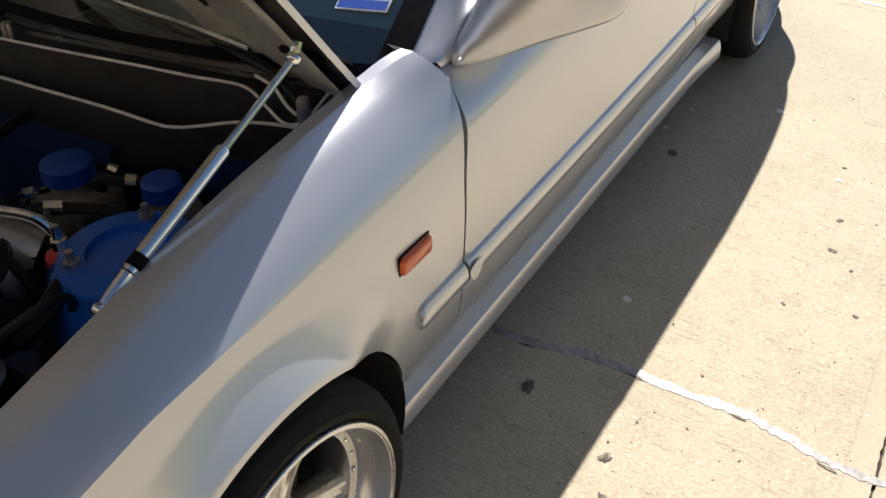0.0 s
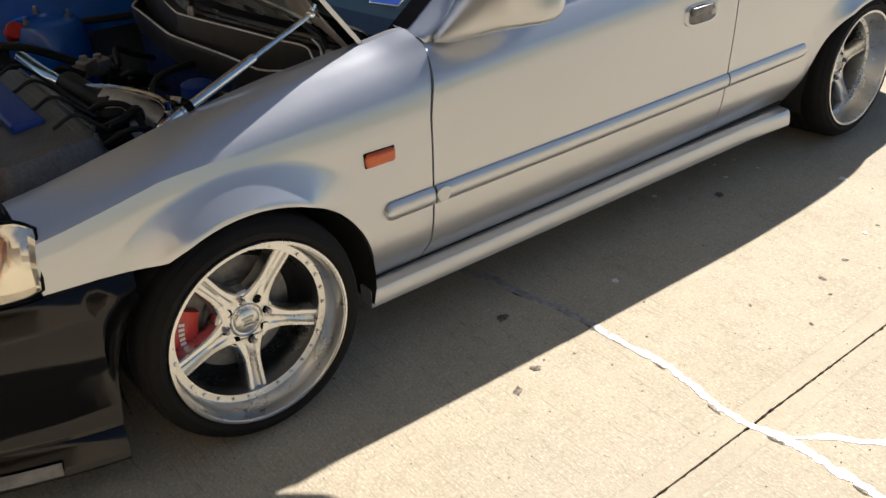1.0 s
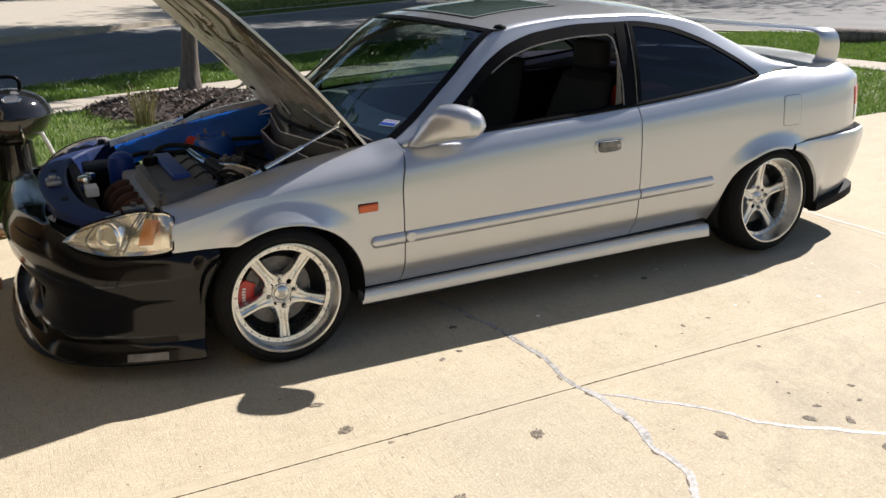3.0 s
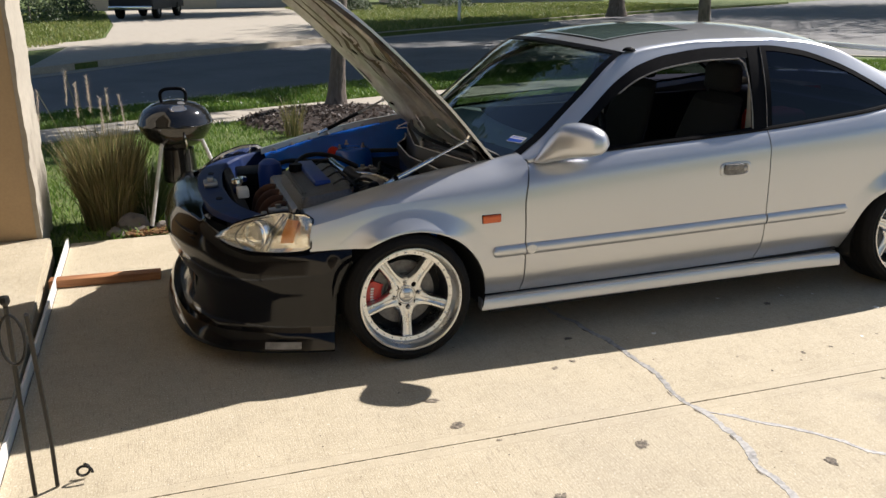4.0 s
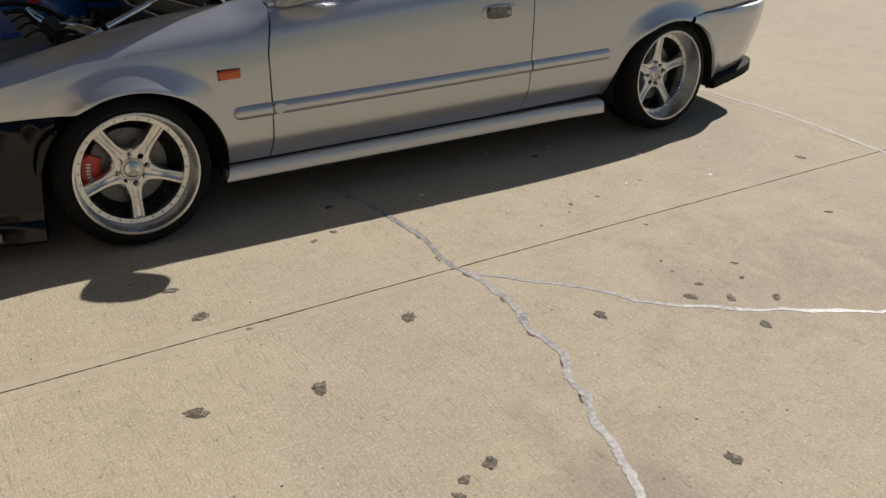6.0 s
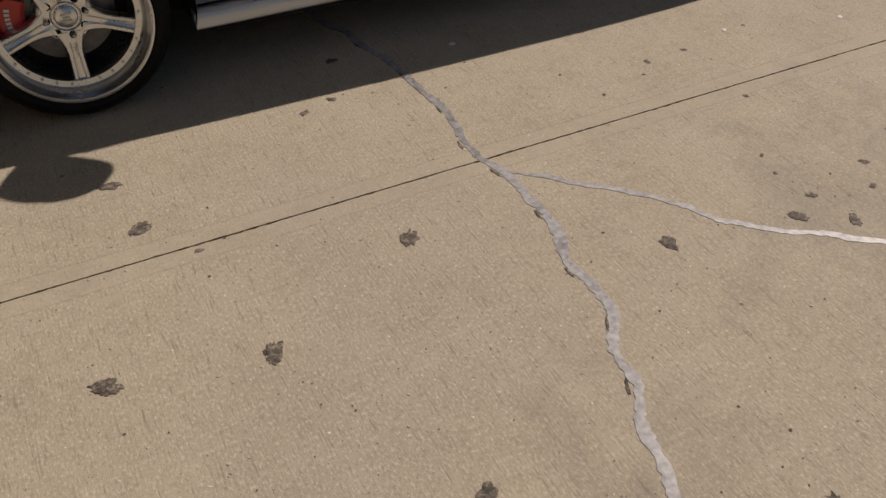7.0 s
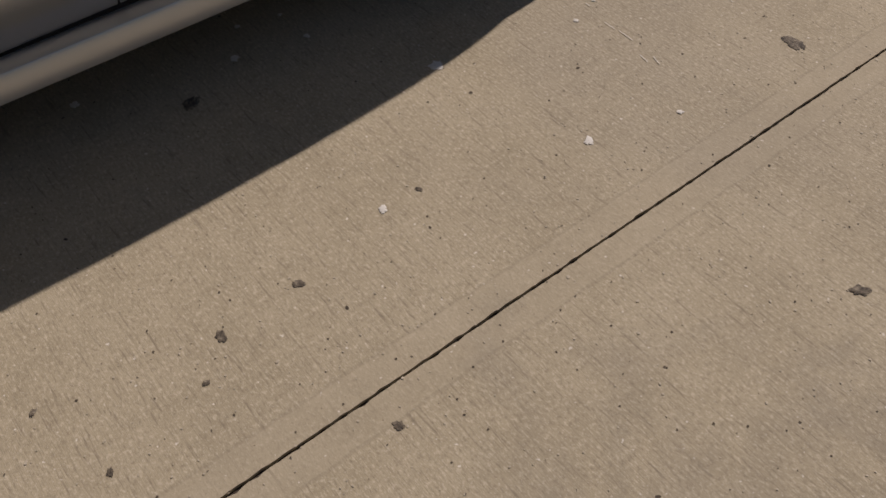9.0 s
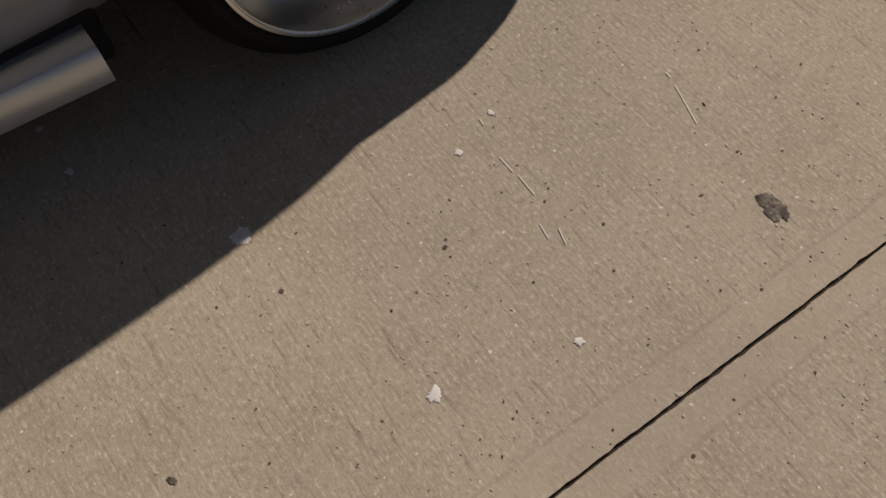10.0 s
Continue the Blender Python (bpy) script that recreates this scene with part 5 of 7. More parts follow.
for wx, wy, near, size, dish, camber, start in ((FRONT_AX, -0.015, True, 1.0, 0.035, 4.0, radians(-20)), (REAR_AX, 0.010, True, 1.025, 0.048, 4.0, radians(14)), (FRONT_AX, -0.015, False, 1.0, 0.035, 2.0, 0.4), (REAR_AX, 0.010, False, 1.025, 0.048, 2.5, 0.9)):
    tyre, rim, spokes, hub, turn = build_wheel(dish, start)
    wheel = part("wheel", rim, ALLOY, car, "five-spoke alloy wheel with deep polished lip", smooth=40)
    wheel.matrix_basis = (pose(wx, wy, HUB_Z * size, -camber, 0, 0) if near else pose(wx, CAR_W - wy, HUB_Z * size, -camber, 0, 180)) @ Matrix.Scale(size, 4)
    part("tyre", tyre, RUBBER, wheel, "black low-profile tyre", smooth=40)
    for spoke in spokes:
        part("spoke", spoke, ALLOY, wheel, smooth=24)
    part("hub", hub, ALLOY, wheel, smooth=35)
    bm = bmesh.new()
    lathe(bm, [(0.0, -dish + 0.011), (0.026, -dish + 0.010), (0.030, -dish + 0.007), (0.032, -dish + 0.002)], turn, 28)
    cap = part("centre_cap", bm, ALLOY, wheel, "round centre cap")
    bm = bmesh.new()
    for zz, ww in ((0.008, 0.014), (-0.001, 0.010), (-0.010, 0.013)):
        box(bm, -ww, ww, dish - 0.0128, dish - 0.0112, zz - 0.0028, zz + 0.0028)
    part("emblem_bars", bm, CAST, wheel)
    for k in range(8):
        a = k * math.pi / 4 + 0.1
        m = Matrix.Translation(turn @ Vector((0.053 * math.cos(a), 0.053 * math.sin(a), -dish + 0.0028))) @ turn
        for me_, nm, go in ((hole_me, "lug_recess", True), (nut_me, "wheel_nut", k % 2 == 0)):
            if go:
                o = new(nm, me_)
                o.parent, o.matrix_basis = wheel, m
    if near:
        for k in range(30):
            a = 2 * math.pi * (k + 0.5) / 30
            if min(abs(((a - (start + j * 2 * math.pi / 5)) + math.pi) % (2 * math.pi) - math.pi) for j in range(5)) < 0.13:
                continue
            o = new("rivet", rivet_me)
            o.parent = wheel
            o.matrix_basis = Matrix.Translation(turn @ Vector((0.1835 * math.cos(a), 0.1835 * math.sin(a), -dish + 0.0255))) @ turn
    # brake disc and caliper
    bm = bmesh.new()
    lathe(bm, [(0.05, -0.075), (0.08, -0.075), (0.082, -0.085), (0.135, -0.086), (0.135, -0.106), (0.05, -0.106)], turn, 48)
    part("brake_disc", bm, DULLGREY, wheel, "drilled steel brake disc")
    bm = bmesh.new()
    lathe(bm, [(0.175, -0.12), (0.13, -0.125), (0.04, -0.125), (0.0, -0.125)], turn, 40)
    part("back_plate", bm, SHADOWBLACK, wheel)
    if abs(wx - FRONT_AX) < 0.1:
        bm = bmesh.new()
        rows = []
        for t in span(-0.42, 0.42, 12):
            a = math.pi - 0.05 + t * (1 if near else 1)
            e = 1 - (abs(t) / 0.42) ** 4 * 0.35
            rows.append([turn @ Vector((r * math.cos(a), r * math.sin(a), -h)) for r, h in ((0.100, 0.115), (0.098, 0.068), (0.112, 0.0585), (0.112 + 0.050 * e, 0.0575), (0.120 + 0.052 * e, 0.068), (0.120 + 0.052 * e, 0.115))])
        vs = grid(bm, rows, closed=True)
        bm.faces.new(vs[0]), bm.faces.new(vs[-1])
        part("caliper", bm, RED, wheel, "red painted brake caliper with pale lettering")
        bm = bmesh.new()
        for t in span(-0.20, 0.20, 6):
            a = math.pi - 0.05 + t
            c = turn @ Vector((0.141 * math.cos(a), 0.141 * math.sin(a), -0.0565))
            box(bm, -0.0065, 0.0065, -0.0006, 0.0006, -0.0035, 0.0035, m=Matrix.Translation(c) @ Matrix.Rotation(-t, 4, "Y"))
        part("lettering_bars", bm, WHITE, wheel)

# ---- engine bay ----
def car_part(name, material, build, label="", parent=None, smooth=35):
    bm = bmesh.new()
    build(bm)
    return part(name, bm, material, parent or car, label, smooth)


# inner wings
for f in (None, flip):
    rows = []
    for x in span(-0.352, 0.46, 12):
        zt = top_z(x) - 0.022
        y = plan(x) + shoulder(x) + 0.012
        rows.append([Vector((x, y + 0.008, zt - 0.006)), Vector((x, y + 0.035, zt - 0.010)), Vector((x, y + 0.045, zt - 0.02)), Vector((x, y + 0.06, zt - 0.10)), Vector((x, y + 0.09, min(zt - 0.11, 0.545)))])
    car_part("inner_wing", BLUE, lambda bm: grid(bm, [[f(p) for p in r] for r in rows] if f else rows), "blue painted inner wing of the engine bay")
    tx, ty = 0.10, 0.285
    mirror_y = Matrix.Translation((0, CAR_W, 0)) @ Matrix.Diagonal((1, -1, 1, 1)) if f else Matrix()
    tower = car_part("strut_tower", BLUE, lambda bm: lathe(bm, [(0.135, 0.30), (0.128, 0.52), (0.115, 0.600), (0.098, 0.622), (0.06, 0.628), (0.058, 0.618), (0.0, 0.618)], mirror_y @ pose(tx, ty, 0), 32), "blue painted strut tower")
    for k in range(3):
        a = 0.5 + k * 2.094
        car_part("stud", STEEL, lambda bm: lathe(bm, [(0, 0.650), (0.006, 0.650), (0.006, 0.634), (0.011, 0.634), (0.011, 0.626)], mirror_y @ pose(tx + 0.075 * math.cos(a), ty + 0.075 * math.sin(a), 0), 8), parent=tower)
# front panel over the radiator
rows = []
for q in nose[18:] + [flip(q) for q in reversed(nose[18:-1])]:
    c = Vector((q.x, q.y, 0))
    n = Vector((1, 0, 0))
    rows.append([c + n * 0.12 + Vector((0, 0, 0.570)), c + n * 0.135 + Vector((0, 0, 0.590)), c + n * 0.18 + Vector((0, 0, 0.598)), c + n * 0.235 + Vector((0, 0, 0.600)), c + n * 0.245 + Vector((0, 0, 0.590)), c + n * 0.25 + Vector((0, 0, 0.50))])
front_panel = car_part("radiator_support", NAVY, lambda bm: grid(bm, rows), "dark navy panel above the radiator")
for y in (0.58, 1.12):
    car_part("hole", SHADOWBLACK, lambda bm: lathe(bm, [(0, 0.6015), (0.020, 0.6015), (0.022, 0.5985)], pose(-0.675 + 0.03 * abs(y - 0.85), y, 0.0) @ Matrix.Diagonal((0.7, 1.3, 1, 1)), 16), parent=front_panel)
car_part("hood_latch", STEEL, lambda bm: (box(bm, -0.715, -0.655, 0.80, 0.90, 0.598, 0.622, 0.006), box(bm, -0.70, -0.67, 0.835, 0.865, 0.62, 0.640, 0.005)), "greasy steel hood latch")
car_part("radiator", SHADOWBLACK, lambda bm: box(bm, -0.60, -0.555, 0.40, 1.32, 0.25, 0.585, 0.008), "black radiator")
# firewall and cowl
cowl_front = curve((0, 0.272), (0.23, 0.299), (0.40, 0.325), (0.50, 0.392), (0.58, 0.424), (0.70, 0.450))
cowl_lip = curve((0, 0.305), (0.1, 0.324), (0.31, 0.371), (0.52, 0.417), (0.70, 0.475))
screen_edge = curve((0, 0.365), (0.3, 0.395), (0.5, 0.445), (0.62, 0.493), (0.70, 0.518))
car_part("firewall", NAVY, lambda bm: grid(bm, [[Vector((cowl_front(abs(y - 0.85)) + 0.012, y, z)) for y in span(0.20, 1.50, 30)] for z in (0.28, 0.45, 0.61)]), "dark firewall behind the engine")
car_part("bay_floor", SHADOWBLACK, lambda bm: box(bm, -0.58, 0.44, 0.26, CAR_W - 0.26, 0.27, 0.285))


def cowl_column(y):
    """Section of the cowl tray from its seal to the windscreen."""
    d = abs(y - 0.85)
    fx, lx, sx = cowl_front(d), cowl_lip(d), screen_edge(d)
    zs = 0.664 - 0.010 * math.exp(-((d - 0.42) / 0.07) ** 2)
    deep = min(0.075, max(0.0, (lx - fx) * 1.4))
    pts = [(fx + 0.012, zs - 0.08), (fx, zs - 0.012), (fx + 0.004, zs), (fx + 0.012, zs), (fx + (lx - fx) * 0.45, zs - deep), (fx + (lx - fx) * 0.75, zs - deep), (lx, 0.705), (lx + 0.003, 0.718), (lx + 0.03, 0.722), (lx + 0.034, 0.728), (lx + (sx - lx) * 0.6, 0.738), (sx, 0.756)]
    return [Vector((x, y, z)) for x, z in pts]


ys = span(0.175, 1.525, 56)
car_part("cowl_tray", COWLBLACK, lambda bm: grid(bm, [cowl_column(y) for y in ys]), "black plastic cowl tray below the windscreen", smooth=40)
# pale tubes stand in for the glints along the black cowl edges
car_part("cowl_seal", GLINT, lambda bm: tube(bm, [cowl_column(y)[2] + Vector((0, 0, 0.002)) for y in ys], 0.0036, 8, flat=0.7), "rubber seal along the cowl, coloured pale as a highlight")
for f in (None, flip):
    lip_line = smoothline([(cowl_lip(abs(y - 0.85)) + 0.002, y, 0.721) for y in (0.85, 0.74, 0.64, 0.54, 0.44, 0.345)] + [(0.398, 0.285, 0.712), (0.386, 0.240, 0.702), (0.402, 0.212, 0.708), (0.462, 0.206, 0.734)], 6)
    car_part("cowl_rib", GLINT, lambda bm: tube(bm, [f(p) for p in lip_line] if f else lip_line, 0.0026, 8), "edge of the cowl grille, coloured pale as a highlight")
    second = smoothline([(0.425, 0.325, 0.742), (0.420, 0.285, 0.735), (0.405, 0.250, 0.722), (0.398, 0.225, 0.716)], 6)
    car_part("cowl_bracket", GLINT, lambda bm: tube(bm, [f(p) for p in second] if f else second, 0.003, 6))
for k in range(9):
    y = 0.40 + 0.1125 * k
    x = cowl_lip(abs(y - 0.85)) + 0.040
    car_part("vent", DASH, lambda bm: box(bm, x - 0.003, x + 0.003, y - 0.032, y + 0.032, 0.724, 0.748, 0.002))
# wipers
for arm, pivot in ((((0.405, 0.215, 0.735), (0.432, 0.31, 0.757), (0.436, 0.45, 0.768), (0.420, 0.62, 0.782), (0.425, 0.86, 0.800)), (0.403, 0.213)), (((0.330, 0.80, 0.735), (0.375, 0.90, 0.760), (0.400, 1.05, 0.778), (0.430, 1.25, 0.795), (0.500, 1.42, 0.808)), (0.330, 0.80))):
    line = smoothline(arm, 6)
    wiper = car_part("wiper", GLOSSBLACK, lambda bm: tube(bm, line[:15], [0.008] * 9 + [0.006] * 6, 8), "black windscreen wiper arm")
    car_part("blade", GLINT, lambda bm: tube(bm, [p + Vector((0.006, 0.0, 0.012)) for p in line[8:]], 0.0035, 6), parent=wiper)
    car_part("blade_rubber", HOSE, lambda bm: tube(bm, [p + Vector((0.010, 0.0, 0.004)) for p in line[8:]], 0.006, 6), parent=wiper)
    car_part("pivot", STEEL, lambda bm: lathe(bm, [(0, 0.748), (0.008, 0.746), (0.011, 0.738), (0.011, 0.70)], pose(*pivot, 0.0), 12), parent=wiper)

# engine
engine = car_part("engine_block", CAST, lambda bm: (box(bm, -0.40, -0.06, 0.30, 0.98, 0.28, 0.60, 0.02),), "dirty cast aluminium engine")


def cover(bm):
    rows = []
    for z, g in ((0.590, 0.0), (0.600, 0.004), (0.604, 0.0), (0.640, -0.010), (0.658, -0.022), (0.664, -0.045)):
        r = []
        for t in span(0, 2 * math.pi, 49)[:-1]:
            cx = math.copysign(abs(math.cos(t)) ** 0.22, math.cos(t))
            sy = math.copysign(abs(math.sin(t)) ** 0.22, math.sin(t))
            r.append(Vector((-0.245 + (0.128 + g) * cx, 0.545 + (0.305 + g) * sy, z + 0.012 * cx)))
        rows.append(r)
    vs = grid(bm, rows, closed=True)
    bm.faces.new(vs[-1])


valve = car_part("valve_cover", VALVE, cover, "silver crackle-painted valve cover", engine, 30)
car_part("plug_cover", BLUECAP, lambda bm: box(bm, -0.275, -0.205, 0.40, 0.86, 0.655, 0.682, 0.008, 3), "blue plug cover along the valve cover", engine)
for y in (0.275, 0.52, 0.81):
    for x in (-0.350, -0.145):
        car_part("bolt", STEEL, lambda bm: lathe(bm, [(0, 0.656), (0.008, 0.656), (0.008, 0.640), (0.012, 0.640), (0.012, 0.63)], pose(x, y, 0.012 * (x + 0.245) / 0.128), 6), parent=engine)
car_part("oil_cap", TRIM, lambda bm: lathe(bm, [(0, 0.690), (0.028, 0.690), (0.032, 0.682), (0.032, 0.655)], pose(-0.30, 0.76, 0), 16), "black oil filler cap", engine)
# exhaust side: rusty heat shield over four pipes
for k in range(4):
    y = 0.44 + 0.115 * k
    car_part("exhaust_pipe", RUST, lambda bm: tube(bm, smoothline([(-0.38, y, 0.565), (-0.43, y, 0.575), (-0.475, y + 0.01, 0.535), (-0.495, y + 0.02 * (1.5 - k), 0.45), (-0.48, 0.60 + 0.03 * k, 0.34)], 6), 0.025, 12), "rusty brown exhaust header pipe", engine)
# intake side
intake = car_part("intake_pipe", CHROME, lambda bm: tube(bm, smoothline([(-0.09, 0.98, 0.645), (-0.08, 0.80, 0.640), (-0.06, 0.68, 0.632)], 6), 0.019, 14), "polished intake pipe", engine)
car_part("hose_joint", HOSE, lambda bm: tube(bm, [(-0.062, 0.70, 0.641), (-0.045, 0.60, 0.632), (-0.02, 0.52, 0.62)], 0.033, 14), "black rubber intake hose", engine)
car_part("throttle_body", CAST, lambda bm: (tube(bm, smoothline([(-0.02, 0.56, 0.615), (0.02, 0.50, 0.605), (0.06, 0.44, 0.575)], 5), [0.05] * 6 + [0.042] * 5, 14),), "cast throttle body", engine)
car_part("chrome_rail", CHROME, lambda bm: tube(bm, smoothline([(-0.06, 0.62, 0.655), (0.0, 0.53, 0.662), (0.06, 0.44, 0.648), (0.075, 0.40, 0.615)], 6), 0.008, 10), "polished fuel line", engine)
for pts, r, nm in ((((-0.10, 0.40, 0.62), (-0.05, 0.36, 0.65), (0.0, 0.42, 0.64), (0.02, 0.46, 0.58)), 0.012, "hose"), (((-0.12, 0.34, 0.56), (-0.05, 0.30, 0.60), (0.02, 0.33, 0.60), (0.03, 0.37, 0.52)), 0.016, "hose"), (((-0.11, 0.47, 0.63), (-0.07, 0.44, 0.665), (-0.02, 0.40, 0.655), (0.0, 0.36, 0.58)), 0.008, "hose"), (((-0.3, 1.0, 0.60), (-0.2, 1.08, 0.66), (-0.08, 1.04, 0.66), (0.05, 1.0, 0.60)), 0.012, "hose"), (((-0.44, 0.36, 0.52), (-0.50, 0.30, 0.56), (-0.55, 0.34, 0.54)), 0.02, "hose"), (((0.10, 0.60, 0.55), (0.16, 0.7, 0.60), (0.30, 0.75, 0.60), (0.38, 0.7, 0.56)), 0.01, "hose"), (((-0.13, 0.27, 0.64), (-0.08, 0.24, 0.67), (-0.02, 0.26, 0.64), (0.0, 0.30, 0.56)), 0.007, "wire")):
    car_part(nm, HOSE, lambda bm: tube(bm, smoothline(pts, 7), r, 8), parent=engine)
car_part("distributor", TRIM, lambda bm: (box(bm, -0.13, -0.05, 0.30, 0.37, 0.56, 0.63, 0.015), lathe(bm, [(0, 0.65), (0.03, 0.65), (0.036, 0.63), (0.036, 0.56)], pose(-0.06, 0.42, 0), 14)), "black distributor with leads", engine)
car_part("alternator", CAST, lambda bm: lathe(bm, [(0, 0.06), (0.035, 0.058), (0.062, 0.045), (0.066, 0.02), (0.066, -0.03), (0.05, -0.05)], pose(0.01, 0.485, 0.565, 55, 0, 20), 22), "round polished housing", engine)
car_part("gearbox", CAST, lambda bm: lathe(bm, [(0, 0.0), (0.12, 0.0), (0.14, -0.03), (0.15, -0.12)], pose(-0.14, 0.30, 0.42, 90, 0, 0), 24), "cast gearbox housing", engine)
# red-based fitting by the tower
fitting = car_part("vacuum_fitting", RED, lambda bm: lathe(bm, [(0, 0.618), (0.014, 0.618), (0.024, 0.612), (0.026, 0.598), (0.022, 0.590), (0.02, 0.56)], pose(0.055, 0.372, 0), 16), "red fitting with a polished top")
car_part("fitting_top", CHROME, lambda bm: lathe(bm, [(0, 0.662), (0.006, 0.661), (0.007, 0.640), (0.011, 0.638), (0.011, 0.616)], pose(0.055, 0.372, 0), 10), parent=fitting)
# fluid reservoirs
for x, y, s, z in ((0.205, 0.545, 1.0, 0.565), (0.245, 0.375, 0.78, 0.570)):
    res = car_part("reservoir", TANK, lambda bm: (box(bm, x - 0.055 * s, x + 0.065 * s, y - 0.045 * s, y + 0.05 * s, z - 0.06, z + 0.008, 0.015, 3), lathe(bm, [(0.034 * s, z + 0.005), (0.034 * s, z + 0.030), (0.03 * s, z + 0.032)], pose(x, y, 0), 18)), "yellowed fluid reservoir with a blue cap")
    car_part("cap", BLUECAP, lambda bm: lathe(bm, [(0, z + 0.062), (0.030 * s, z + 0.062), (0.040 * s, z + 0.056), (0.042 * s, z + 0.030), (0.038 * s, z + 0.028)], pose(x, y, 0), 22), "blue screw cap", res)
car_part("brake_booster", TRIM, lambda bm: lathe(bm, [(0, 0.11), (0.05, 0.105), (0.10, 0.07), (0.115, 0.03), (0.115, -0.01)], pose(0.40, 0.52, 0.52, 0, -90, 0), 26), "black brake booster")
# battery corner and small boxes
car_part("battery", TRIM, lambda bm: box(bm, -0.53, -0.37, 1.16, 1.38, 0.40, 0.575, 0.01), "black battery")
car_part("fuse_box", WHITE, lambda bm: box(bm, -0.585, -0.535, 0.60, 0.68, 0.585, 0.625, 0.006), "white relay box by the radiator")
car_part("filler_neck", CHROME, lambda bm: (tube(bm, smoothline([(-0.57, 0.72, 0.585), (-0.56, 0.80, 0.625), (-0.53, 0.88, 0.61)], 5), 0.016, 12), lathe(bm, [(0, 0.652), (0.026, 0.650), (0.028, 0.636), (0.02, 0.632), (0.02, 0.59)], pose(-0.575, 0.71, 0), 16)), "polished radiator filler")
car_part("bottle", BLUECAP, lambda bm: lathe(bm, [(0, 0.655), (0.03, 0.652), (0.052, 0.635), (0.060, 0.60), (0.060, 0.45)], pose(-0.38, 1.10, 0), 22), "blue coolant bottle")
car_part("relay", RED, lambda bm: lathe(bm, [(0, 0.04), (0.026, 0.04), (0.03, 0.03), (0.03, 0)], pose(0.0, 1.40, 0.60, 60, 0, 0), 14), "red cap on the far inner wing")
for x, y in ((-0.52, 0.20), (-0.45, 0.30)):
    car_part("bracket", STEEL, lambda bm: (box(bm, x - 0.04, x + 0.04, y - 0.02, y + 0.02, 0.585, 0.605, 0.004), lathe(bm, [(0, 0.62), (0.012, 0.62), (0.012, 0.60)], pose(x, y, 0), 6)), "bent steel bracket behind the headlamp")

# ---- interior ----
car_part("dashboard", DASH, lambda bm: grid(bm, [[Vector((x - 0.10 * (1 - ((y - 0.85) / 0.7) ** 2), y, z)) for y in span(0.15, 1.55, 16)] for x, z in ((0.66, 0.765), (0.80, 0.790), (0.92, 0.775), (0.96, 0.72), (0.94, 0.45))]), "dark grey dashboard")
car_part("steering_wheel", TRIM, lambda bm: (tube(bm, [(pose(1.02, 0.48, 0.735, 0, -62, 0) @ Vector((0.18 * math.cos(a), 0.18 * math.sin(a), 0))) for a in span(0, 2 * math.pi, 33)], 0.014, 8), lathe(bm, [(0, 0.03), (0.05, 0.025), (0.07, 0.0)], pose(1.02, 0.48, 0.735, 0, -62, 0), 14)), "black steering wheel")
for y in (0.47, 1.23):
    def seat_back(bm, y=y):
        rows = []
        for v in span(0, 1, 10):
            w = 0.235 - 0.05 * v ** 3
            c = Vector((1.62 + 0.16 * v, y, 0.42 + 0.50 * v))
            rows.append([c + Vector((0.055 * math.sin(t) * (1 - 0.25 * v), w * math.copysign(abs(math.cos(t)) ** 0.6, math.cos(t)), 0.02 * math.sin(t))) for t in span(0, 2 * math.pi, 21)[:-1]])
        vs = grid(bm, rows, closed=True)
        bm.faces.new(vs[-1])
    seat = car_part("front_seat", SEAT, seat_back, "dark cloth front seat")
    car_part("headrest", SEAT, lambda bm: box(bm, 1.765, 1.84, y - 0.12, y + 0.12, 0.95, 1.09, 0.03, 3), parent=seat)
    car_part("cushion", SEAT, lambda bm: box(bm, 1.10, 1.65, y - 0.24, y + 0.24, 0.33, 0.48, 0.05, 3), parent=seat)
car_part("rear_bench", SEAT, lambda bm: (box(bm, 2.05, 2.5, 0.22, 1.48, 0.35, 0.50, 0.05, 3), box(bm, 2.42, 2.56, 0.22, 1.48, 0.45, 0.86, 0.05, 3)), "dark cloth rear bench")
car_part("parcel_shelf", DASH, lambda bm: box(bm, 2.5, 2.95, 0.22, 1.48, 0.80, 0.84, 0.01), "dark parcel shelf")
car_part("cabin_floor", SEAT, lambda bm: box(bm, 0.66, 2.5, 0.14, 1.56, 0.30, 0.335))
for y0, y1 in ((0.105, 0.135), (1.565, 1.595)):
    car_part("door_card", SEAT, lambda bm: box(bm, 0.70, 1.72, y0, y1, 0.33, 0.775, 0.01), "dark inner door panel")
    car_part("side_trim", SEAT, lambda bm: box(bm, 1.76, 2.5, y0, y1, 0.33, 0.80, 0.01))
for y in (0.19, 1.51):
    belt = car_part("seat_belt", LINER, lambda bm: tube(bm, smoothline([(1.75, y + (0.01 if y < 1 else -0.01), 1.13), (1.735, y - (0.03 if y < 1 else -0.03), 0.85), (1.70, y - (0.02 if y < 1 else -0.02), 0.45)], 6), 0.022, 6, flat=0.12), "grey seat belt on the pillar")
red_box = tagged(car_part("red_bag", REDCLOTH, lambda bm: box(bm, 1.86, 2.12, 0.20, 0.40, 0.50, 0.875, 0.04, 3)), "red bag lying on the rear seat", "bag")
red_box.parent = None
red_box.matrix_basis = car.matrix_basis
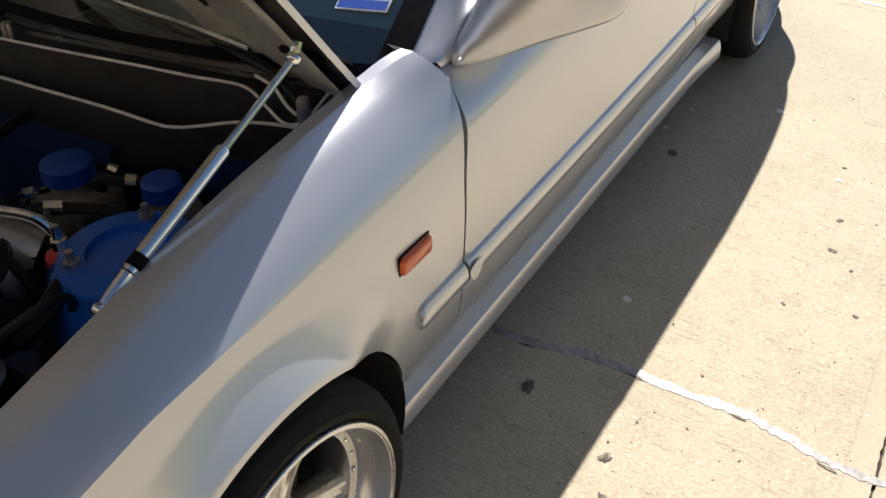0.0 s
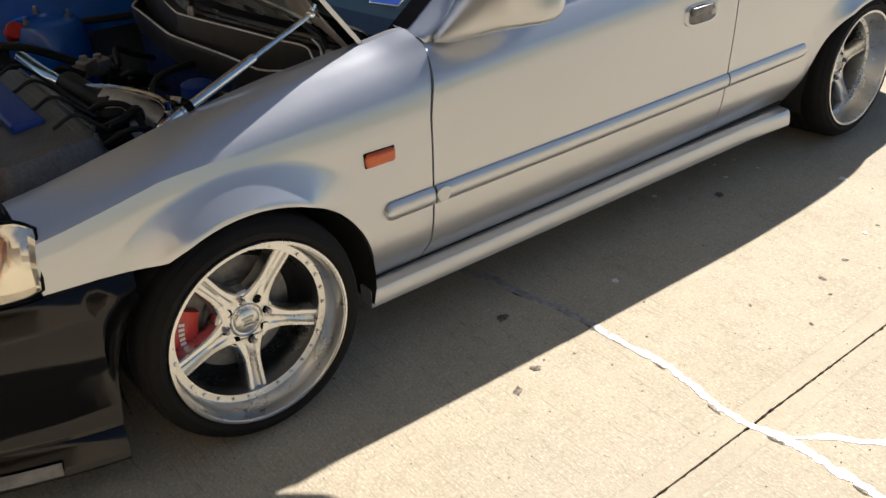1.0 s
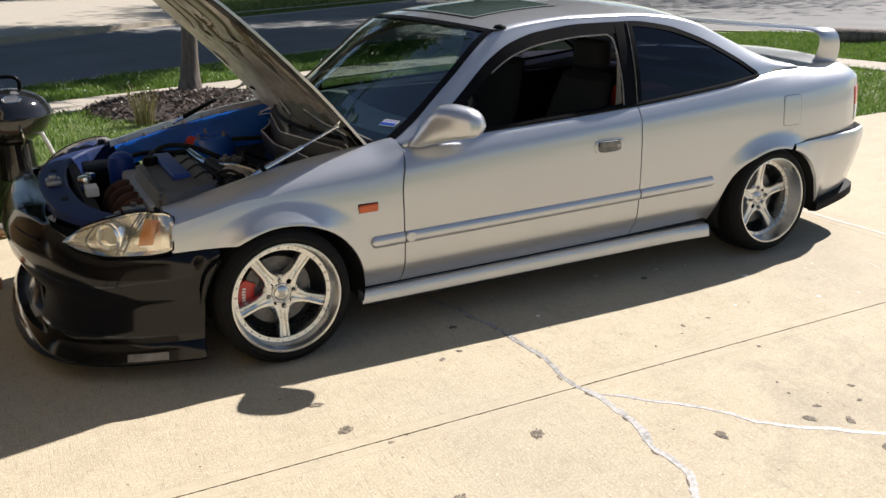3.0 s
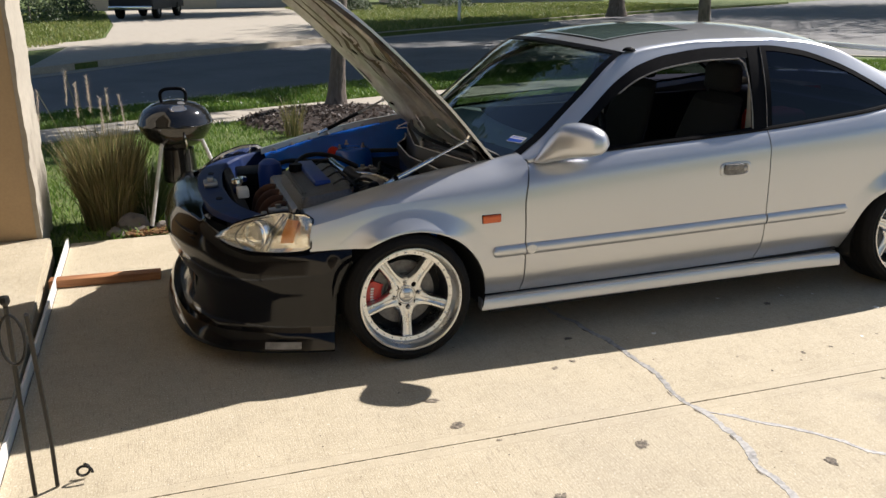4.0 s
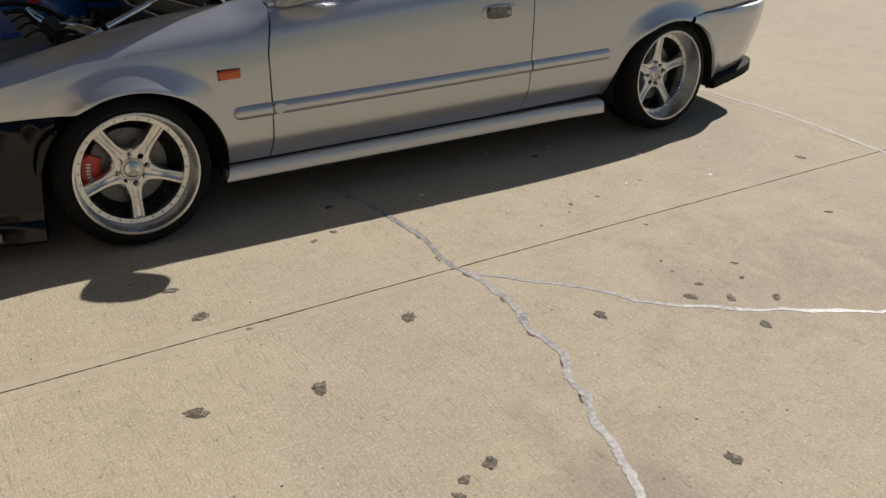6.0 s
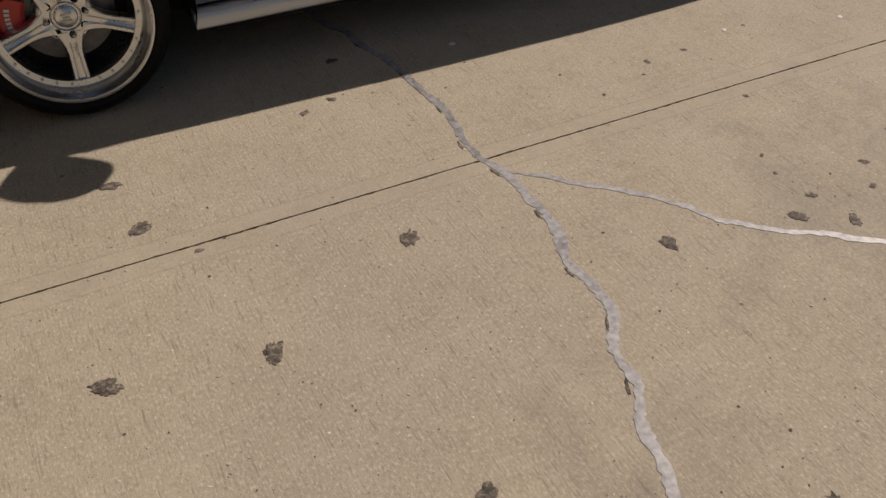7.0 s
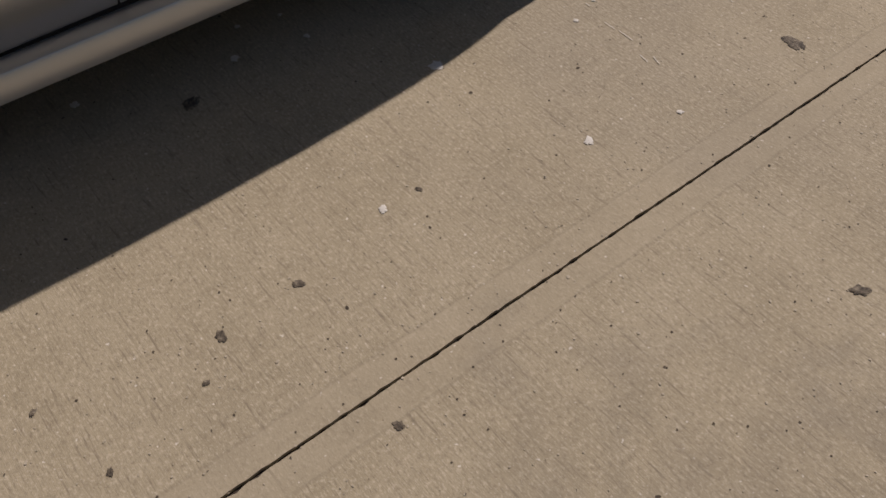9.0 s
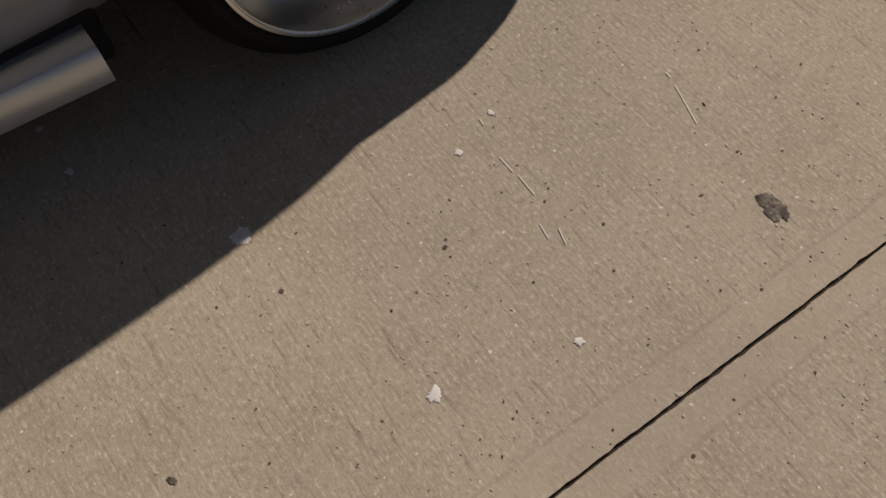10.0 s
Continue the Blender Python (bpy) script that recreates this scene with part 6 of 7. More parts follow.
# windscreen stickers
for s0, s1, x0, x1, mt, nm in ((-0.945, -0.835, 0.606, 0.638, WHITE, "sticker"), (-0.942, -0.838, 0.607, 0.622, STICKERBLUE, "sticker_field")):
    bm = bmesh.new()
    grid(bm, [[top_point(x, s, 0.0035 if nm == "sticker" else 0.005) for s in span(s0, s1, 6)] for x in span(x0, x1, 4)])
    part(nm, bm, mt, windscreen, "white and blue inspection sticker on the windscreen" if nm == "sticker" else "")
bm = bmesh.new()
for k in range(9):
    a, b = -0.938 + 0.011 * k, -0.938 + 0.011 * k + 0.006
    grid(bm, [[top_point(x, s, 0.005) for s in (a, b)] for x in (0.626, 0.634)])
part("print_bars", bm, STICKERBLUE, windscreen)

# leads, clips and loose fittings about the engine
rng = random.Random(77)
for k in range(16):
    x, y = rng.uniform(-0.12, 0.24), rng.uniform(0.30, 1.15)
    z = rng.uniform(0.50, 0.60)
    a, l = rng.uniform(0, 6.28), rng.uniform(0.10, 0.24)
    p0, p3 = Vector((x, y, z)), Vector((x + l * math.cos(a), y + l * math.sin(a), z - 0.03))
    p1, p2 = p0.lerp(p3, 0.3) + Vector((rng.uniform(-0.03, 0.03), rng.uniform(-0.03, 0.03), rng.uniform(0.02, 0.06))), p0.lerp(p3, 0.7) + Vector((rng.uniform(-0.03, 0.03), 0, rng.uniform(0.0, 0.05)))
    lead = smoothline([p0, p1, p2, p3], 6)
    car_part("lead", HOSE, lambda bm: tube(bm, lead, rng.choice((0.004, 0.006, 0.009)), 7), parent=engine)
    if k % 2 == 0:
        car_part("clip", CHROME, lambda bm: tube(bm, [lead[8], lead[9]], 0.0115, 10), parent=engine)
for k in range(9):
    x, y, s = rng.uniform(-0.10, 0.26), rng.uniform(0.34, 1.2), rng.uniform(0.014, 0.03)
    m = pose(x, y, rng.uniform(0.50, 0.585), 0, 0, rng.uniform(0, 90))
    car_part("fitting", rng.choice((CAST, STEEL, TRIM, CAST)), lambda bm: (box(bm, -s * 1.4, s * 1.4, -s, s, -s, s, s * 0.3, 2, m=m), lathe(bm, [(0, s * 1.6), (s * 0.5, s * 1.6), (s * 0.55, s * 0.8)], m, 10)), parent=engine)
# clips along the far inner wing and the radiator panel
for k in range(7):
    x = -0.30 + 0.10 * k
    zt = top_z(x) - 0.05
    yy = CAR_W - (plan(x) + shoulder(x) + 0.055)
    car_part("wing_bolt", STEEL, lambda bm: lathe(bm, [(0, 0.010), (0.007, 0.010), (0.008, 0.004), (0.013, 0.004), (0.013, -0.004)], pose(x, yy, zt + 0.03), 8))
car_part("harness", HOSE, lambda bm: tube(bm, smoothline([(-0.42, 1.37, 0.53), (-0.25, 1.405, 0.575), (-0.05, 1.40, 0.565), (0.15, 1.39, 0.60), (0.36, 1.36, 0.60)], 8), 0.012, 8), "black wiring loom along the far inner wing")
# pressed ribs and a dark gasket on the valve cover
for k in range(5):
    xx = -0.345 + 0.012 * k if k < 2 else -0.175 + 0.016 * (k - 2)
    car_part("rib", VALVE, lambda bm: box(bm, xx - 0.0022, xx + 0.0022, 0.30, 0.79, 0.652, 0.6685 + 0.012 * (xx + 0.245) / 0.128, 0.0015, 1), parent=engine)
car_part("cover_gasket", TRIM, lambda bm: box(bm, -0.379, -0.111, 0.234, 0.856, 0.575, 0.592, 0.006, 2), "black gasket under the valve cover", engine)
for k in range(4):
    yy = 0.33 + 0.14 * k
    car_part("plug_lead", HOSE, lambda bm: tube(bm, smoothline([(-0.21, yy, 0.678), (-0.16, yy - 0.01, 0.70), (-0.11, yy - 0.03, 0.66), (-0.07, 0.40 + 0.012 * k, 0.63)], 6), 0.0045, 6), parent=engine)

# ---- house wall and step beside the driveway ----
bm = bmesh.new()
box(bm, -6.0, -1.645, 2.20, 2.34, -0.1, 3.0, 0.004)
tagged(part("wall_house", bm, STUCCO, smooth=0), "tan painted house wall ending beside the driveway", "wall", kind="structure")
# side face of the wall corner, paler than the wall, with an uneven edge
bm = bmesh.new()
rng = random.Random(4)
rows = []
for z in span(-0.02, 3.0, 70):
    d = 0.010 * noise.noise((3.1, 0.2, z * 7)) + 0.006 * noise.noise((1.0, 0.0, z * 23))
    d2 = 0.006 * noise.noise((8.1, 0.2, z * 9))
    rows.append([Vector((-1.646, 2.196, z)), Vector((-1.620 + d, 2.195, z)), Vector((-1.612 + d2, 2.27, z)), Vector((-1.610 - d2, 2.50, z)), Vector((-1.614 + d, 2.74, z)), Vector((-1.646, 2.745, z))])
grid(bm, rows)
tagged(part("trim_corner", bm, PAVING, smooth=40), "pale uneven side face at the wall corner", "trim", kind="structure")
bm = bmesh.new()
slab(bm, [(-6.0, 0.0), (-1.49, 0.0), (-1.57, 2.195), (-6.0, 2.195)], -0.1, 0.055, 0.008)
slab(bm, [(-6.0, -6.5), (-1.49, -6.5), (-1.49, -0.006), (-6.0, -0.006)], -0.1, 0.055, 0.008)
tagged(part("step", bm, CONCRETE, smooth=0), "raised concrete apron slab at the house", "step", kind="structure")
bm = bmesh.new()
box(bm, -1.487, -1.474, -2.5, 2.19, -0.05, 0.045, 0.003)
tagged(part("threshold_strip", bm, WHITE, smooth=0), "white sealing strip along the raised slab", "trim", kind="structure")

# unseen garage shell added for warm bounce: jamb, header, side and back walls, ceiling
for name, x0, x1, y0, y1, z0, z1 in (("wall_front", -1.69, -1.55, -7.5, -2.72, -0.1, 2.7), ("wall_header", -1.69, -1.55, -2.719, 2.199, 2.14, 2.7), ("wall_side", -7.0, -1.691, -2.86, -2.72, -0.1, 2.7), ("wall_back", -7.14, -7.001, -2.86, 2.34, -0.1, 2.7)):
    bm = bmesh.new()
    box(bm, x0, x1, y0, y1, z0, z1, 0.004)
    tagged(part(name, bm, BOUNCEWALL, smooth=0), "unseen tan wall added to bounce warm light", "wall", kind="structure")
bm = bmesh.new()
box(bm, -7.0, -1.691, -2.719, 2.199, 2.62, 2.70)
tagged(part("ceiling", bm, WHITE, smooth=0), "unseen white ceiling added over the bounce walls", "ceiling", kind="structure")

# ---- loose things ----
bm = bmesh.new()
box(bm, -0.275, 0.275, -0.036, 0.036, 0.0, 0.042, 0.004, 2)
board = tagged(part("wooden_board", bm, WOOD, smooth=30), "short red-brown wooden board lying on the driveway", "board")
board.matrix_basis = pose(-1.235, 1.40, 0.001, 0, 0, -4)


def kettle_grill(at, turn):
    g = thing("kettle_grill", "black enamel kettle grill on three legs, on the lawn", "grill", at)
    g.rotation_euler = (0, 0, turn)
    R, zc = 0.232, 0.650
    bm = bmesh.new()
    lathe(bm, [(0.0, zc - 0.175), (0.06, zc - 0.170), (0.13, zc - 0.140), (0.19, zc - 0.090), (0.223, zc - 0.035), (R, zc - 0.004), (R - 0.006, zc - 0.004)], None, 40)
    bowl = part("bowl", bm, ENAMEL, g, "glossy black bowl", 60)
    bm = bmesh.new()
    lathe(bm, [(R + 0.004, zc - 0.006), (R + 0.006, zc + 0.004), (R - 0.002, zc + 0.012), (0.222, zc + 0.045), (0.190, zc + 0.090), (0.135, zc + 0.125), (0.06, zc + 0.145), (0.0, zc + 0.149)], None, 40)
    lid = part("lid", bm, ENAMEL, g, "glossy black domed lid", 60)
    bm = bmesh.new()
    tube(bm, smoothline([(-0.075, 0, zc + 0.140), (-0.078, 0, zc + 0.185), (-0.055, 0, zc + 0.212), (0.0, 0, zc + 0.218), (0.055, 0, zc + 0.212), (0.078, 0, zc + 0.185), (0.075, 0, zc + 0.140)], 6), 0.011, 10)
    part("handle", bm, TRIM, lid)
    bm = bmesh.new()
    m = pose(0.02, -0.165, zc + 0.108, 55, 0, 7)
    lathe(bm, [(0, 0.005), (0.030, 0.005), (0.034, 0.0)], m @ Matrix.Diagonal((1.5, 0.75, 1, 1)), 24)
    part("badge", bm, STEEL, lid, "oval metal badge")
    bm = bmesh.new()
    lathe(bm, [(0.026, 0.004), (0.028, 0.0065), (0.032, 0.0065), (0.034, 0.004)], m @ Matrix.Diagonal((1.5, 0.75, 1, 1)), 24)
    part("badge_rim", bm, CHROME, lid)
    for k in range(3):
        a = radians(-129 + 120 * k)
        top, foot = Vector((0.150 * math.cos(a), 0.150 * math.sin(a), zc - 0.10)), Vector((0.345 * math.cos(a), 0.345 * math.sin(a), 0.012))
        bm = bmesh.new()
        tube(bm, [top, foot], 0.0125, 10)
        leg = part("leg", bm, GALV, g, "bare aluminium leg")
        bm = bmesh.new()
        tube(bm, [foot + (top - foot) * 0.06, foot - Vector((0, 0, 0.010))], 0.0155, 10)
        part("foot_cap", bm, TRIM, leg)
    bm = bmesh.new()
    lathe(bm, [(0.105, 0.27), (0.115, 0.285), (0.100, 0.485), (0.090, 0.495)], None, 24)
    lathe(bm, [(0.0, 0.272), (0.105, 0.272)], None, 24)
    part("ash_bucket", bm, ENAMEL, g, "black ash catcher")
    bm = bmesh.new()
    tube(bm, smoothline([(0.04, -0.19, zc - 0.03), (0.045, -0.235, zc - 0.06), (0.05, -0.20, zc - 0.13), (0.03, -0.10, zc - 0.19)], 5), 0.005, 6)
    part("vent_lever", bm, CHROME, g)
    for k in range(3):
        a = radians(-65 + 120 * k)
        bm = bmesh.new()
        lathe(bm, [(0, 0.004), (0.022, 0.004), (0.024, 0.0)], pose(0.1 * math.cos(a), 0.1 * math.sin(a), zc + 0.132, -20 * math.sin(a), 20 * math.cos(a), 0), 12)
        part("vent_disc", bm, STEEL, lid)
    return g


kettle_grill((-0.788, 2.60, -0.012), 0.0)


# ---- plants ----
def blades(spec, seed, quads=True):
    """Thin bent blades: spec yields base, lean vector, height, width."""
    verts, faces = [], []
    for base, lean, h, w, ang in spec:
        sx, sy = math.cos(ang) * w, math.sin(ang) * w
        n = len(verts)
        for t, k in ((0, 1.0), (0.45, 0.85), (0.8, 0.5)):
            c = (base[0] + lean[0] * t * t, base[1] + lean[1] * t * t, base[2] + h * t)
            verts += [(c[0] - sx * k, c[1] - sy * k, c[2]), (c[0] + sx * k, c[1] + sy * k, c[2])]
        verts.append((base[0] + lean[0], base[1] + lean[1], base[2] + h * 0.97))
        faces += [(n, n + 1, n + 3, n + 2), (n + 2, n + 3, n + 5, n + 4), (n + 4, n + 5, n + 6)]
    return verts, faces


def clump_grass(name, at, radius, count, height, spread, material, label, seed, plumes=0):
    rng = random.Random(seed)
    g = thing(name, label, "plant", at)
    spec = []
    for _ in range(count):
        a, r = rng.uniform(0, 6.283), radius * 0.55 * math.sqrt(rng.random())
        h = height * rng.uniform(0.45, 1.0)
        out = spread * rng.uniform(0.2, 1.0) * (0.4 + r / radius)
        b = a + rng.uniform(-0.6, 0.6)
        spec.append(((r * math.cos(a), r * math.sin(a), 0), (out * math.cos(b), out * math.sin(b)), h, rng.uniform(0.002, 0.005), rng.uniform(0, 3.14)))
    v, f = blades(spec, seed)
    tagged(link("leaves", stuff_mesh("leaves", v, f), material, g, smooth=0), kind="stuff")
    for _ in range(plumes):
        a = rng.uniform(0, 6.283)
        d = rng.uniform(0.1, 0.42)
        top = Vector((d * math.cos(a) - 0.06, d * math.sin(a) * 0.6, height * rng.uniform(1.10, 1.45)))
        pts = smoothline([(0.05 * math.cos(a), 0.05 * math.sin(a), 0.1), (top.x * 0.5, top.y * 0.5, height * 0.6), tuple(top)], 5)
        bm = bmesh.new()
        tube(bm, pts, 0.0016, 4)
        stem = part("stem", bm, STRAW, g)
        spec = []
        for _ in range(110):
            t = rng.random()
            c = top + Vector((0.02 * math.cos(a) * t, 0.02 * math.sin(a) * t, -0.21 * t))
            b = rng.uniform(0, 6.283)
            spec.append((tuple(c), (0.022 * math.cos(b), 0.022 * math.sin(b)), rng.uniform(0.015, 0.035), 0.0012, rng.uniform(0, 3.14)))
        v, f = blades(spec, 1)
        link("plume", stuff_mesh("plume", v, f), PLUME, stem, "pale feathery seed head", smooth=0)
    return g


clump_grass("ornamental_grass", (-1.24, 2.62, -0.012), 0.30, 1900, 0.70, 0.26, STRAW, "tall dry ornamental grass clump beside the wall", 3, plumes=7)
clump_grass("ornamental_grass", (-1.02, 2.68, -0.012), 0.22, 1300, 0.42, 0.24, SHRUB, "low green grass clump beside the wall", 5)
clump_grass("weed", (0.40, 5.55, -0.01), 0.16, 90, 0.50, 0.22, STRAW, "thin pale weed growing in the mulch", 8)
clump_grass("weed", (-1.02, 2.60, -0.012), 0.10, 46, 0.46, 0.16, PLUME, "pale dry weed stalks beside the ornamental grass", 12)
clump_grass("weed", (-0.72, 2.52, -0.012), 0.14, 260, 0.20, 0.14, SHRUB, "small weed with dry leaves at the driveway edge", 9)


def stone(at, size, seed):
    bm = bmesh.new()
    bmesh.ops.create_icosphere(bm, subdivisions=3, radius=1)
    for v in bm.verts:
        d = 1 + 0.35 * noise.noise(v.co * 1.3 + Vector((seed, 0, 0))) + 0.12 * noise.noise(v.co * 4 + Vector((seed, 3, 0)))
        v.co = Vector((v.co.x * size[0], v.co.y * size[1], v.co.z * size[2])) * d
        v.co.z = max(v.co.z, -size[2] * 0.35)
    ob = tagged(part("rock", bm, STONE, smooth=30), "rough grey landscaping rock beside the driveway", "rock", group="rocks at the driveway edge")
    ob.location = (at[0], at[1], at[2] + size[2] * 0.35)
    return ob


for i, (x, y, s) in enumerate(((-1.10, 2.46, 0.088), (-0.93, 2.40, 0.045), (-1.22, 2.36, 0.04), (-0.52, 2.5, 0.035))):
    stone((x, y, -0.012), (s * 1.2, s, s * 0.9), i * 3.7)
rng = random.Random(21)
verts, faces = [], []
for _ in range(420):
    x, y = rng.uniform(-1.15, -0.3), 2.24 + abs(rng.gauss(0, 0.10))
    s, a = rng.uniform(0.010, 0.026), rng.uniform(0, 6.28)
    n = len(verts)
    z = -0.005 + rng.uniform(0, 0.02)
    for k in range(5):
        b = a + k * 1.2566
        verts.append((x + s * math.cos(b) * (1 if k % 2 else 0.6), y + s * math.sin(b), z + rng.uniform(0, 0.012)))
    faces.append(tuple(range(n, n + 5)))
tagged(link("dry_leaves", stuff_mesh("dry_leaves", verts, faces), blade_material("dead_leaf", (0.12, 0.05, 0.02), (0.26, 0.13, 0.05), (0.40, 0.28, 0.14)), smooth=0), "dead brown leaves gathered at the driveway edge", "leaves", kind="stuff")


# ---- trees ----
def tree(name, base, lean, trunk_r, height, crown_c, crown_r, leaves, label, seed, roots=0.0):
    rng = random.Random(seed)
    t = thing(name, label, "tree", base)
    bm = bmesh.new()
    pts, rs = [], []
    for k in range(15):
        v = k / 14
        pts.append(Vector((lean[0] * v + 0.03 * math.sin(5 * v + seed), lean[1] * v + 0.03 * math.cos(4 * v + seed), height * v - 0.03)))
        rs.append(trunk_r * (1 - 0.62 * v) * (1 + roots * math.exp(-v * height * 7)))
    vs = tube(bm, pts, rs, 18)
    for row in vs:
        for v in row:
            v.co += v.normal * 0 + Vector((1, 1, 0)) * trunk_r * 0.10 * noise.noise(v.co * 9 + Vector((seed, 0, 0)))
    part("trunk", bm, BARK, t, "rough brown bark trunk", 60)
    top = pts[-1]
    bm = bmesh.new()
    ends = []
    for k in range(9):
        start = pts[8 + k % 6]
        a = k * 2.4 + rng.uniform(-0.3, 0.3)
        e = Vector(crown_c) - Vector(base) + Vector((math.cos(a) * crown_r[0] * 0.7, math.sin(a) * crown_r[1] * 0.7, rng.uniform(-0.4, 0.7) * crown_r[2]))
        mid = start.lerp(e, 0.5) + Vector((0, 0, 0.5))
        tube(bm, smoothline([start, mid, e], 5), [trunk_r * 0.42 * (1 - i / 12) + 0.01 for i in range(11)], 7)
        ends += [mid.lerp(e, u) for u in (0.1, 0.5, 0.9)]
    part("limbs", bm, BARK, t, smooth=60)
    c0 = Vector(crown_c) - Vector(base)
    clumps = [c0 + Vector((rng.gauss(0, 0.5) * crown_r[0], rng.gauss(0, 0.5) * crown_r[1], rng.gauss(0, 0.45) * crown_r[2])) for _ in range(46)] + ends
    verts, faces = [], []
    for _ in range(leaves):
        c = rng.choice(clumps)
        p = c + Vector((rng.gauss(0, 1), rng.gauss(0, 1), rng.gauss(0, 0.7))) * (0.20 * crown_r[0])
        s = rng.uniform(0.17, 0.32) if crown_r[0] > 2 else rng.uniform(0.06, 0.12)
        u = Vector((rng.gauss(0, 1), rng.gauss(0, 1), rng.gauss(0, 1))).normalized()
        w = u.orthogonal().normalized() * s * 0.55
        n = len(verts)
        verts += [tuple(p - u * s), tuple(p + w), tuple(p + u * s), tuple(p - w)]
        faces.append((n, n + 1, n + 2, n + 3))
    tagged(link("crown", stuff_mesh("crown", verts, faces), LEAF, t, smooth=0), kind="stuff")
    return t


tree("tree", (1.13, 7.12, 0.03), (0.42, 0.1, 0), 0.105, 3.2, (2.0, 7.4, 4.6), (1.3, 1.2, 1.1), 5200, "young tree with a leaning bark trunk in mulch", 2, roots=0.5)
# crown pushed far off its trunk, out over the street, to shade it
tree("tree", (9.2, 11.25, -0.02), (0.1, 0.2, 0), 0.13, 5.0, (12.4, 19.0, 9.8), (5.0, 3.0, 1.8), 105000, "street tree with a dark slender trunk", 3)
tree("tree", (18.5, 31.0, 0.0), (0.2, 0.2, 0), 0.36, 6.0, (18.4, 27.5, 8.5), (5.5, 5.0, 2.4), 30000, "large tree on the lawn across the street", 4, roots=0.4)
# added tree, its place chosen only for the shade it drops
tree("tree", (60.0, 46.0, 0.0), (-1.2, -1.0, 0), 0.42, 8.0, (48.6, 35.8, 13.0), (14.0, 10.5, 2.8), 70000, "large tree added beyond the junction to shade the road", 6)
# unseen trunk; crown reaches far sideways just to darken the left street
tree("tree", (-9.5, 19.5, 0.0), (0.1, 0.2, 0), 0.22, 5.0, (4.8, 15.0, 9.6), (4.6, 2.4, 1.5), 75000, "unseen tall tree added to shade the street", 7)

# added tree whose crown keeps sun off the pickup
tree("tree", (10.5, 48.5, 0.0), (-0.3, -0.3, 0), 0.30, 6.0, (6.6, 43.4, 8.4), (5.5, 3.6, 2.0), 30000, "large tree added to shade the parked truck", 9, roots=0.3)

# mulch bed round the young tree
bm = bmesh.new()
rows = []
for r, h in ((1.0, -0.012), (0.9, 0.03), (0.65, 0.075), (0.35, 0.095), (0.05, 0.10)):
    rows.append([Vector((1.02 + 1.05 * r * math.cos(a) * (1 + 0.08 * math.sin(3 * a)), 6.52 + 1.12 * r * math.sin(a) * (1 + 0.07 * math.cos(2 * a)) * (0.85 if math.sin(a) > 0 else 1.05), h - 0.01)) for a in span(0, 2 * math.pi, 49)[:-1]])
grid(bm, rows, closed=True)
tagged(part("mulch_bed", bm, MULCH), "mound of dark bark mulch round the young tree", "mulch", kind="structure")
rng = random.Random(31)
verts, faces = [], []
for _ in range(2600):
    a, r = rng.uniform(0, 6.283), math.sqrt(rng.random())
    x, y = 1.02 + 1.08 * r * math.cos(a), 6.50 + 1.05 * r * math.sin(a)
    h = 0.10 * (1 - r * r)
    u = Vector((rng.gauss(0, 1), rng.gauss(0, 1), rng.gauss(0, 0.4))).normalized() * rng.uniform(0.015, 0.045)
    w = u.cross(Vector((rng.gauss(0, 0.4), rng.gauss(0, 0.4), 1))).normalized() * rng.uniform(0.006, 0.014)
    c = Vector((x, y, h + rng.uniform(-0.005, 0.025)))
    n = len(verts)
    verts += [tuple(c - u - w), tuple(c - u + w), tuple(c + u + w), tuple(c + u - w)]
    faces.append((n, n + 1, n + 2, n + 3))
tagged(link("mulch_chips", stuff_mesh("mulch_chips", verts, faces), blade_material("mulch_chip", (0.02, 0.015, 0.012), (0.05, 0.038, 0.03), (0.13, 0.10, 0.085)), smooth=0), "loose dark bark chips on the mulch bed", "mulch", kind="stuff")

# log at the kerb
bm = bmesh.new()
vs = tube(bm, [(12.45, 7.62, 0.10), (12.75, 7.40, 0.105), (13.1, 7.20, 0.10), (13.5, 7.00, 0.09)], [0.15, 0.14, 0.13, 0.11], 16)
for row in vs:
    for v in row:
        v.co += Vector((0, 0.6, 1)) * 0.03 * noise.noise(v.co * 8)
tagged(part("log", bm, BARK, smooth=50), "short cut log lying on the grass strip", "log")

# iron plant stand near the step
stand = thing("plant_stand", "black wrought-iron plant stand with curled feet", "plant stand", (-1.36, -0.62, 0.0))
for k, (bx, by, tx, ty) in enumerate(((0.0, 0.0, 0.05, -0.23), (0.06, 0.03, 0.09, -0.20), (-0.12, 0.10, -0.05, -0.16))):
    bm = bmesh.new()
    tube(bm, smoothline([(bx, by, 0.005), (bx + 0.01, by - 0.05, 0.2), ((bx + tx) / 2, (by + ty) / 2, 0.45), (tx, ty, 0.70 - 0.04 * k)], 6), 0.0065, 8)
    part("rod", bm, IRON, stand)
    if k != 1:
        continue
    bm = bmesh.new()
    s = 0.026
    tube(bm, [(bx + 0.02 + s * (1 - u * 0.55) * math.cos(u * 8) + 0.06, by + 0.0 + 0.04 * u, 0.030 + s * (1 - u * 0.55) * math.sin(u * 8)) for u in span(0, 1, 26)], 0.0045, 6)
    part("scroll", bm, IRON, stand)
bm = bmesh.new()
tube(bm, [(0.05 + 0.030 * math.cos(a), -0.22, 0.60 + 0.070 * math.sin(a)) for a in span(0, 6.283, 28)], 0.004, 6)
part("ring", bm, IRON, stand)
bm = bmesh.new()
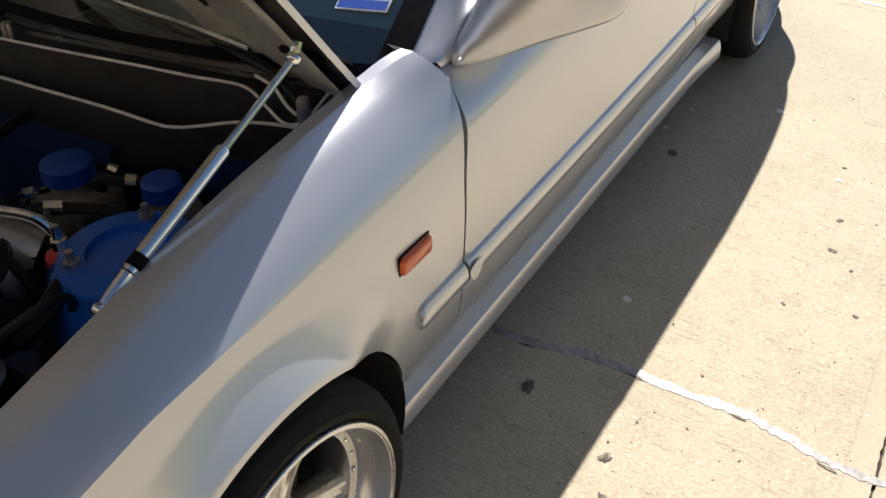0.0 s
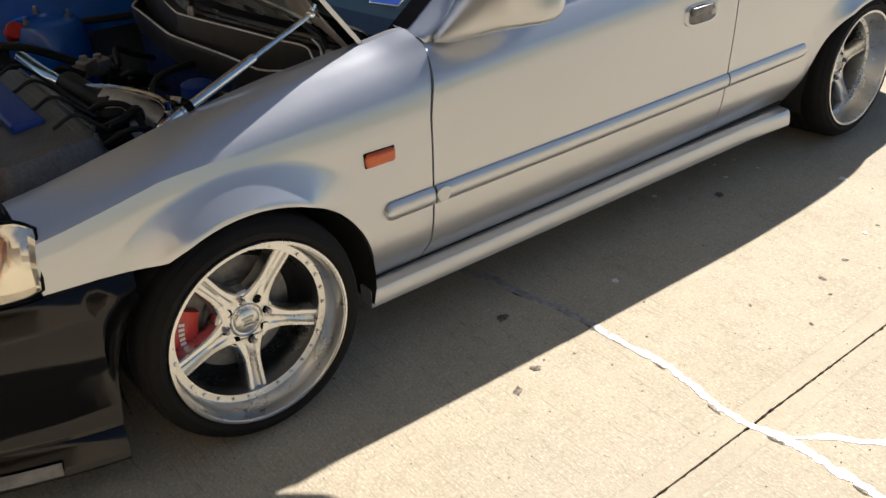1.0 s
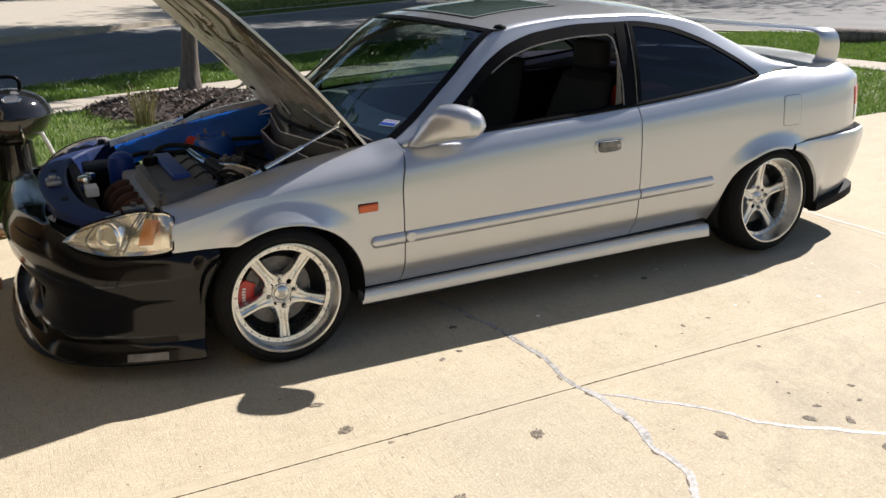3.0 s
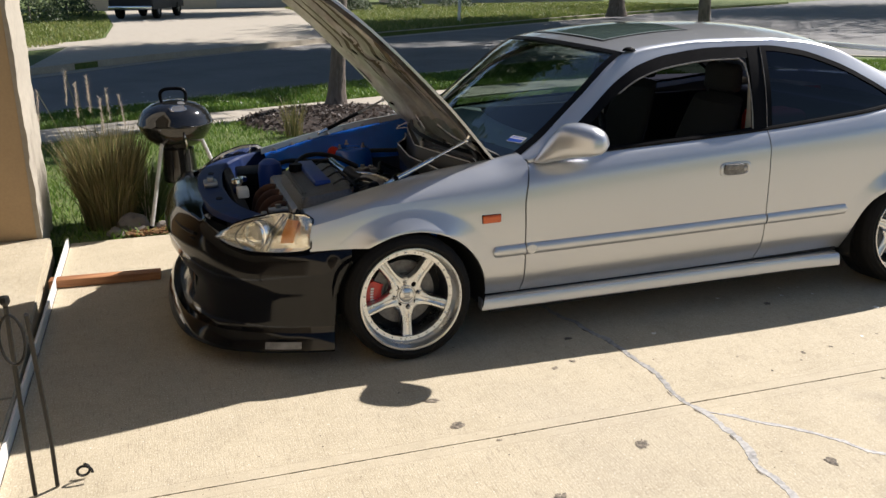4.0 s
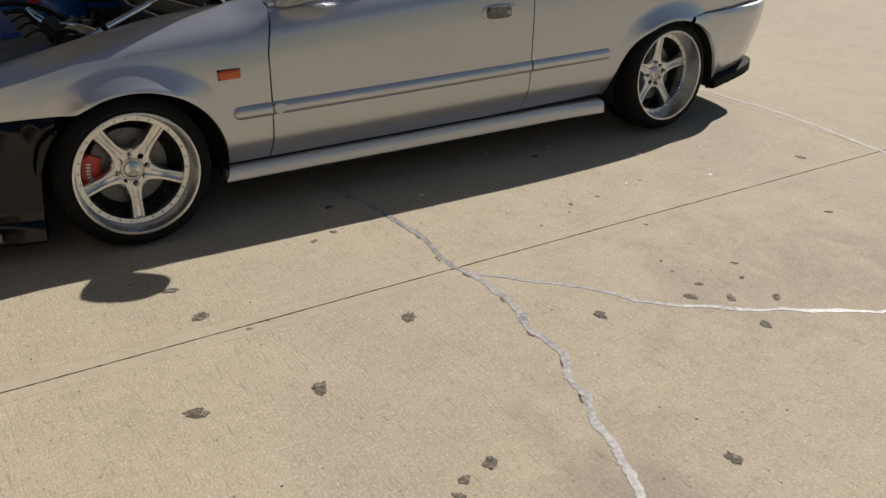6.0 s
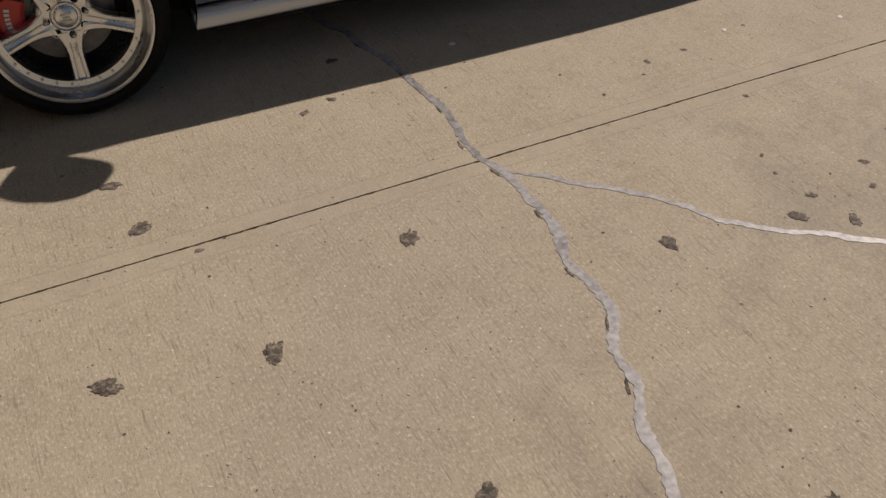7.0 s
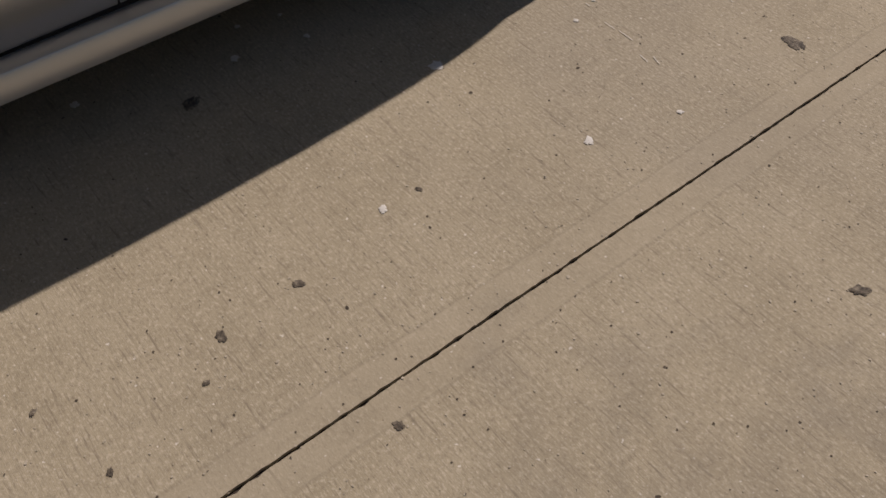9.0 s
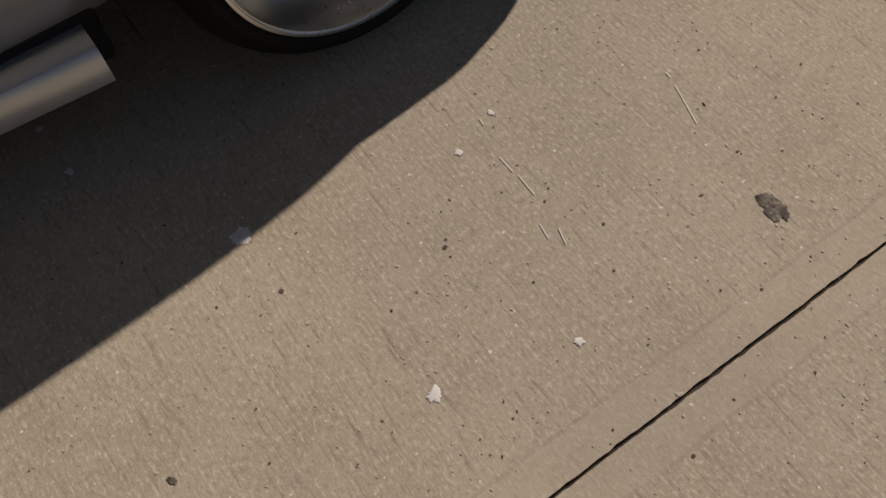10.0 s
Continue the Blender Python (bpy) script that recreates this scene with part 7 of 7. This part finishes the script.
lathe(bm, [(0, 0.730), (0.012, 0.726), (0.014, 0.712), (0.006, 0.70)], pose(0.05, -0.23, 0), 10)
part("finial", bm, IRON, stand)

# ---- across the street ----
mail = thing("sign_post", "white leaning post on the lawn across the street", "post", (10.2, 28.2, 0.0))
bm = bmesh.new()
tube(bm, [(0, 0, -0.05), (0.05, 0, 1.1)], 0.06, 8)
part("post", bm, WHITE, mail)
bm = bmesh.new()
box(bm, -0.14, 0.24, -0.1, 0.1, 1.1, 1.34, 0.04, 3)
part("box", bm, WHITE, mail)


def house(at, width, depth, label, door_x):
    h = thing("house", label, "house", at)
    bm = bmesh.new()
    box(bm, -width / 2, width / 2, 0, depth, -0.2, 2.9)
    part("wall", bm, SIDING, h, smooth=0)
    bm = bmesh.new()
    v = [bm.verts.new(p) for p in ((-width / 2 - 0.4, -0.5, 2.85), (width / 2 + 0.4, -0.5, 2.85), (width / 2 + 0.4, depth + 0.5, 2.85), (-width / 2 - 0.4, depth + 0.5, 2.85), (-width / 2 - 0.4, depth / 2, 5.2), (width / 2 + 0.4, depth / 2, 5.2))]
    for f in ((0, 1, 5, 4), (2, 3, 4, 5), (0, 4, 3), (1, 2, 5), (3, 2, 1, 0)):
        bm.faces.new([v[i] for i in f])
    part("roof", bm, SHINGLE, h, smooth=0)
    for k in range(4):
        bm = bmesh.new()
        box(bm, door_x - 2.4, door_x + 2.4, -0.06, 0.0, 0.04 + 0.54 * k, 0.56 + 0.54 * k, 0.015)
        part("garage_panel", bm, GARAGE, h, smooth=0)
    for x in (-width / 2 + 1.6, width / 2 - 1.6):
        if abs(x - door_x) > 3.2:
            bm = bmesh.new()
            box(bm, x - 0.8, x + 0.8, -0.05, -0.002, 0.9, 2.2)
            w = part("window", bm, WHITE, h, smooth=0)
            bm = bmesh.new()
            box(bm, x - 0.72, x + 0.72, -0.06, -0.051, 0.98, 2.12)
            part("pane", bm, TINT, w, smooth=0)
    return h


house((3.0, 54.0, 0.0), 15.0, 9.0, "pale sided house with a garage across the street", 2.6)
house((-16.0, 44.0, 0.0), 13.0, 9.0, "pale sided house with a garage across the street", 3.0)
house((24.0, 56.0, 0.0), 15.0, 9.0, "pale sided house with a garage across the street", -3.0)

truck = thing("pickup_truck", "dark blue pickup truck parked across the street", "truck", (-0.85, 40.6, 0.014))
truck.rotation_euler = (0, 0, radians(-17))
bm = bmesh.new()
rows = []
for y, z0, z1, w in ((-2.6, 0.55, 1.05, 0.93), (-2.55, 0.42, 1.12, 0.97), (-0.6, 0.42, 1.18, 0.98), (0.0, 0.42, 1.85, 0.90), (1.0, 0.42, 1.88, 0.88), (1.7, 0.42, 1.2, 0.97), (2.6, 0.45, 1.05, 0.95)):
    rows.append([Vector((w * sx, y, z)) for sx, z in ((-1, z0), (-1, (z0 + z1) / 2), (-0.9, z1), (0.9, z1), (1, (z0 + z1) / 2), (1, z0))])
vs = grid(bm, rows, closed=True)
bm.faces.new(vs[0]), bm.faces.new(vs[-1])
part("body", bm, PLATE, truck)
bm = bmesh.new()
box(bm, -0.95, 0.95, -2.75, -2.58, 0.42, 0.58, 0.03)
part("bumper", bm, CHROME, truck)
for x in (-0.82, 0.82):
    for y in (-1.6, 1.7):
        bm = bmesh.new()
        lathe(bm, [(0.20, 0.13), (0.34, 0.13), (0.38, 0.09), (0.38, -0.09), (0.34, -0.13), (0.20, -0.13)], pose(x, y, 0.38, 0, 90, 0), 24)
        wheel = part("wheel", bm, RUBBER, truck)
        bm = bmesh.new()
        lathe(bm, [(0, 0.10 if x > 0 else -0.10), (0.20, 0.11 if x > 0 else -0.11)], pose(x, y, 0.38, 0, 90, 0), 20)
        part("rim", bm, STEEL, wheel)


# shrubs across the street
def shrub(at, r, seed):
    rng = random.Random(seed)
    s = thing("shrub", "rounded green shrub across the street", "shrub", at, group="shrubs across the street")
    verts, faces = [], []
    for _ in range(1500):
        d = Vector((rng.gauss(0, 1), rng.gauss(0, 1), rng.gauss(0, 1))).normalized() * r * rng.uniform(0.6, 1.05)
        p = Vector((d.x, d.y, abs(d.z) * 0.9 + 0.05))
        u = Vector((rng.gauss(0, 1), rng.gauss(0, 1), rng.gauss(0, 1))).normalized() * 0.06
        w = u.orthogonal().normalized() * 0.035
        n = len(verts)
        verts += [tuple(p - u), tuple(p + w), tuple(p + u), tuple(p - w)]
        faces.append((n, n + 1, n + 2, n + 3))
    tagged(link("foliage", stuff_mesh("foliage", verts, faces), SHRUB, s, smooth=0), kind="stuff")
    bm = bmesh.new()
    tube(bm, [(0, 0, -0.05), (0, 0, r * 0.6)], 0.04, 6)
    part("stem", bm, BARK, s)


for i, (x, y, r) in enumerate(((-5.4, 35.5, 1.5), (-8.4, 31.0, 1.1), (-4.4, 40.5, 1.3), (12.8, 44.5, 1.0), (9.6, 43.0, 0.9), (16.5, 46.5, 1.1))):
    shrub((x, y, 0.0), r, 40 + i)

# ---- lawn blades ----
def inside(p, poly):
    hit, j = False, len(poly) - 1
    for i in range(len(poly)):
        (xi, yi), (xj, yj) = poly[i], poly[j]
        if (yi > p[1]) != (yj > p[1]) and p[0] < (xj - xi) * (p[1] - yi) / (yj - yi) + xi:
            hit = not hit
        j = i
    return hit


def lawn_blades(name, poly, box4, count, h0, h1, w, label, seed, material=BLADE):
    rng = random.Random(seed)
    spec = []
    while len(spec) < count:
        x, y = rng.uniform(box4[0], box4[1]), rng.uniform(box4[2], box4[3])
        if not inside((x, y), poly) or (x - 1.02) ** 2 + (y - 6.5) ** 2 < 1.0:
            continue
        h = rng.uniform(h0, h1) * (1 + 0.5 * noise.noise((x * 1.2, y * 1.2, 0)))
        a = rng.uniform(0, 6.283)
        spec.append(((x, y, -0.02), (math.cos(a) * h * rng.uniform(0.2, 0.9), math.sin(a) * h * rng.uniform(0.2, 0.9)), h, w * rng.uniform(0.7, 1.4), rng.uniform(0, 3.14)))
    v, f = blades(spec, seed)
    tagged(link(name, stuff_mesh(name, v, f), material, smooth=0), label, "grass", kind="stuff")


lawn_blades("grass", lawn_yard_pts, (-3.2, 4.5, 2.2, 7.6), 30000, 0.03, 0.075, 0.0045, "green lawn grass behind the car", 51)
lawn_blades("grass", lawn_yard_pts, (4.5, 9.8, 2.2, 8.2), 34000, 0.03, 0.075, 0.0045, "green lawn grass at the driveway corner", 52)
lawn_blades("grass", lawn_strip_pts, (-4.5, 7.5, 5.2, 12.4), 34000, 0.04, 0.09, 0.007, "green grass on the strip along the street", 53)
lawn_blades("grass", lawn_strip_pts, (9.4, 14.5, 2.4, 10.0), 30000, 0.04, 0.08, 0.006, "green grass on the strip along the street", 54)
FAR_LAWN = [(5.0, 22.9), (9.2, 26.0), (16.2, 31.4), (24, 37.0), (40, 47), (40, 60), (7.4, 60), (6.2, 29.2), (6.0, 27.2)]
FAR_LAWN_SIDE = [(-3.6, 20.6), (-9.5, 14.6), (-14, 14), (-14, 54), (-3.5, 54), (-2.3, 32.5), (-2.25, 24.4)]
lawn_blades("grass", FAR_LAWN, (5.0, 30.0, 22.8, 52.0), 60000, 0.10, 0.20, 0.016, "sunlit yellow-green lawn across the street", 55, BLADEDRY)
lawn_blades("grass", FAR_LAWN_SIDE, (-12.0, -2.2, 14.0, 48.0), 40000, 0.10, 0.20, 0.016, "sunlit yellow-green lawn across the street", 56, BLADEDRY)
rng = random.Random(77)
verts, faces = [], []
for _ in range(150):
    x, y = (rng.uniform(5.8, 9.2), rng.uniform(2.6, 5.8)) if rng.random() < 0.6 else (rng.uniform(-2, 4), rng.uniform(7.6, 9.6))
    s, a, n = rng.uniform(0.006, 0.014), rng.uniform(0, 6.28), len(verts)
    for k in range(5):
        verts.append((x + s * math.cos(a + k * 1.2566), y + s * math.sin(a + k * 1.2566), 0.05 + rng.uniform(0, 0.02)))
    faces.append(tuple(range(n, n + 5)))
tagged(link("fallen_leaves", stuff_mesh("fallen_leaves", verts, faces), CHALK, smooth=0), "pale fallen leaves scattered on the grass", "leaves", kind="stuff")

# ---- driveway surface: sealed cracks, stains and chips ----
def ribbon(name, pts, width, material, label, seed, z=0.0, h=0.0011, thin_start=0.0):
    """An uneven smear of sealant along a wandering crack."""
    line = smoothline([(x, y, 0) for x, y in pts], 16)
    rows = []
    for i, p in enumerate(line):
        d = (line[min(i + 1, len(line) - 1)] - line[max(i - 1, 0)]).normalized()
        nrm = Vector((-d.y, d.x, 0))
        grown = min(1.0, 0.35 + i / (thin_start * len(line))) if thin_start else 1.0
        a = width * grown * max(0.14, 0.46 + 0.34 * noise.noise((p.x * 17 + seed, p.y * 17, 0)) + 0.30 * noise.noise((p.x * 75 + seed, p.y * 75, 0)))
        b = width * grown * max(0.14, 0.46 + 0.34 * noise.noise((p.x * 17, p.y * 17 + seed, 5)) + 0.30 * noise.noise((p.x * 75, p.y * 75 + seed, 0)))
        q = p + nrm * 0.010 * noise.noise((p.x * 11, p.y * 11, seed))
        hh = h * (0.95 + 0.1 * noise.noise((p.x * 30, p.y * 30, 2)))
        rows.append([q + nrm * a + Vector((0, 0, z - 0.001)), q + nrm * a * 0.999 + Vector((0, 0, z + hh)), q + nrm * 0.004 + Vector((0, 0, z + hh * 1.08)), q - nrm * b * 0.999 + Vector((0, 0, z + hh)), q - nrm * b + Vector((0, 0, z - 0.001))])
    bm = bmesh.new()
    grid(bm, rows)
    return tagged(part(name, bm, material, smooth=20), label, "crack seal", kind="structure")


CRACK = [(0.70, 0.62), (0.77, 0.30), (0.789, 0.185), (0.827, 0.082), (0.835, -0.024), (0.868, -0.147), (0.876, -0.264), (0.879, -0.374), (0.885, -0.491), (0.873, -0.576), (0.852, -0.676), (0.849, -0.76), (0.869, -0.829), (0.876, -0.891), (0.871, -0.958), (0.872, -1.028), (0.857, -1.099), (0.833, -1.178), (0.821, -1.235), (0.832, -1.288), (0.825, -1.352), (0.800, -1.407), (0.765, -1.46), (0.745, -1.51), (0.735, -1.56), (0.69, -1.64), (0.65, -1.77), (0.575, -1.93), (0.52, -2.1), (0.5, -2.4)]
BRANCH = [(0.868, -0.80), (0.895, -0.845), (0.961, -0.899), (1.018, -0.964), (1.086, -1.03), (1.144, -1.106), (1.198, -1.181), (1.226, -1.25), (1.281, -1.30), (1.351, -1.363), (1.43, -1.425), (1.578, -1.524), (1.819, -1.679), (1.89, -1.715)]
ribbon("crack_seal", [(x + (0.003 if y < -0.7 else 0.002), y) for x, y in CRACK], 0.026, SEAL, "grey sealant smeared along a wandering crack", 1.0)
ribbon("crack_seal", BRANCH, 0.020, SEAL, "grey sealant smeared along a branching crack", 7.0, thin_start=0.3)
ribbon("joint_seal", [(3.47, 2.15), (3.44, 1.0), (3.42, 0.317), (3.43, -0.09), (3.40, -0.42), (3.335, -0.78), (3.32, -1.074), (3.35, -1.30), (3.36, -2.2), (3.3, -3.6)], 0.030, SEALDUST, "pale sealant over the cross joint of the driveway", 3.0, h=0.0012)
def blotch(name, x, y, rx, ry, turn, material, label, seed, z=0.0032):
    bm = bmesh.new()
    ring, n = [], 56
    for k in range(n):
        a = 2 * math.pi * k / n
        r = 1 + 0.45 * noise.noise((math.cos(a) * 1.4 + seed, math.sin(a) * 1.4, seed)) + 0.30 * noise.noise((math.cos(a) * 4 + seed, math.sin(a) * 4, 0)) + 0.22 * noise.noise((math.cos(a) * 11 + seed, math.sin(a) * 11, 3))
        ring.append((r * rx * math.cos(a), r * ry * math.sin(a)))
    rows = [[pose(x, y, 0, 0, 0, turn) @ Vector((px * s, py * s, zz)) for px, py in ring] for s, zz in ((1.0, 0.0012), (0.7, z), (0.05, z * 0.9))]
    grid(bm, rows, closed=True)
    return tagged(part(name, bm, material, smooth=60), label, name.replace("_", " "), kind="structure")


# dark gaps where the crack stays open beside the sealant
for i, (x, y) in enumerate(CRACK[4:13:2] + CRACK[15:25:3]):
    k = CRACK.index((x, y))
    (ax, ay), (bx, by) = CRACK[k - 1], CRACK[k + 1]
    blotch("open_crack", x - 0.0135, y, 0.020, 0.0035, math.degrees(math.atan2(by - ay, bx - ax)), STAIN, "dark gap of the open crack beside the sealant", 3 + i * 1.7, z=0.0016)
DARK = [(0.006, -0.640, 0.026), (0.547, -0.965, 0.026), (1.07, -1.259, 0.020), (1.407, -1.324, 0.021), (-0.03, -0.432, 0.022), (1.801, -0.018, 0.020), (0.15, -1.160, 0.026), (1.571, -0.538, 0.010), (1.722, -0.526, 0.009), (0.104, -0.781, 0.008), (0.529, -0.33, 0.014), (1.518, -1.395, 0.018), (2.903, -0.650, 0.022), (2.437, -1.121, 0.014), (1.511, -0.597, 0.006), (1.286, -0.482, 0.006), (1.335, -0.638, 0.006), (1.695, -0.837, 0.008), (0.625, -0.295, 0.014), (0.711, -0.08, 0.018), (1.652, -1.47, 0.018), (1.475, -1.565, 0.020), (1.728, -1.233, 0.012), (1.498, -1.275, 0.012), (1.664, -1.319, 0.010), (1.515, -1.088, 0.007), (1.488, -1.165, 0.006), (2.01, -0.483, 0.006), (-0.164, -1.098, 0.026), (0.278, -1.659, 0.016), (0.365, -1.643, 0.020), (0.881, -1.935, 0.022), (0.24, -1.70, 0.014)]
for i, (x, y, r) in enumerate(DARK):
    blotch("oil_stain", x, y, r * 1.15, r * 0.75, 20 + 37 * i, STAIN, "small dark stain on the concrete", i * 2.3, z=0.0022 if r > 0.012 else 0.0016)
for i, (x, y, r) in enumerate(((2.253, -0.230, 0.014), (2.341, -0.587, 0.009), (1.095, -0.154, 0.010), (2.592, -0.301, 0.006), (2.675, -0.272, 0.005), (2.542, -0.643, 0.006), (2.095, 0.119, 0.005), (1.929, -0.483, 0.008), (1.94, 0.05, 0.008), (2.10, 0.02, 0.006), (1.62, 0.12, 0.008), (2.0, 0.14, 0.006))):
    blotch("paint_fleck", x, y, r * 1.2, r, 30 * i, CHALK, "white fleck of paint on the concrete", 50 + i * 1.9, z=0.002)

# grit, pits and pale pebbles worn open in the surface
def specks(name, count, sizes, material, label, seed, z):
    rng = random.Random(seed)
    verts, faces = [], []
    for _ in range(count):
        x, y = rng.uniform(-1.3, 4.6), rng.uniform(-2.6, 1.2)
        s, a, n = rng.uniform(*sizes) * (1.8 if rng.random() < 0.06 else 1), rng.uniform(0, 6.28), len(verts)
        e = rng.uniform(0.30, 1.0)
        for k in range(6):
            b = k * 1.0472 + rng.uniform(-0.3, 0.3)
            px, py = s * math.cos(b), s * e * math.sin(b)
            verts.append((x + px * math.cos(a) - py * math.sin(a), y + px * math.sin(a) + py * math.cos(a), z))
        faces.append(tuple(range(n, n + 6)))
    tagged(link(name, stuff_mesh(name, verts, faces), material, smooth=0), label, "grit", kind="stuff")


specks("pits", 4200, (0.0009, 0.0026), PIT, "small dark pits in the driveway concrete", 61, 0.0009)
specks("pebbles", 12000, (0.0009, 0.0024), GRIT, "pale aggregate showing in the driveway concrete", 62, 0.0012)
# dry straws on the slab
verts, faces = [], []
for x, y, a, l in ((2.945, -0.381, -1.67, 0.012), (2.928, -0.440, -1.88, 0.076), (2.653, -0.278, -1.74, 0.012), (2.636, -0.362, -1.57, 0.032), (2.638, -0.407, -1.60, 0.040), (2.610, -0.484, -1.76, 0.027), (2.626, -0.505, -1.88, 0.027)):
    dx, dy, n = math.cos(a), math.sin(a), len(verts)
    for u, v in ((-0.5, -1), (0.5, -1), (0.5, 1), (-0.5, 1)):
        verts.append((x + dx * l * u - dy * 0.0008 * v, y + dy * l * u + dx * 0.0008 * v, 0.0016))
    faces.append((n, n + 1, n + 2, n + 3))
tagged(link("straws", stuff_mesh("straws", verts, faces), CHALK, smooth=0), "dry straws lying on the concrete", "straw", kind="stuff")
